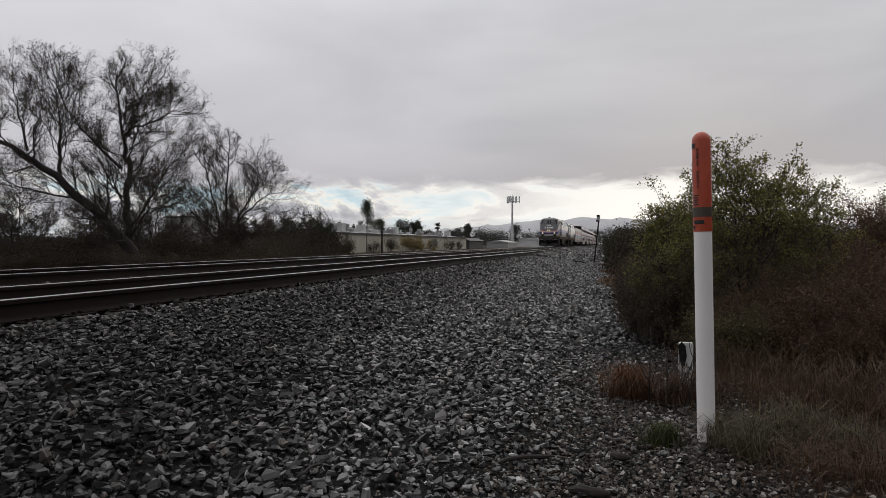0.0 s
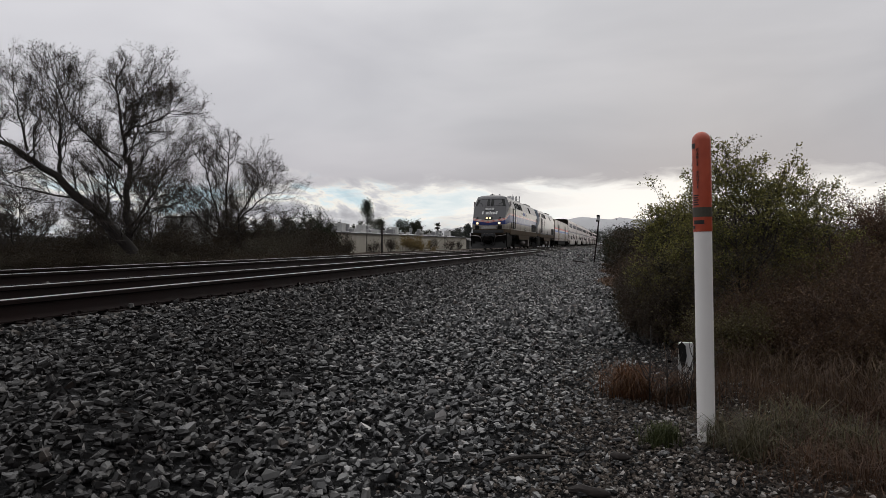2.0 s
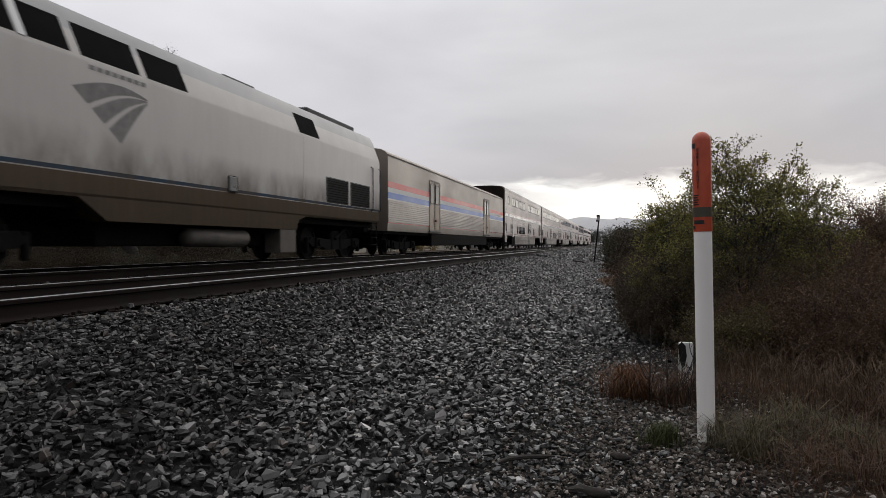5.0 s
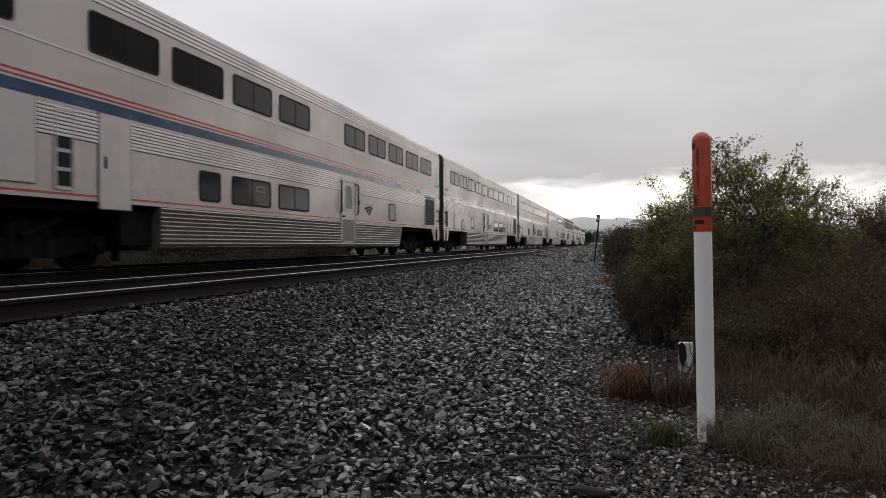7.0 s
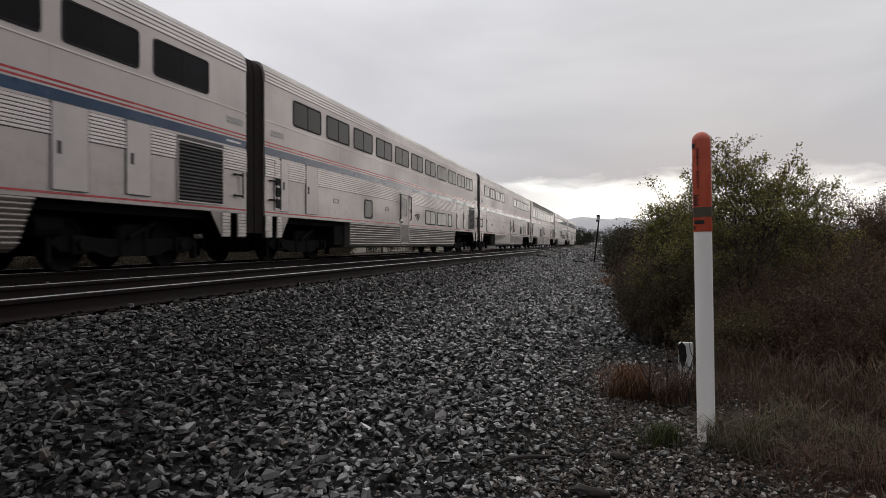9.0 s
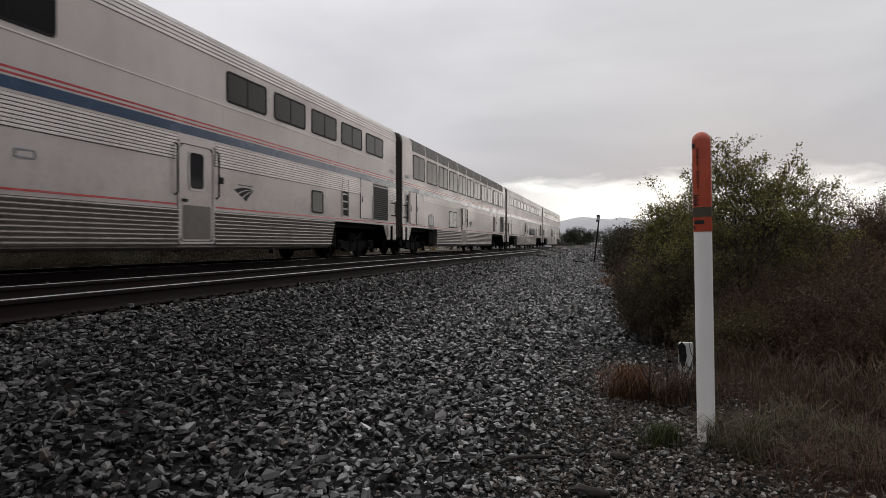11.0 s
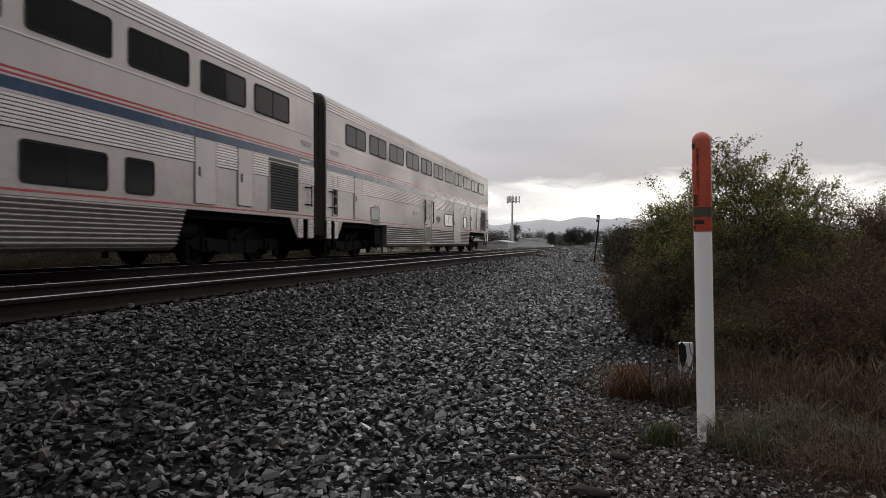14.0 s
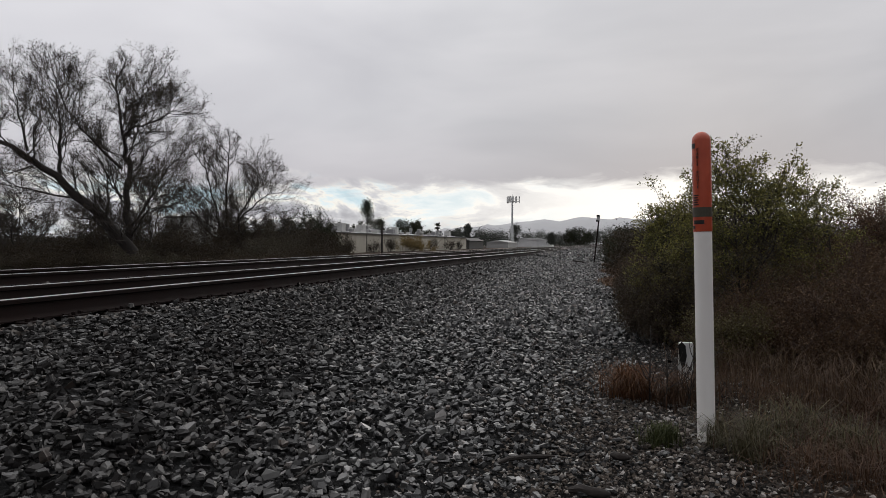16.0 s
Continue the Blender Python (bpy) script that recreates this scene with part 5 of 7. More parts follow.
allk = tuple(range(11))
common_hatch = ((2.58, 3.27, 1.30, 2.56),)
rear_hatches = ((20.15, 20.85, 1.30, 2.5), (21.7, 22.3, 1.34, 2.4))
sleeper_label = "stainless double-deck sleeping car with blue and red stripes"
cars = [
    superliner("sleeping_car", "stainless double-deck crew car with a gap in its upper windows", (1, 2, 3, 4, 6, 7, 8, 9, 10),
               [(6.80, WIN_SMALL), (7.97, WIN_LOW), (10.04, WIN_LOW), (18.3, WIN_SMALL)], 13.95, hatches=((0.95, 2.9, 1.36, 2.5), (4.12, 4.83, 1.05, 2.58)), ladder=[3.30], uppers_small=[(1.83, WIN_SMALL)]),
    superliner("sleeping_car", sleeper_label, allk, [(6.77, WIN_SMALL), (14.19, WIN_LOW), (16.25, WIN_LOW), (18.3, WIN_SMALL)], 10.6, hatches=common_hatch + rear_hatches, tape=4.4),
    superliner("sleeping_car", sleeper_label, allk, [(6.90, WIN_SMALL), (14.21, WIN_LOW), (16.22, WIN_LOW), (18.3, WIN_SMALL)], 10.72, hatches=((1.19, 1.56, 1.30, 2.5),) + common_hatch + rear_hatches),
    superliner("dining_car", "stainless double-deck dining car with two groups of upper windows", (0, 1, 2, 3, 6, 7, 8, 9, 10), [(18.3, WIN_SMALL)], 12.6,
               hatches=((2.58, 3.27, 1.30, 2.56), (21.9, 22.9, 1.34, 2.45)), ladder=[20.45]),
    superliner("lounge_car", "stainless double-deck lounge car with tall windows curving into the roof", allk, [(7.96, WIN_TALL)], 10.76,
               hatches=((1.4, 2.1, 1.3, 2.5), (2.3, 3.25, 1.3, 2.5), (21.4, 22.3, 1.34, 2.4)), ladder=[0.92, 20.45], lounge=True, tape=4.3),
    superliner("coach_car", "stainless double-deck coach with blue and red stripes", allk, [(14.10, WIN_LOW), (16.14, WIN_LOW), (18.22, WIN_SMALL)], 10.7,
               hatches=((2.56, 3.25, 1.30, 2.56),) + rear_hatches),
    superliner("coach_car", "stainless double-deck coach at the tail of the train", allk, [(14.12, WIN_LOW_PALE), (18.28, WIN_SMALL_PALE)], 10.66,
               hatches=((2.52, 3.25, 1.30, 2.56), (16.0, 17.5, 0.5, 2.45)) + rear_hatches, tape=4.15, tail=True),
]
TRAIN = [(engine_a, 0.0), (engine_b, 20.9), (baggage, 41.8)] + [(c, 68.4 + CAR_L * k) for k, c in enumerate(cars)]
# ---- plants ----
M_BARK = plain("dark_wet_bark", (0.018, 0.0135, 0.0115), 0.85, 0, 0.4, 6, 60, 0.5)
M_TWIG = plain("thin_brown_twigs", (0.034, 0.026, 0.021), 0.8, 0, 0.35, 5, 60)
M_TWIG_DRY = plain("dry_grey_stems", (0.060, 0.047, 0.037), 0.85, 0, 0.35, 5, 60)
M_LEAF_BROWN = foliage("withered_brown_leaves", ((0.0, (0.018, 0.013, 0.009)), (0.5, (0.034, 0.025, 0.016)), (1.0, (0.056, 0.042, 0.024))))
M_LEAF_GREEN = foliage("small_olive_leaves", ((0.0, (0.034, 0.036, 0.013)), (0.45, (0.086, 0.090, 0.029)), (0.8, (0.175, 0.172, 0.050)), (1.0, (0.33, 0.29, 0.085))))
M_LEAF_DARK = foliage("dark_evergreen_leaves", ((0.0, (0.009, 0.011, 0.006)), (0.6, (0.021, 0.024, 0.013)), (1.0, (0.042, 0.044, 0.021))))
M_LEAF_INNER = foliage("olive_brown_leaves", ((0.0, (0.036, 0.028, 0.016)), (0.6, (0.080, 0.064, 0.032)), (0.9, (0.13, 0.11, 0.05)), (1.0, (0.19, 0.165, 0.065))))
M_LEAF_DUN = foliage("dun_dry_leaves", ((0.0, (0.032, 0.026, 0.019)), (0.5, (0.054, 0.045, 0.032)), (1.0, (0.085, 0.074, 0.048))))
M_LEAF_THICKET = foliage("dark_brown_thicket_leaves", ((0.0, (0.030, 0.016, 0.011)), (0.5, (0.074, 0.041, 0.027)), (0.9, (0.13, 0.076, 0.048)), (1.0, (0.20, 0.14, 0.075))))
M_TWIG_THICKET = plain("dry_thicket_twigs", (0.055, 0.032, 0.024), 0.85, 0, 0.45, 3, 40)
# far foliage is paler and greyer, with distance haze put into its colour
M_LEAF_FAR = foliage("haze_pale_leaves", ((0.0, (0.045, 0.050, 0.045)), (0.6, (0.065, 0.072, 0.062)), (1.0, (0.095, 0.10, 0.085))))
M_GRASS = foliage("dry_straw_grass", ((0.0, (0.021, 0.0095, 0.0055)), (0.5, (0.052, 0.0255, 0.0145)), (0.85, (0.095, 0.050, 0.029)), (1.0, (0.16, 0.105, 0.066))))
M_GRASS_GREEN = foliage("green_weed", ((0.0, (0.026, 0.032, 0.012)), (0.6, (0.055, 0.064, 0.024)), (1.0, (0.10, 0.105, 0.045))))
M_GRASS_OLIVE = foliage("olive_winter_grass", ((0.0, (0.024, 0.021, 0.011)), (0.6, (0.062, 0.054, 0.029)), (1.0, (0.15, 0.13, 0.075))))
M_GRASS_DUN = foliage("dun_winter_grass", ((0.0, (0.025, 0.0115, 0.0064)), (0.6, (0.060, 0.0300, 0.0165)), (1.0, (0.115, 0.066, 0.038))))
M_STALK = foliage("rusty_dry_stalks", ((0.0, (0.030, 0.016, 0.010)), (0.6, (0.066, 0.038, 0.023)), (1.0, (0.13, 0.088, 0.052))))
M_GRASS_FAR = foliage("dull_far_grass", ((0.0, (0.020, 0.014, 0.009)), (0.6, (0.038, 0.029, 0.018)), (1.0, (0.07, 0.057, 0.034))))
M_WEED_RUST = foliage("rust_weed", ((0.0, (0.05, 0.022, 0.010)), (1.0, (0.17, 0.080, 0.036))))


class Plant:
    """Grows limbs, twigs and leaves; rnd is its own random source."""

    def __init__(self, seed):
        self.rnd = random.Random(seed)
        self.wood, self.twig = Shape(), Shape()
        self.tips = []

    def limb(self, pts, r0, r1, sides=8):
        n = len(pts)
        self.wood.tube(pts, [r0 + (r1 - r0) * i / (n - 1) for i in range(n)], sides)

    def stick(self, a, b, ra, rb):
        d = (b - a)
        if d.length < 1e-5:
            return
        u = d.orthogonal().normalized()
        w = d.normalized().cross(u)
        k = len(self.twig.v)
        for p, r in ((a, ra), (b, rb)):
            for c, s_ in ((1, 0), (-0.5, 0.866), (-0.5, -0.866)):
                self.twig.v.append(tuple(p + (u * c + w * s_) * r))
        self.twig.f += [(k, k + 1, k + 4, k + 3), (k + 1, k + 2, k + 5, k + 4), (k + 2, k, k + 3, k + 5)]

    def shoot(self, p, d, length, r, level, kids, bend=0.25, up=0.12, spread=0.75, leaf_from=0):
        """A bending shoot with side shoots of the next level."""
        rnd = self.rnd
        n = 4 if level > 0 else 3
        pts, dirs = [p], []
        for i in range(n):
            d = (d + Vector((rnd.gauss(0, bend), rnd.gauss(0, bend), rnd.gauss(0, bend) + up)) * 0.5).normalized()
            p = p + d * (length / n)
            pts.append(p)
            dirs.append(d)
        thick = r > 0.02 and level > 1
        if thick:
            self.limb(pts, r, r * 0.45, 6)
        else:
            for i in range(n):
                self.stick(pts[i], pts[i + 1], r * (1 - 0.6 * i / n), r * (1 - 0.6 * (i + 1) / n))
        if level <= leaf_from:
            self.tips += [(q, e) for q, e in zip(pts[1:], dirs)]
        if level > 0:
            for k in range(kids[level]):
                t = rnd.uniform(0.18, 1.0)
                i = min(int(t * n), n - 1)
                q = pts[i].lerp(pts[i + 1], t * n - i)
                e = (dirs[i] + Vector((rnd.gauss(0, 1), rnd.gauss(0, 1), rnd.gauss(0, 0.8))).normalized() * spread).normalized()
                self.shoot(q, e, length * rnd.uniform(0.38, 0.62) * (1.1 - 0.35 * t), r * 0.5, level - 1, kids, bend, up, spread, leaf_from)


def leaf_mesh(name, tips, per, size, material, seed, jitter=0.06, droop=0.0, keep=None):
    """Small folded leaves round the tips."""
    g = np.random.default_rng(seed)
    base = np.repeat(np.array([t[0][:] for t in tips]), per, axis=0)
    n = len(base)
    base = base + g.normal(size=(n, 3)) * jitter
    if keep is not None:
        base = base[keep(base, g)]
        n = len(base)
    d = g.normal(size=(n, 3))
    d[:, 2] -= droop
    d /= np.linalg.norm(d, axis=1)[:, None]
    u = np.cross(d, g.normal(size=(n, 3)))
    u /= np.linalg.norm(u, axis=1)[:, None]
    w = np.cross(d, u)
    L = size * g.uniform(0.6, 1.3, n)[:, None]
    a, b = base, base + d * L
    c = base + d * L * 0.5 + u * L * 0.26 + w * L * 0.08
    e = base + d * L * 0.5 - u * L * 0.26 + w * L * 0.08
    v = np.stack([a, c, b, e], axis=1).reshape(-1, 3)
    k = np.arange(n)[:, None] * 4
    f = np.concatenate([k + np.array([[0, 1, 2]]), k + np.array([[0, 2, 3]])])
    return tri_mesh(name, v, f, material)


def plant_thing(name, label, category, pl, bark, twig, leaves=None, at=None, group=""):
    root = tagged(new(name), label, category, group)
    if pl.wood.v:
        part("trunk", pl.wood, bark, root, smooth=60)
    if pl.twig.v:
        part("twig_work", pl.twig, twig, root)
    if leaves:
        part("crown", leaves, None, root, "small scattered leaves")
    if at is not None:
        root.matrix_basis = at
    return root


VIEW = radians(14.86)
RIGHT, AHEAD = Vector((math.cos(VIEW), math.sin(VIEW), 0)), Vector((-math.sin(VIEW), math.cos(VIEW), 0))


def place_at(u, depth, z=0.0):
    """A place u metres to the right of the viewing axis and depth metres along it."""
    p = RIGHT * u + AHEAD * depth
    return Vector((p.x, p.y, z))


# -- the bare trees beyond the tracks --
def bare_tree(seed, at, k, limbs, label, leaf, leaf_step, secondary, length, low_leaves=0.0):
    """A tree in winter: main limbs as smooth bends, then three orders of thinner wood that reach up and outwards.
    limbs: points (across, up) in steps of k metres, depth of the tip, foot and tip radius."""
    pl = Plant(seed)
    rnd = pl.rnd

    def bend(pts, depth):
        base = [RIGHT * (u * k) + AHEAD * (depth * i / max(1, len(pts) - 1)) + Vector((0, 0, v * k)) for i, (u, v) in enumerate(pts)]
        out = []
        for i in range(len(base) - 1):
            p0, p1, p2, p3 = base[max(i - 1, 0)], base[i], base[i + 1], base[min(i + 2, len(base) - 1)]
            for j in range(4):
                t = j / 4
                q = 0.5 * (2 * p1 + (p2 - p0) * t + (2 * p0 - 5 * p1 + 4 * p2 - p3) * t * t + (3 * p1 - p0 - 3 * p2 + p3) * t ** 3)
                out.append(q + Vector((rnd.gauss(0, 0.05), rnd.gauss(0, 0.05), rnd.gauss(0, 0.04))) * (i + j > 0))
        return out + [base[-1]]

    def branch(p, d, length, r, level):
        n = (1, 3, 4, 5)[level]
        pts, dirs = [p], []
        for i in range(n):
            d = (d + Vector((rnd.gauss(0, 0.20), rnd.gauss(0, 0.20), rnd.gauss(0.10, 0.18)))).normalized()
            p = p + d * (length / n)
            pts.append(p)
            dirs.append(d)
        if level == 3:
            pl.limb(pts, r, r * 0.4, 5)
        else:
            for i in range(n):
                pl.stick(pts[i], pts[i + 1], r * (1 - 0.55 * i / n), r * (1 - 0.55 * (i + 1) / n))
        if level == 0:
            pl.tips += [(q, None) for q in pts[1:]]
            return
        for j in range((0, 5, 6, 7)[level]):
            t = 0.22 + 0.78 * (j + rnd.random()) / (0, 5, 6, 7)[level]
            i = min(int(t * n), n - 1)
            side = Vector((rnd.gauss(0, 1), rnd.gauss(0, 1), rnd.gauss(0.15, 0.7)))
            side = (side - dirs[i] * side.dot(dirs[i])).normalized()
            branch(pts[i].lerp(pts[i + 1], t * n - i), (dirs[i] + side * rnd.uniform(0.55, 1.0)).normalized(), length * rnd.uniform(0.40, 0.62) * (1.15 - 0.4 * t), r * 0.52, level - 1)

    for pts, depth, r0, r1 in limbs:
        q = bend(pts, depth)
        pl.limb(q, r0, r1, 9)
        for j in range(secondary):
            t = 0.16 + 0.84 * (j + rnd.random()) / secondary
            i = min(int(t * (len(q) - 1)), len(q) - 2)
            ax = (q[i + 1] - q[i]).normalized()
            side = Vector((rnd.gauss(0, 1), rnd.gauss(0, 1), rnd.gauss(0.25, 0.7)))
            side = (side - ax * side.dot(ax)).normalized()
            branch(q[i].lerp(q[i + 1], t * (len(q) - 1) - i), (ax * 0.8 + side).normalized(), length * rnd.uniform(0.6, 1.15) * (1.1 - 0.35 * t), max(0.018, min(0.040, r0 * 0.26)), 3)
    tips = pl.tips[::leaf_step] + [t for t in pl.tips if rnd.random() < low_leaves * max(0.0, 1 - t[0].z / 3.6)]
    plant_thing("bare_tree", label, "tree", pl, M_BARK, M_TWIG, leaf_mesh("crown", tips, 1, 0.075, leaf, seed, 0.06), Matrix.Translation(at))


STEP = 0.0258
bare_tree(11, place_at(-14.45, 30.7, -0.65), STEP, [
    ([(0, -14), (-8, 30), (-61, 99), (-130, 163), (-200, 214), (-275, 248)], -1.5, 0.34, 0.05),
    ([(-14, 50), (-22, 116), (-26, 190), (-42, 260), (-58, 350)], 1.0, 0.20, 0.02),
    ([(-26, 200), (-8, 250), (46, 264), (82, 282)], -0.8, 0.075, 0.015),
    ([(-14, 240), (-8, 300), (2, 340)], 1.2, 0.06, 0.015),
    ([(-140, 170), (-160, 250), (-180, 352)], 1.5, 0.10, 0.015),
    ([(-26, 180), (-66, 226), (-104, 280), (-120, 330)], -1.4, 0.07, 0.015)] + [
    ([(-18, 66), (16, 130), (40, 186), (66, 226)], 1.6, 0.075, 0.015),
    ([(-12, 50), (34, 104), (66, 140)], -1.8, 0.06, 0.012),
    ([(-88, 122), (-160, 138), (-235, 150)], -1.0, 0.06, 0.012),
    ([(-200, 214), (-225, 280), (-245, 335)], 0.8, 0.065, 0.015),
    ([(-56, 94), (-72, 160), (-88, 226)], 1.8, 0.06, 0.012)],
    "large bare tree with a leaning trunk and thin twigs", M_LEAF_BROWN, 2, 21, 2.1)
bare_tree(23, place_at(-13.9, 40.9, -0.6), 0.0385, [
    ([(0, -8), (0, 30), (-14, 90), (-34, 160)], 0.6, 0.13, 0.015),
    ([(0, 26), (10, 84), (14, 140), (22, 178)], -1.0, 0.09, 0.012),
    ([(2, 30), (34, 92), (60, 150)], 1.2, 0.09, 0.012),
    ([(4, 34), (52, 88), (88, 108)], -0.8, 0.07, 0.012),
    ([(0, 20), (-34, 70), (-58, 112)], -1.4, 0.07, 0.012)],
    "slender bare tree with low brown foliage", M_LEAF_BROWN, 3, 19, 2.5, 0.8)
for seed, u, dep, h in ((24, -24.2, 37.0, 1.0), (25, -20.6, 38.5, 0.95), (26, -9.8, 41.0, 0.7), (27, -16.6, 36.5, 0.9), (28, -12.2, 38.0, 0.85), (29, -22.5, 34.0, 0.75), (60, -27.5, 42.0, 1.15), (61, -23.6, 43.5, 1.1), (62, -19.2, 43.0, 1.2), (63, -15.6, 44.5, 1.0), (64, -18.2, 35.5, 0.8), (65, -25.6, 36.0, 0.9)):
    bare_tree(seed, place_at(u, dep, -0.7), 0.036 * h, [
        ([(0, -5), (-8, 40), (-30, 90)], 0.8, 0.06, 0.012),
        ([(0, 0), (10, 50), (16, 104)], -0.8, 0.06, 0.012),
        ([(2, 4), (30, 40), (52, 76)], 0.6, 0.05, 0.012)],
        "low bare sapling with many thin stems", M_LEAF_BROWN, 4, 10, 1.6 * h, 0.6)


def leafy_shrub(name, label, seed, at, rx, ry, h, stems, leaf, per, size, kids=(0, 5, 6), twig=None, reach=(0.8, 1.05), jitter=0.05, r=0.012, keep=None, group=""):
    """A shrub: stems fan out from the ground and carry leafy twigs out to an uneven outline."""
    pl = Plant(seed)
    rnd = pl.rnd
    for j in range(stems):
        a, s_ = rnd.uniform(0, 6.283), rnd.random() ** 0.5
        top = Vector((math.cos(a) * rx * s_, math.sin(a) * ry * s_, h * (1 - 0.45 * s_ * s_) * rnd.uniform(*reach)))
        foot = Vector((top.x * 0.45 + rnd.gauss(0, 0.06), top.y * 0.45 + rnd.gauss(0, 0.06), -0.05))
        d = (top - foot)
        L = d.length
        pl.shoot(foot, d.normalized(), L, r * rnd.uniform(0.7, 1.3), 2, kids, 0.16, 0.05, 0.75, 1)
    leaves = leaf_mesh("crown", pl.tips, per, size, leaf, seed, jitter, keep=keep)
    return plant_thing(name, label, "bush", pl, M_BARK, twig or M_TWIG, leaves, Matrix.Translation(at), group)


# -- the olive-leaved bush by the marker and the brown thicket round it --
def olive_bush(seed, at, rx, h, clumps, sprigs, label, width):
    """A dense, uneven crown on several slender stems, with airy leafy sprigs standing out of its top."""
    pl = Plant(seed)
    rnd = pl.rnd
    stems = []
    for j in range(9):
        a = rnd.uniform(0, 6.283)
        foot = Vector((rnd.gauss(0, 0.10), rnd.gauss(0, 0.10), -0.05))
        tip = Vector((math.cos(a) * rx * rnd.uniform(0.15, 0.6), math.sin(a) * rx * rnd.uniform(0.15, 0.5), h * rnd.uniform(0.72, 0.9)))
        q = [foot.lerp(tip, t) + Vector((rnd.gauss(0, 0.025), rnd.gauss(0, 0.025), 0)) for t in (0, 0.2, 0.4, 0.6, 0.8, 1.0)]
        pl.limb(q, 0.018, 0.006, 6)
        stems.append(q)
    low, high = [], []
    for j in range(clumps):
        t = rnd.uniform(0.10, 1.0) ** 0.75
        w = rx * float(np.interp(t, [p[0] for p in width], [p[1] for p in width]))
        a, s_ = rnd.uniform(0, 6.283), rnd.random() ** 0.45
        c = Vector((math.cos(a) * w * s_, math.sin(a) * w * s_ * 0.8, h * t + rnd.gauss(0, 0.04)))
        q = rnd.choice(stems)
        p = q[min(int(t * 5), 4)]
        if (c - p).length < 0.7 * rx + 0.25:
            pl.stick(p, c, 0.0045, 0.002)
        n = len(pl.tips)
        for m in range(3):
            d = Vector((rnd.gauss(0, 1), rnd.gauss(0, 1), rnd.gauss(0.35, 0.8))).normalized()
            pl.shoot(c, d, rnd.uniform(0.10, 0.20), 0.0022, 1, (0, 4), 0.3, 0.1, 0.8, 1)
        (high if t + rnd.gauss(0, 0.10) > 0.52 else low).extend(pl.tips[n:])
    for j in range(sprigs):
        a = rnd.uniform(0, 6.283)
        r_ = rx * rnd.uniform(0.0, 0.62)
        p = Vector((math.cos(a) * r_, math.sin(a) * r_ * 0.7, h * (0.97 - 0.22 * (r_ / rx) ** 2)))
        d = Vector((math.cos(a) * 0.55, math.sin(a) * 0.4, 1)).normalized()
        n = len(pl.tips)
        pl.shoot(p, d, rnd.uniform(0.18, 0.42), 0.0045, 2, (0, 3, 5), 0.26, 0.06, 0.7, 1)
        high.extend(pl.tips[n:])
    root = plant_thing("olive_bush", label, "bush", pl, M_BARK, M_TWIG, leaf_mesh("crown", high, 2, 0.026, M_LEAF_GREEN, seed, 0.018), Matrix.Translation(at))
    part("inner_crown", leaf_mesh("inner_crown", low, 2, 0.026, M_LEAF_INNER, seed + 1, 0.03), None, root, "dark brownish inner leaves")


OVAL = [(0.0, 0.55), (0.25, 0.95), (0.5, 1.0), (0.75, 0.85), (0.9, 0.62), (1.0, 0.35)]
olive_bush(31, (1.12, 6.75, -0.55), 0.80, 1.62, 285, 22, "olive-leaved bush with thin upright stems", OVAL)
olive_bush(32, (1.80, 7.35, -0.52), 0.62, 1.50, 190, 8, "olive-leaved bush with thin upright stems", OVAL)
olive_bush(33, (0.62, 7.55, -0.55), 0.46, 1.36, 190, 3, "olive bush with a dark lower side over gravel", OVAL)
thicket = [(0.42, 7.5, 0.28, 0.4, 0.62, 41), (0.32, 8.7, 0.26, 0.5, 0.62, 37), (0.36, 10.4, 0.3, 0.7, 0.7, 38), (0.36, 12.6, 0.35, 0.9, 0.75, 39), (0.62, 6.9, 0.36, 0.4, 0.66, 40), (1.2, 6.1, 0.6, 0.4, 0.75, 42), (2.0, 6.2, 0.7, 0.5, 1.0, 43), (0.92, 5.75, 0.38, 0.3, 0.52, 57), (1.5, 5.65, 0.45, 0.35, 0.62, 58), (2.2, 5.6, 0.5, 0.4, 0.75, 59), (2.9, 6.9, 0.8, 0.6, 1.15, 44), (3.9, 7.2, 0.9, 0.8, 1.35, 45), (3.0, 5.2, 0.8, 0.6, 0.7, 46),
           ]
thicket += [(2.9, 8.8, 0.9, 0.8, 1.52, 47), (3.7, 8.9, 1.0, 0.8, 1.72, 60), (4.6, 8.9, 1.3, 1.0, 2.05, 48), (5.2, 6.8, 1.0, 0.9, 1.4, 49), (0.70, 10.2, 0.55, 1.0, 1.0, 50), (2.3, 11.0, 1.2, 1.3, 1.5, 51), (3.9, 5.3, 0.8, 0.6, 0.8, 52),
           (6.2, 9.8, 1.6, 1.4, 2.3, 53), (0.8, 13.4, 0.65, 1.4, 1.0, 54), (2.8, 14.5, 1.6, 1.6, 1.6, 55), (2.4, 5.1, 0.6, 0.4, 0.35, 56)]
for i, (x, y, rx, ry, h, seed) in enumerate(thicket):
    leafy_shrub("brown_thicket", "tangled dry brown shrub beside the gravel", seed, (x, y, ground_z(x, y)), rx, ry, h, int((26 if x < 2.4 else 44) + 34 * rx * ry), M_LEAF_BROWN if x < 0.75 else (M_LEAF_THICKET, M_LEAF_THICKET, M_LEAF_THICKET, M_LEAF_INNER)[i % 4], 8 if x > 2.4 else 3, 0.021 if x < 2.4 else 0.024,
                (0, 6, 8), M_TWIG_THICKET, (0.5, 0.88) if x < 2.4 else (0.5, 0.80), 0.035, 0.007, group="thicket along the railway")
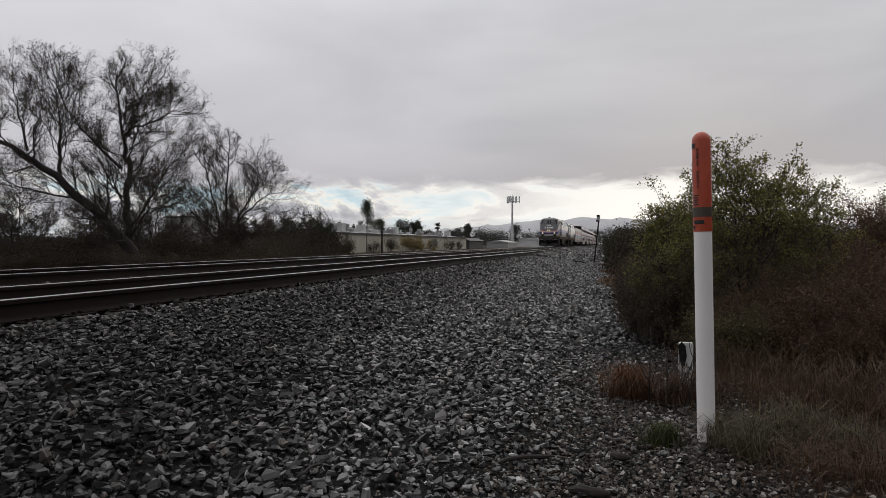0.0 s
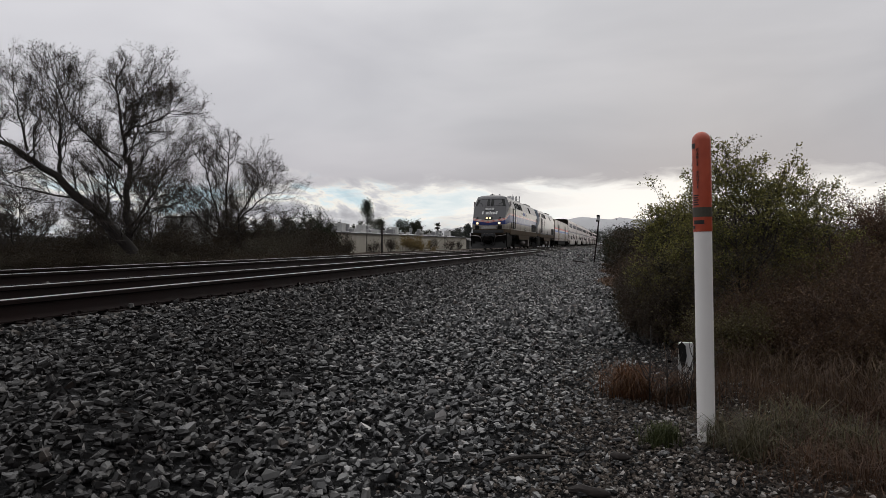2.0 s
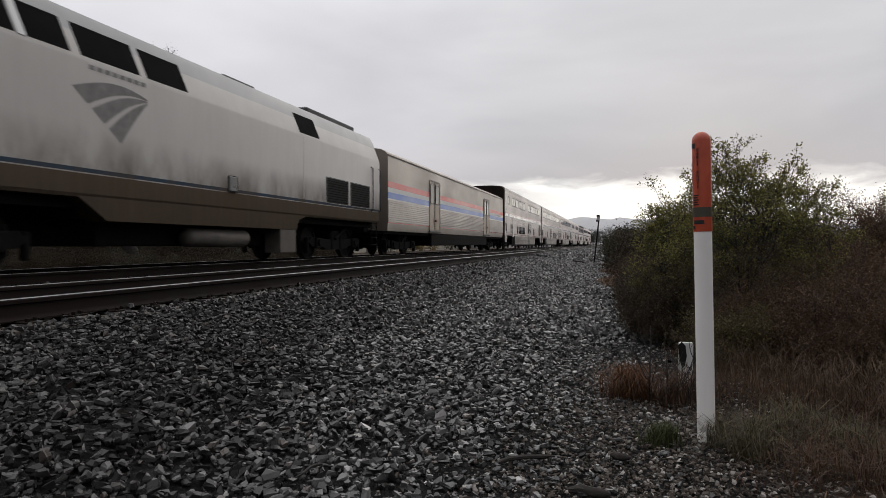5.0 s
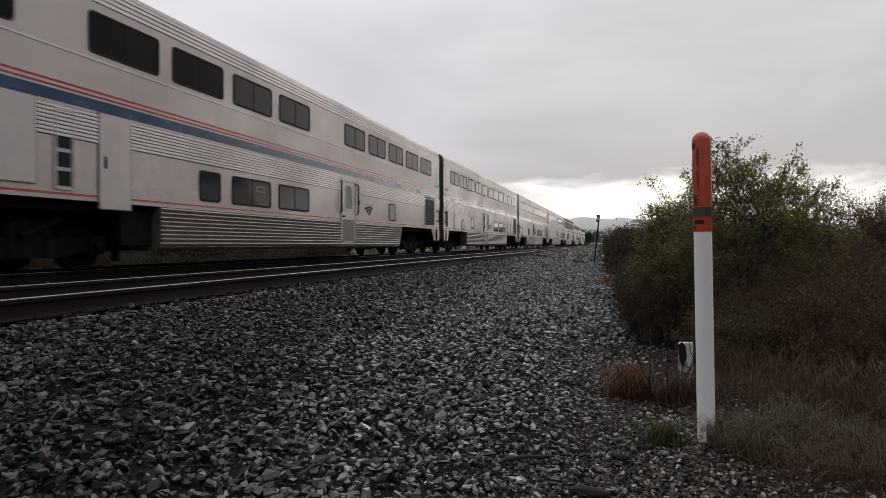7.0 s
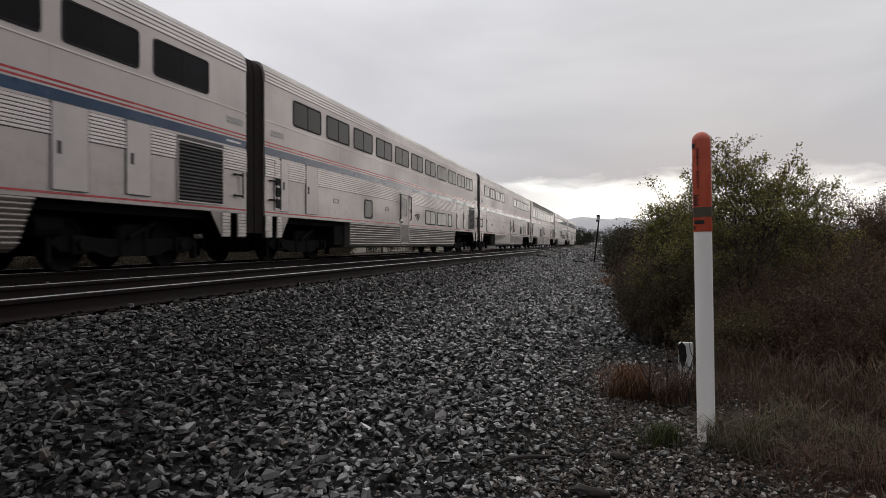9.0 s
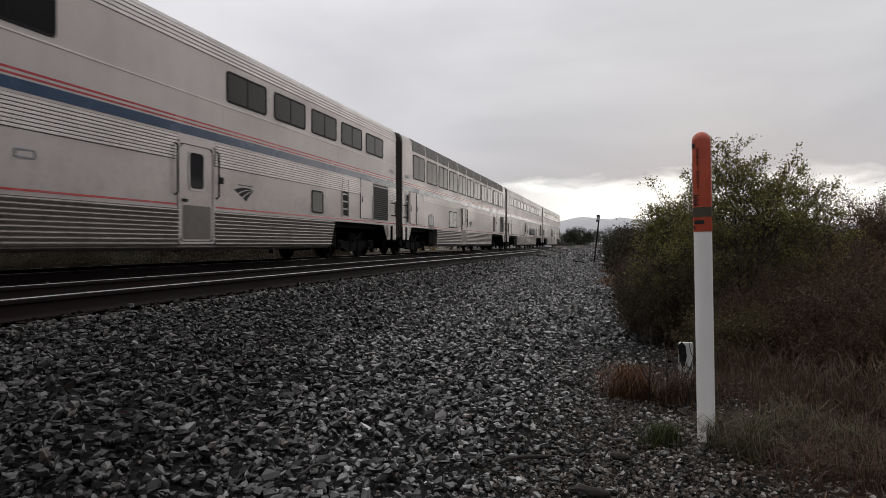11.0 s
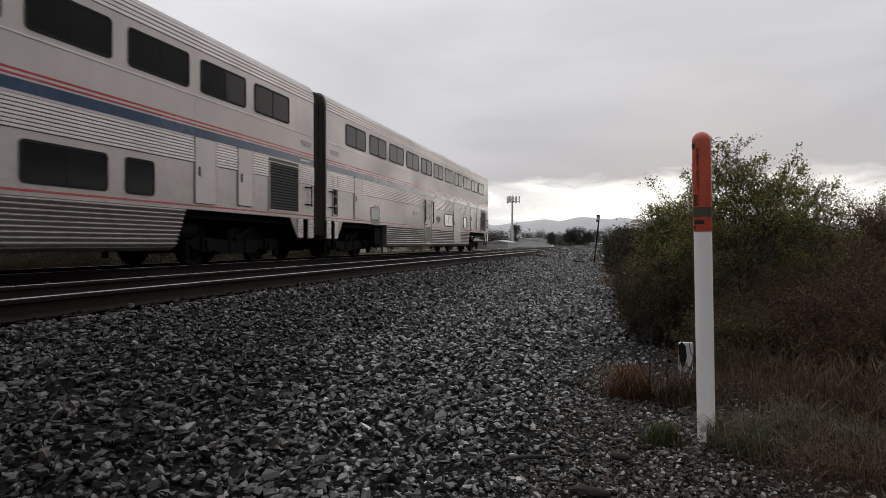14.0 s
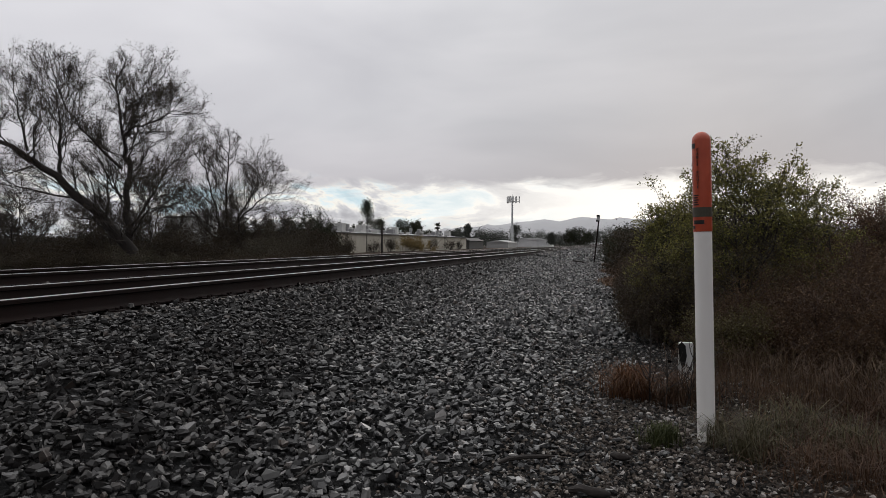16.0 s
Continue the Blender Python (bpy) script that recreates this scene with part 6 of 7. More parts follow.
# unseen taller scrub added beside and behind the camera to darken the train's reflections
for i, (x, y, rx, h) in enumerate(((9.4, 12.5, 2.0, 3.4), (8.6, 8.6, 2.1, 3.6), (8.2, 4.4, 2.0, 3.6), (7.6, 0.2, 2.2, 3.9), (12.5, 16.5, 2.6, 4.2), (12.0, 10.5, 2.5, 4.8), (11.5, 5.0, 2.6, 4.6), (8.0, -4.5, 2.4, 3.8), (9.0, -10.0, 2.8, 4.2))):
    leafy_shrub("unseen_scrub", "unseen tall brown scrub added to darken reflections", 400 + i, (x, y, ground_z(x, y)), rx, rx, h, 34, M_LEAF_DUN, 4, 0.10, (0, 5, 6), M_TWIG, (0.7, 1.05), 0.10, 0.018, group="thicket along the railway")
for i, (x, y, rx, h) in enumerate(((0.62, 19, 0.8, 1.1), (0.55, 25, 0.9, 1.2), (0.55, 33, 1.1, 1.5), (0.6, 43, 1.3, 1.9), (1.4, 56, 1.5, 1.8), (1.6, 74, 1.8, 2.4), (1.4, 98, 2.1, 2.8), (1.6, 130, 2.6, 3.4), (3.5, 22, 2.2, 1.9), (4.5, 38, 2.6, 2.6), (5.0, 60, 3.0, 3.2))):
    leafy_shrub("brown_thicket", "dark shrub in the row along the railway", 70 + i, (x, y, ground_z(x, y)), rx, rx * 1.6, h, 34, M_LEAF_DARK if i % 2 else M_LEAF_BROWN, 4, 0.05 + 0.0010 * y,
                (0, 4, 5), M_TWIG, (0.75, 1.0), 0.08 + 0.001 * y, 0.012 + 0.0002 * y, group="thicket along the railway")

# -- undergrowth and dark shrubs beyond the tracks --
und = random.Random(6)
k = 0
for dep, hh in ((28.5, 0.85), (33.0, 1.7), (38.5, 2.7)):
    u = -0.72 * dep
    while u < -0.17 * dep - (1.0 if dep < 30 else 0.0):
        rx = und.uniform(1.5, 2.3)
        p = place_at(u + und.uniform(-0.4, 0.4), dep + und.uniform(-1, 1))
        leafy_shrub("undergrowth", "dull brown undergrowth beyond the tracks", 120 + k, (p.x, p.y, ground_z(p.x, p.y)), rx, rx * 0.8, hh * und.uniform(0.55, 1.0), 34, (M_LEAF_DUN, M_LEAF_BROWN, M_LEAF_BROWN)[k % 3], 3, 0.080,
                    (0, 6, 6), M_TWIG_DRY, (0.45, 1.05), 0.12, 0.011, group="undergrowth beyond the tracks")
        k += 1
        u += rx * 1.35
for i, (u, dep, rx, h) in enumerate(((-10.5, 46, 1.2, 2.9), (-9.1, 47, 1.1, 3.2), (-8.2, 46, 0.7, 1.8), (-12.2, 45, 1.2, 2.3))):
    p = place_at(u, dep)
    leafy_shrub("evergreen_shrub", "dark evergreen shrub with ragged outline", 190 + i, (p.x, p.y, ground_z(p.x, p.y)), rx, rx, h, 36, M_LEAF_DARK, 3, 0.12,
                (0, 5, 6), M_TWIG, (0.7, 1.05), 0.12, 0.02, group="evergreen shrubs")


# -- grass and weeds --
def blades(xy, length, lean, width, material, name, label, seed, category="grass"):
    g = np.random.default_rng(seed)
    n = len(xy)
    base = np.column_stack([xy, [ground_z(x, y) - 0.01 for x, y in xy]])
    a = g.uniform(0, 6.283, n)
    out = np.column_stack([np.cos(a), np.sin(a), np.zeros(n)])
    side = np.column_stack([-np.sin(a), np.cos(a), np.zeros(n)]) * width
    L = length * g.uniform(0.4, 1.25, n)[:, None]
    ln = lean * g.uniform(0.2, 1.6, n)[:, None]
    up = np.array([[0, 0, 1.0]])
    p1 = base + (up * 0.50 + out * 0.12 * ln) * L
    p2 = base + (up * (0.86 - 0.14 * np.minimum(ln, 1.5)) + out * 0.46 * ln) * L
    p3 = base + (up * (0.92 - 0.42 * np.minimum(ln, 1.7)) + out * 0.92 * ln) * L
    v = np.stack([base - side, base + side, p1 + side, p1 - side, p2 + side * 0.7, p2 - side * 0.7, p3], axis=1).reshape(-1, 3)
    k = np.arange(n)[:, None] * 7
    f = np.concatenate([k + np.array([t]) for t in ((0, 1, 2), (0, 2, 3), (3, 2, 4), (3, 4, 5), (5, 4, 6))])
    return tagged(new(name, tri_mesh(name, v, f, material)), label, category, kind="stuff")


def tufts(spots, per, spread, seed):
    g = np.random.default_rng(seed)
    return np.concatenate([np.column_stack([g.normal(x, spread * s_, int(per * s_)), g.normal(y, spread * s_, int(per * s_))]) for x, y, s_ in spots])


g = np.random.default_rng(77)
spots = [(0.62 + 0.15 * g.random(), 3.45, 1.4), (0.80, 3.7, 1.5), (0.95, 3.3, 1.3), (0.58, 3.9, 0.9), (1.2, 3.9, 1.4), (0.75, 3.1, 1.0)]
for k in range(170):
    x, y = g.uniform(0.5, 4.0), g.uniform(2.2, 6.6)
    if x > 0.55 + 0.25 * abs(y - 3.6) * (y < 3.6):
        spots.append((x, y, g.uniform(0.5, 1.3)))
blades(tufts(spots, 45, 0.10, 1), 0.13, 1.3, 0.0024, M_GRASS, "dry_grass", "matted brown dry grass round the marker post", 1)
blades(np.column_stack([g.uniform(0.5, 4.2, 6000), g.uniform(2.0, 7.0, 6000)]), 0.07, 1.8, 0.003, M_GRASS, "dry_grass", "low trampled straw on dark soil", 2)
stalks = [(g.uniform(0.8, 3.9), g.uniform(4.3, 6.1), g.uniform(0.6, 1.4)) for k in range(110)]
blades(tufts(stalks, 40, 0.14, 9), 0.34, 1.1, 0.0022, M_STALK, "dry_stalks", "long arching dry stalks before the thicket", 9)
blades(tufts([(0.215, 3.46, 1.0), (0.25, 3.50, 0.8)], 260, 0.038, 3), 0.13, 0.45, 0.0022, M_GRASS_GREEN, "green_weed", "small fresh green weed tuft in gravel", 3, "weed")
clumps = [(g.uniform(0.62, 2.6), g.uniform(2.9, 4.9), g.uniform(0.7, 1.4)) for k in range(40)]
blades(tufts(clumps, 95, 0.060, 21), 0.17, 1.5, 0.0016, M_GRASS_DUN, "dry_grass", "soft arching clumps of dull winter grass", 21)
blades(tufts([(0.74, 3.62, 1.3), (0.95, 3.85, 1.2), (0.64, 3.42, 0.7), (0.60, 3.30, 0.6), (1.1, 3.5, 1.2), (0.50, 3.50, 0.5)], 150, 0.055, 4), 0.23, 1.1, 0.0020, M_GRASS_OLIVE, "grass_tuft", "olive grass tufts at the foot of the post", 4)
for seed, x, y, wide, n, lab in ((91, 0.10, 4.60, 0.070, 800, "low rusty dead weed in gravel"), (92, 0.40, 4.5, 0.11, 500, "brown dead weed with bare stalks")):
    blades(np.random.default_rng(seed).normal((x, y), wide, (n, 2)), 0.26, 0.9, 0.0020, M_WEED_RUST if seed == 91 else M_GRASS, "dead_weed", lab, seed, "weed")
far_side = np.column_stack([g.uniform(-21, -13.2, 26000), g.uniform(8, 46, 26000)])
blades(far_side, 0.42, 0.9, 0.010, M_GRASS_FAR, "dry_grass", "dull olive-brown grass beyond the tracks", 14)
verge = np.column_stack([g.uniform(-0.9, 0.9, 9000), g.uniform(13, 36, 9000)])
blades(verge[verge[:, 0] > -0.02 - 0.010 * verge[:, 1] + 0.25 * np.sin(verge[:, 1])], 0.22, 1.2, 0.010, M_GRASS, "dry_grass", "brown grass verge between ballast and shrubs", 12)
for i, (x, y, h) in enumerate(((0.22, 4.45, 0.46), (0.30, 4.35, 0.36), (0.42, 4.3, 0.30), (0.36, 4.52, 0.40), (0.50, 4.45, 0.34))):
    pl = Plant(200 + i)
    pl.shoot(Vector((0, 0, -0.03)), Vector((0.1 * i - 0.05, 0, 1)), h, 0.008, 2, (0, 3, 7), 0.2, 0.06, 0.8)
    plant_thing("dead_stalk", "bare dark weed stalk standing in gravel", "weed", pl, M_BARK, M_BARK, None, Matrix.Translation((x, y, ground_z(x, y))))
# ---- the cable marker beside the gravel ----
def m_marker_orange():
    m = Mat("sun_faded_orange")
    n = m.noise(18, 4)
    col = m.ramp(n, (0.3, (0.34, 0.045, 0.016)), (0.7, (0.42, 0.065, 0.024)))
    return m.done(col, 0.42, 0, m.noise(90, 2), 0.05, 0.002)


def m_marker_white():
    m = Mat("dull_white_plastic")
    x, y, z = m.axes()
    col = m.ramp(m.noise(9, 4, stretch=(1, 1, 0.15)), (0.3, (0.75, 0.725, 0.705)), (0.7, (0.82, 0.80, 0.78)))
    mud = m.math("MULTIPLY", m.ramp(m.noise(30, 4), (0.45, 0.0), (0.6, 1.0)), m.ramp(z, (0.02, 0.9), (0.14, 0.0)))
    return m.done(m.mix(mud, col, (0.10, 0.08, 0.06)), 0.5, 0, m.noise(60, 2), 0.04, 0.002)


post = tagged(new("marker_post"), "white cable marker post with an orange domed cap", "marker post")
R = 0.0445
part("tube", Shape().tube([(0, 0, -0.08), (0, 0, 0.3), (0, 0, 1.08)], R, 32), m_marker_white(), post, "white plastic tube", smooth=40)
dome = [(0, 0, 1.08), (0, 0, 1.55)] + [(0, 0, 1.55 + (R + 0.002) * math.sin(a)) for a in (radians(d) for d in (20, 40, 58, 72, 84))]
rad = [R + 0.002] * 2 + [(R + 0.002) * math.cos(radians(d)) for d in (20, 40, 58, 72, 84)]
cap = part("cap", Shape().tube(dome, rad, 32), m_marker_orange(), post, "orange domed cap with black lettering", smooth=40)
M_INK = plain("black_print", (0.012, 0.011, 0.011), 0.5)
FACE = math.atan2(-3.6, -0.46)


def curved_patch(a0, a1, z0, z1, r=R + 0.0035, n=10):
    """A printed patch that follows the tube, by degrees to the right of the side that faces the gravel."""
    s = Shape()
    for i in range(n + 1):
        a = FACE + radians(a0 + (a1 - a0) * i / n)
        s.v += [(r * math.cos(a), r * math.sin(a), z0), (r * math.cos(a), r * math.sin(a), z1)]
    s.f = [(2 * i, 2 * i + 2, 2 * i + 3, 2 * i + 1) for i in range(n)]
    return s


part("printed_band", curved_patch(-86, 80, 1.155, 1.205), plain("printed_panel", (0.055, 0.05, 0.035), 0.5), cap, "dark printed band")
part("printed_label", curved_patch(-60, 10, 1.118, 1.138), M_INK, cap)
part("printed_label", curved_patch(-72, -48, 1.095, 1.11), M_INK, cap)
part("printed_label", curved_patch(-76, -40, 1.508, 1.534), M_INK, cap)
for k in range(6):
    part("printed_line", curved_patch(-86, -72, 1.27 + 0.03 * k, 1.288 + 0.03 * k), M_INK, cap)
for k in range(5):
    part("printed_line", curved_patch(-62, -20 - 6 * (k % 2), 1.215 + 0.012 * k, 1.221 + 0.012 * k), M_INK, cap)
a = FACE + radians(-24)
letters = Matrix(((-math.sin(a), 0, math.cos(a), 0), (math.cos(a), 0, math.sin(a), 0), (0, 1, 0, 0), (0, 0, 0, 1)))
for k, ch in enumerate("CABLE ROUTE"):
    if ch != " ":
        flat_text(ch, 0.0205, M_INK, cap, Matrix.Translation(((R + 0.0035) * math.cos(a), (R + 0.0035) * math.sin(a), 1.492 - 0.0190 * k)) @ letters, "black printed letter", "letter")
post.matrix_basis = pose(0.458, 3.597, -0.55, 0, -1.1, 0)

# a broken white stub with a black flap
stub = tagged(new("marker_stub"), "short broken white marker stub with a black flap", "marker post")
part("stub", Shape().plate(0, -0.05, 0.05, 0, 0.32, 0.012, 0.03), M_WHITE, stub)
torn = [(-0.054, 0.30), (-0.03, 0.328), (-0.004, 0.30), (0.006, 0.22), (-0.008, 0.15), (-0.026, 0.13), (-0.044, 0.19)]
n = len(torn)
part("flap", Shape().add([(x, y, z) for x in (0.031, 0.040) for y, z in torn], [tuple(range(n, 2 * n))[::-1]] + [(i, (i + 1) % n, n + (i + 1) % n, n + i) for i in range(n)]), M_BLACK, stub, "black torn flap")
stub.matrix_basis = pose(0.505, 5.12, ground_z(0.5, 5.1) - 0.01, 0, 4, -92)

# sticks and lumps of wood in the gravel
for i, (x, y, L, rz, r) in enumerate(((-0.42, 3.05, 0.32, 40, 0.012), (-0.1, 2.65, 0.16, 5, 0.022), (0.02, 3.15, 0.09, -20, 0.02), (-0.05, 2.35, 0.2, 14, 0.03), (-1.3, 2.6, 0.2, 70, 0.006))):
    q = [Vector((L * (t - 0.5), 0.02 * math.sin(5 * t + i), 0.01 * math.sin(3 * t))) for t in (0, 0.3, 0.6, 0.8, 1.0)]
    thing("wood_scrap", Shape().tube(q, [r * 0.5, r, r * 0.9, r, r * 0.4], 7), M_BARK, "dark damp scrap of wood lying on gravel", "stick", "sticks in the gravel", at=pose(x, y, ground_z(x, y) + 0.035, 0, 0, rz), smooth=50)

# ---- leaning trackside sign ----
sign = tagged(new("track_sign"), "leaning steel sign post with a small plate", "sign")
part("post", Shape().tube([(0, 0, -0.2), (0, 0, 2.5)], 0.035, 8), M_RUST, sign)
pl_ = part("plate", Shape().box(-0.12, 0.02, -0.05, -0.045, 2.24, 2.5), M_SAND, sign, "small pale plate")
part("border", Shape().box(-0.13, 0.03, -0.056, -0.0505, 2.18, 2.26).box(-0.13, 0.03, -0.056, -0.0505, 2.45, 2.53), M_BLACK, pl_)
sign.matrix_basis = pose(-1.06, 34.2, -0.58, 0, 6.0, 0)
thing("tie_plank", Shape().soft_box(-0.3, 0.3, -0.08, 0.08, 0, 0.12, 0.015), M_BARK, "dark plank lying beside the sign post", "plank", at=pose(-1.75, 33.2, -0.50, 0, 6, -18))

# ---- beyond the tracks: storage building, roofs, tower, far buildings ----
def m_cream():
    m = Mat("cream_wall_panels")
    col = m.ramp(m.noise(0.7, 5, stretch=(1, 1, 0.3)), (0.3, (0.33, 0.305, 0.25)), (0.7, (0.43, 0.40, 0.33)))
    return m.done(col, 0.75, 0, m.noise(9, 2), 0.05, 0.01)


M_CREAM, M_ROOFGREY = m_cream(), plain("pale_metal_roof", (0.58, 0.58, 0.58), 0.6, 0.1, 0.2, 0.3, 5)
M_UNITGREY = plain("weathered_grey_metal", (0.15, 0.15, 0.155), 0.6, 0.2, 0.2, 1, 8)
M_DARKWALL, M_PALEWALL = plain("dark_fence_boards", (0.06, 0.058, 0.055), 0.8, 0, 0.3, 0.4, 4), plain("pale_far_wall", (0.36, 0.36, 0.35), 0.8, 0, 0.15, 0.2, 3)
shed = tagged(new("storage_building"), "long low storage building of cream wall panels", "building")
WX = -40.0
joints = [84, 92.5, 101, 109.5, 118, 126.5, 135, 143.5, 152, 160.5, 169, 176]
for a, b in zip(joints, joints[1:]):
    part("wall_panel", Shape().soft_box(WX - 0.2, WX, a + 0.07, b - 0.07, -1.1, 2.12, 0.03), M_CREAM, shed)
part("wall", Shape().box(WX - 14, WX - 0.1, 84, 176, -1.1, 2.1), M_DARKWALL, shed)
part("roof", Shape().along([(WX + 0.25, 2.10), (WX + 0.25, 2.26), (WX - 7, 2.75), (WX - 14.2, 2.26), (WX - 14.2, 2.10)][::-1], 83.7, 176.3), M_ROOFGREY, shed, "pale metal roof")
part("fascia", Shape().box(WX + 0.25, WX + 0.30, 83.7, 176.3, 2.06, 2.27), M_DARKWALL, shed)
for y in (101.1, 126.4, 152.2):
    part("downpipe", Shape().tube([(WX + 0.1, y, -1.0), (WX + 0.1, y, 2.1)], 0.07, 6), M_DARKWALL, shed)
thing("utility_pole", Shape().tube([(0, 0, -0.4), (0, 0, 4.1)], [0.16, 0.13], 8).soft_box(-0.5, 0.5, -0.08, 0.08, 3.5, 3.65, 0.02), M_BARK, "short dark timber pole by the storage building", "pole", at=pose(-33.9, 92.0, -0.9))
rr = random.Random(4)
for k in range(40):
    y = 94 + 2.0 * k + rr.uniform(-1, 1)
    x = WX - rr.uniform(2.0, 7.5)
    h = rr.choice((0.3, 0.45, 0.6, 0.9, 1.3))
    unit = tagged(new("roof_unit"), "grey ventilation unit on the long roof", "roof unit", "units on the storage roof")
    w = rr.uniform(0.5, 1.5)
    part("casing", Shape().soft_box(-w / 2, w / 2, -w / 2, w / 2, 0, h, 0.05), (M_UNITGREY, M_PALEWALL, M_UNITGREY)[k % 3], unit)
    part("lid", Shape().soft_box(-w / 2 - 0.08, w / 2 + 0.08, -w / 2 - 0.08, w / 2 + 0.08, h, h + 0.10, 0.03), M_PALEWALL, unit)
    if k % 4 == 0:
        part("duct", Shape().tube([(0.2, 0, h), (0.2, 0, h + 0.7)], 0.10, 8), M_PALEWALL, unit)
    unit.matrix_basis = pose(x, y, 2.26 + (WX + 0.25 - x) / 7.25 * 0.49 - 0.06)
hall = tagged(new("far_hall"), "flat-roofed pale hall behind the storage building", "building")
part("wall", Shape().box(-80, -58, 100, 236, -1.1, 2.6), M_PALEWALL, hall)
part("roof", Shape().box(-80.3, -57.7, 99.7, 236.3, 2.6, 2.72), M_ROOFGREY, hall)
for k in range(16):
    part("window", Shape().box(-58, -57.95, 104 + 8 * k, 107 + 8 * k, 0.6, 2.0), M_GLASS, hall)
loft = tagged(new("far_block"), "grey two-storey block far behind the roofs", "building")
part("wall", Shape().box(-92, -80, 118, 130, -1, 6.0), M_PALEWALL, loft)
part("roof", Shape().box(-92.3, -79.7, 117.7, 130.3, 6.0, 6.3), M_DARKWALL, loft)
for k in range(3):
    for z in (1.0, 3.8):
        part("window", Shape().box(-80.0, -79.95, 119.2 + 3.6 * k, 121.4 + 3.6 * k, z, z + 1.2), M_GLASS, loft)
for nm, lab, x0, x1, y0, y1, h, m in (("dark_shed", "dark timber shed beyond the tracks", -44, -40, 180, 200, 1.35, M_DARKWALL), ("pale_shed", "low pale shed near the phone mast", -46, -38, 236, 258, 1.0, M_PALEWALL),
                                      ("white_building", "long white building in the distance", -52, -32, 330, 352, 2.6, M_ROOFGREY)):
    b = tagged(new(nm), lab, "building")
    part("wall", Shape().box(x0, x1, y0, y1, -1.1, h), m, b)
    part("roof", Shape().along([(x0 - 0.3, h), (x1 + 0.3, h), ((x0 + x1) / 2, h + 0.9)], y0 - 0.3, y1 + 0.3), m, b)
    for k in range(4 if m is M_ROOFGREY else 0):
        part("window", Shape().box(x1, x1 + 0.03, y0 + 1.5 + k * (y1 - y0 - 3) / 4, y0 + 3.5 + k * (y1 - y0 - 3) / 4, 0.0, 1.1), M_GLASS, b)

mast = tagged(new("phone_mast"), "pale steel phone mast with a ring of antennas", "mast")
M_MAST = plain("galvanised_steel", (0.50, 0.51, 0.52), 0.5, 0.3, 0.1, 1, 10)
part("pole", Shape().tube([(0, 0, 0), (0, 0, 11), (0, 0, 20.6)], [0.52, 0.42, 0.30], 14), M_MAST, mast, smooth=40)
fr = Shape()
tri = [(3.1 * math.cos(radians(d)), 3.1 * math.sin(radians(d))) for d in (20, 140, 260)]
for z in (18.6, 19.6):
    for i in range(3):
        fr.tube([(*tri[i], z), (*tri[(i + 1) % 3], z)], 0.07, 6)
        fr.tube([(0, 0, z), (*tri[i], z)], 0.07, 6)
part("antenna_frame", fr, M_MAST, mast)
for i in range(3):
    (xa, ya), (xb, yb) = tri[i], tri[(i + 1) % 3]
    for t in (0.08, 0.36, 0.64, 0.92):
        x, y = xa + (xb - xa) * t, ya + (yb - ya) * t
        part("antenna", Shape().soft_box(x * 1.06 - 0.17, x * 1.06 + 0.17, y * 1.06 - 0.17, y * 1.06 + 0.17, 18.0, 20.7, 0.04), M_WHITE, mast)
part("top_spike", Shape().tube([(0, 0, 20.6), (0, 0, 21.6)], 0.06, 6), M_MAST, mast)
mast.matrix_basis = pose(-40.3, 261, -1.0)


# ---- far trees ----
def far_tree(name, label, seed, x, y, h, rx, leaf, conical=False, n=1500, size=0.5):
    root = tagged(new(name), label, "tree", "far trees")
    part("trunk", Shape().tube([(0, 0, -0.3), (0.1, 0, h * 0.5), (0, 0, h * 0.95)], [0.02 * h, 0.014 * h, 0.004 * h], 6), M_BARK, root)
    g2 = np.random.default_rng(seed)
    clumps = []
    for k in range(46):
        t = g2.uniform(0.12 if conical else 0.25, 1.0)
        w = rx * (1.02 - t) if conical else rx * math.sqrt(max(0.03, 1 - ((t - 0.6) / 0.42) ** 2))
        a = g2.uniform(0, 6.283)
        s_ = g2.uniform(0.35, 1.0)
        clumps.append((w * s_ * math.cos(a), w * s_ * math.sin(a), h * t))
    tips = []
    for c in clumps:
        for j in range(n // 46):
            tips.append((Vector(c) + Vector(g2.normal(size=3)) * rx * (0.13 if conical else 0.2), None))
    part("crown", leaf_mesh("crown", tips, 1, size, leaf, seed, 0.05), None, root)
    root.matrix_basis = pose(x, y, ground_z(x, y))


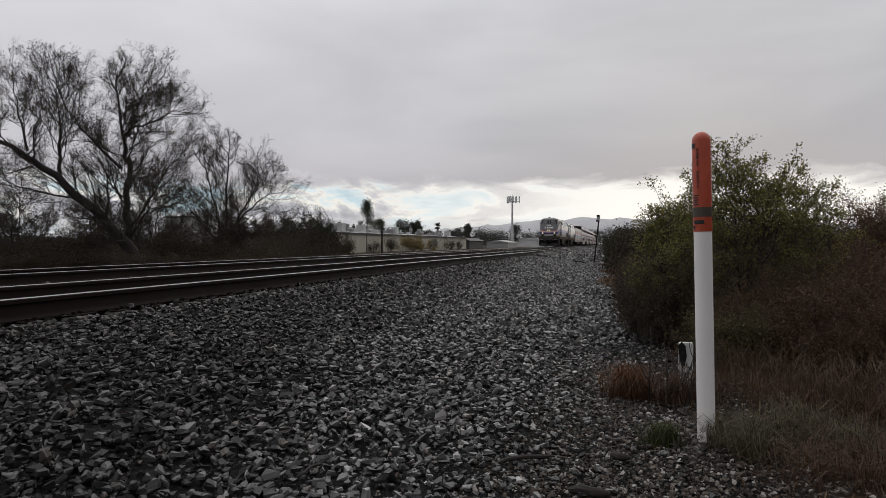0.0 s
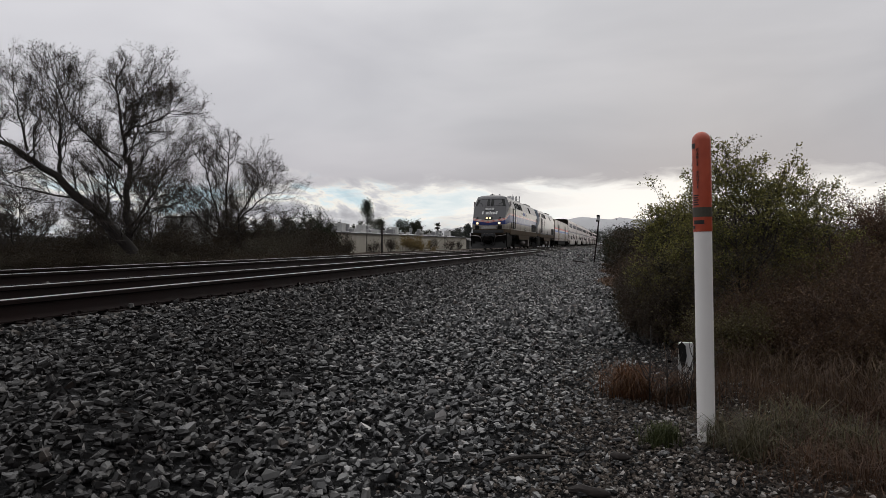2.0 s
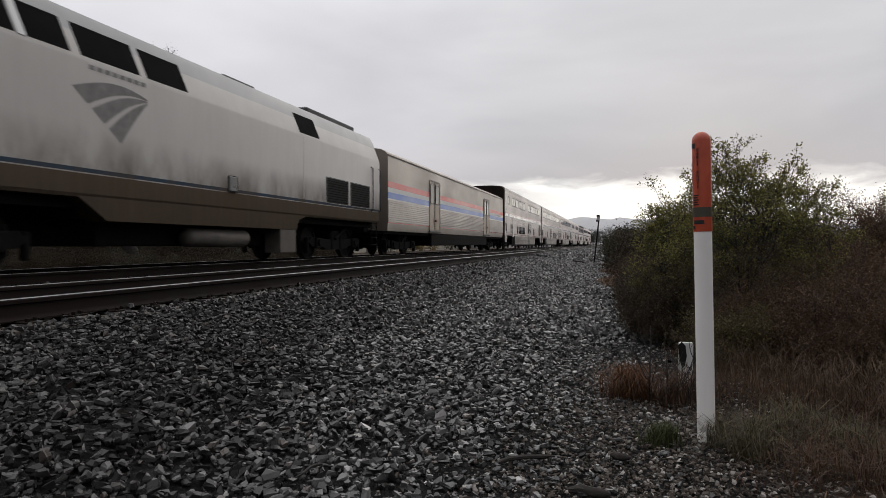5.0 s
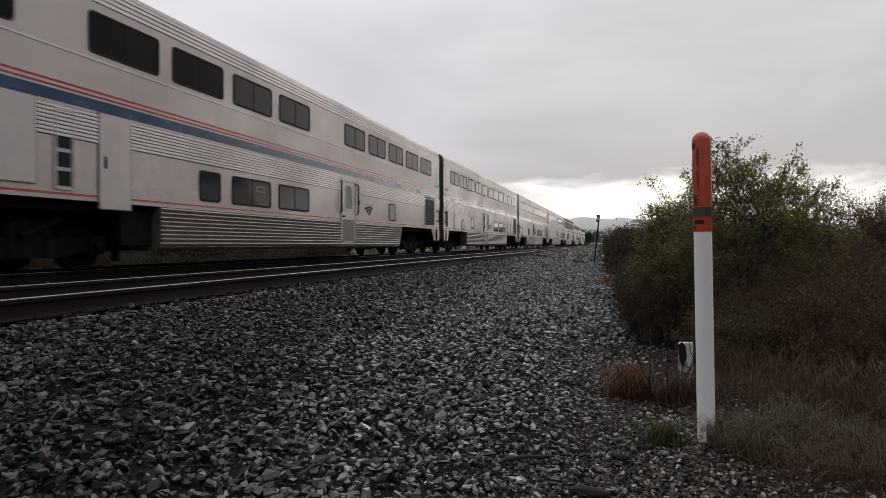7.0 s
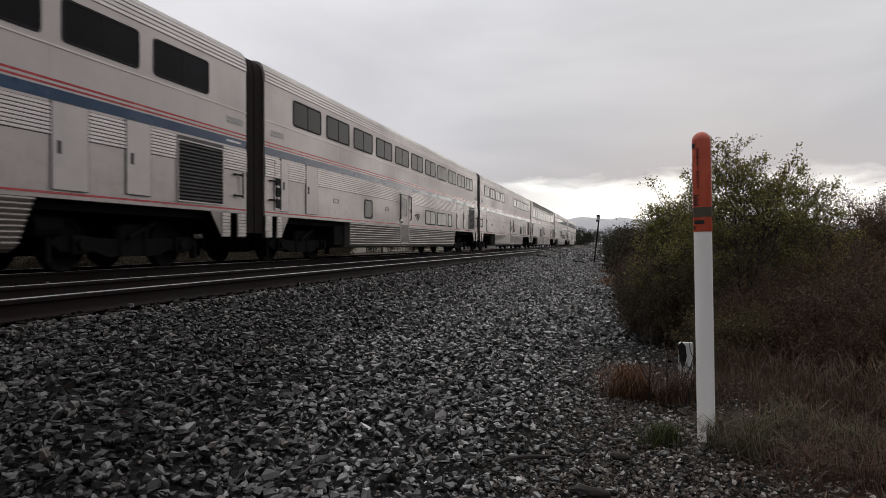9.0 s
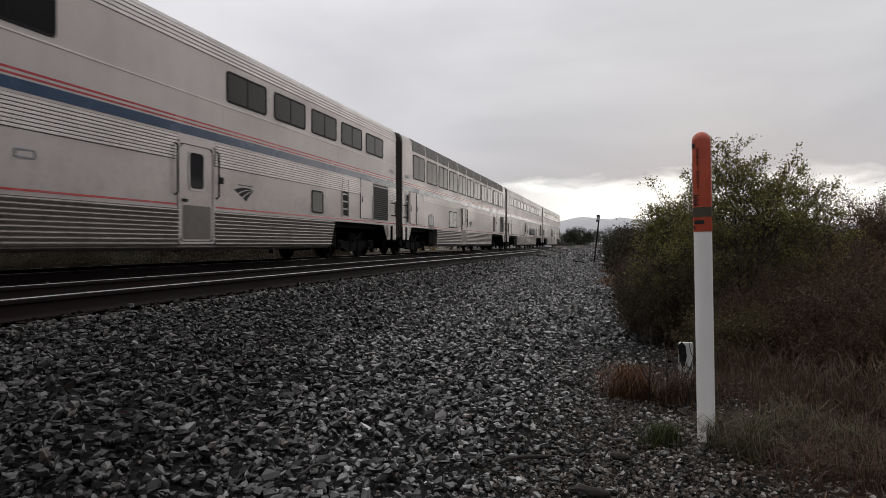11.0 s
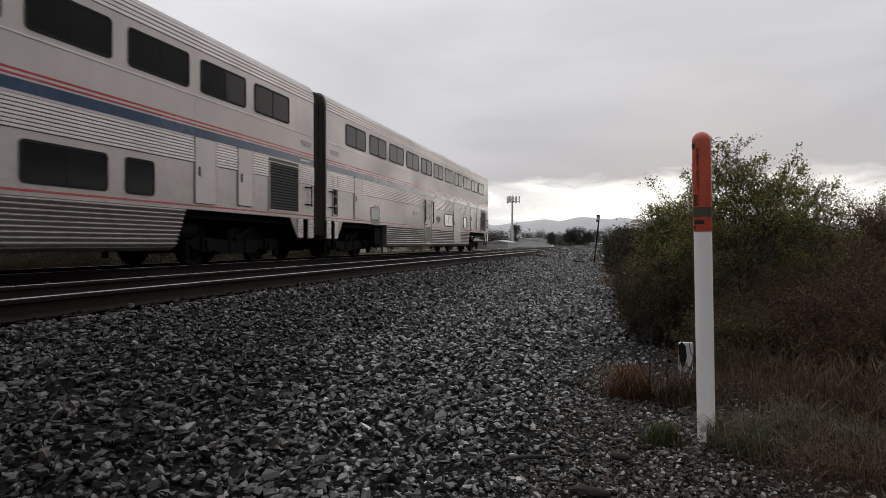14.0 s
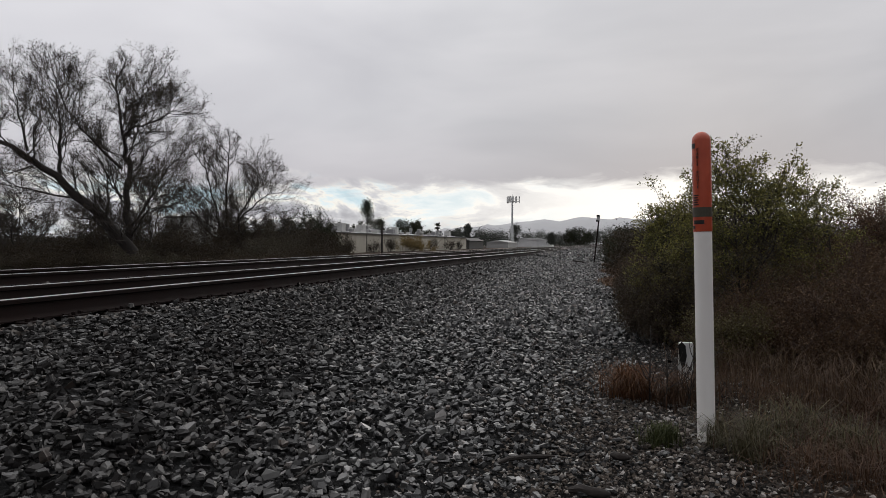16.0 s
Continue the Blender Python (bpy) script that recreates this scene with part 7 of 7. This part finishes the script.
far_tree("conifer", "dark conifer behind the storage roofs", 1, -63, 160, 12.4, 4.3, M_LEAF_DARK, True, 6000, 0.34)
for i, (ray, yy, h) in enumerate(((601, 170, 7.5), (626, 165, 6.5), (637, 175, 7.5))):
    far_tree("conifer", "slim conifer behind the storage roofs", 10 + i, yy * math.tan(math.atan((ray - 784) / 1150) - VIEW), yy, h, 1.6, M_LEAF_DARK, True, 900, 0.4)
for i, (ray, yy, h, rx) in enumerate(((672, 170, 7.6, 2.6), (712, 180, 8.0, 2.6), (732, 185, 7.4, 2.2), (740, 190, 8.3, 2.0), (756, 200, 5.0, 2.4), (800, 230, 5.6, 3.0), (812, 240, 7.0, 2.6), (828, 230, 8.4, 1.6), (850, 260, 7.0, 4.0),
                                     (868, 270, 6.4, 4.0), (885, 280, 6.4, 4.0), (912, 290, 9.5, 3.0), (935, 400, 8.4, 5.0), (958, 410, 8.6, 5.0), (975, 300, 6.0, 2.4), (990, 330, 6.0, 4.0), (1010, 250, 6.2, 3.0), (1024, 255, 6.8, 3.2), (1040, 290, 5.0, 3.0), (1050, 330, 7.0, 4.0), (1062, 380, 7.4, 5.0), (1080, 360, 9.0, 5.0))):
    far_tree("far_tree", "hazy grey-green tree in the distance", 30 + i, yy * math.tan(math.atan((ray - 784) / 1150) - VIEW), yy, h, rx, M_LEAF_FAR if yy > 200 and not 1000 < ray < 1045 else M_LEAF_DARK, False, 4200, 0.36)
for i, (ray, yy, h) in enumerate(((774, 215, 8.4), (824, 260, 8.4))):
    palm = tagged(new("fan_palm"), "fan palm with a shaggy round head", "tree", "far trees")
    part("trunk", Shape().tube([(0, 0, -0.3), (0, 0, h - 1)], [0.32, 0.26], 8), M_BARK, palm)
    g2 = np.random.default_rng(60 + i)
    fr = Shape()
    for k in range(44):
        a, e = g2.uniform(0, 6.283), g2.uniform(-0.9, 1.2)
        d = Vector((math.cos(a) * math.cos(e), math.sin(a) * math.cos(e), math.sin(e)))
        w = d.cross(Vector((0, 0, 1))).normalized() * 0.5
        c = Vector((0, 0, h - 0.9))
        tip = c + d * g2.uniform(1.2, 1.9)
        fr.add([c, c + d * 1.0 + w, tip, c + d * 1.0 - w], [(0, 1, 2, 3)])
    part("fronds", fr, M_LEAF_DARK, palm)
    x = yy * math.tan(math.atan((ray - 784) / 1150) - VIEW)
    palm.matrix_basis = pose(x, yy, -1)
# scattered low trees along the horizon, also outside the view
tips = []
g2 = np.random.default_rng(8)
for k in range(1000):
    a = g2.uniform(-math.pi, math.pi)
    rad_ = g2.uniform(380, 560)
    x, y = rad_ * math.sin(a), rad_ * math.cos(a)
    if abs(x + 7) < 16:
        continue
    h, w = g2.uniform(3, 8), g2.uniform(4, 9)
    for j in range(80):
        q = g2.normal(size=3)
        tips.append((Vector((x + q[0] * w * 0.5, y + q[1] * w * 0.5, -1 + abs(q[2]) * h * 0.45 + 0.3)), None))
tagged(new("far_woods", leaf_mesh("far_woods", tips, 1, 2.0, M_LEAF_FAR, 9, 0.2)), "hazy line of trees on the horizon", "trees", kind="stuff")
# brush in front of the storage wall
for i, (ray, yy, h, rx) in enumerate(((660, 103, 2.2, 1.6), (690, 104, 3.2, 1.2), (718, 110, 3.0, 3.0), (742, 120, 2.8, 3.0), (765, 130, 2.6, 1.0), (795, 150, 3.0, 1.4), (812, 165, 3.0, 1.4), (610, 88, 3.2, 1.4))):
    x = yy * math.tan(math.atan((ray - 784) / 1150) - VIEW)
    leafy_shrub("wall_shrub", "straggling shrub before the storage wall", 300 + i, (x, yy, ground_z(x, yy)), rx, rx, h, 16, foliage("yellow_brush_%d" % i, ((0.0, (0.11, 0.08, 0.032)), (1.0, (0.22, 0.16, 0.065)))) if i in (2, 3) else M_LEAF_BROWN, 4 if i in (2, 3) else 1, 0.17,
                (0, 4, 4), M_TWIG, (0.35, 1.0), 0.2, 0.03, group="shrubs by the storage wall")


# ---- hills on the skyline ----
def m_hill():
    m = Mat("haze_grey_hills")
    # distance haze is mixed into the base colour of the hills
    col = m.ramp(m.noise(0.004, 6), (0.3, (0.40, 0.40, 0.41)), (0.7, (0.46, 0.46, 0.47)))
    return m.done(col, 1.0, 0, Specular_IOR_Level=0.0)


s = Shape()
ang = [radians(a) for a in np.linspace(-75, 75, 240)]
for i, a in enumerate(ang):
    ray = 784 + 1150 * math.tan(a + VIEW) if abs(a + VIEW) < 1.4 else 0
    top = float(np.interp(ray, [500, 760, 820, 880, 930, 960, 990, 1010, 1035, 1060, 1110, 1300], [12, 24, 32, 36, 42, 46, 42, 46, 51, 46, 47, 32]))
    zt = 2.609 * top + 9 * noise.noise((a * 60, 0, 0)) + 5 * noise.noise((a * 170, 3, 0))
    for d, z in ((2900, -10), (3000, zt * 0.45), (3100, zt * 0.85), (3180, zt), (3400, zt * 0.7)):
        s.v.append((d * math.sin(a), d * math.cos(a), z))
s.f = [(5 * i + k, 5 * i + 5 + k, 5 * i + 6 + k, 5 * i + 1 + k) for i in range(239) for k in range(4)]
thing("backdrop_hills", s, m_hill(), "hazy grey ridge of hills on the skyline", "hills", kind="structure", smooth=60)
# ---- motion ----
def motions():
    for vehicle, back in TRAIN:
        walk(vehicle, [(k * 0.5, pose(FAR_X, FRONT_Y + back - travel(k * 0.5), 0)) for k in range(33)])


motions()
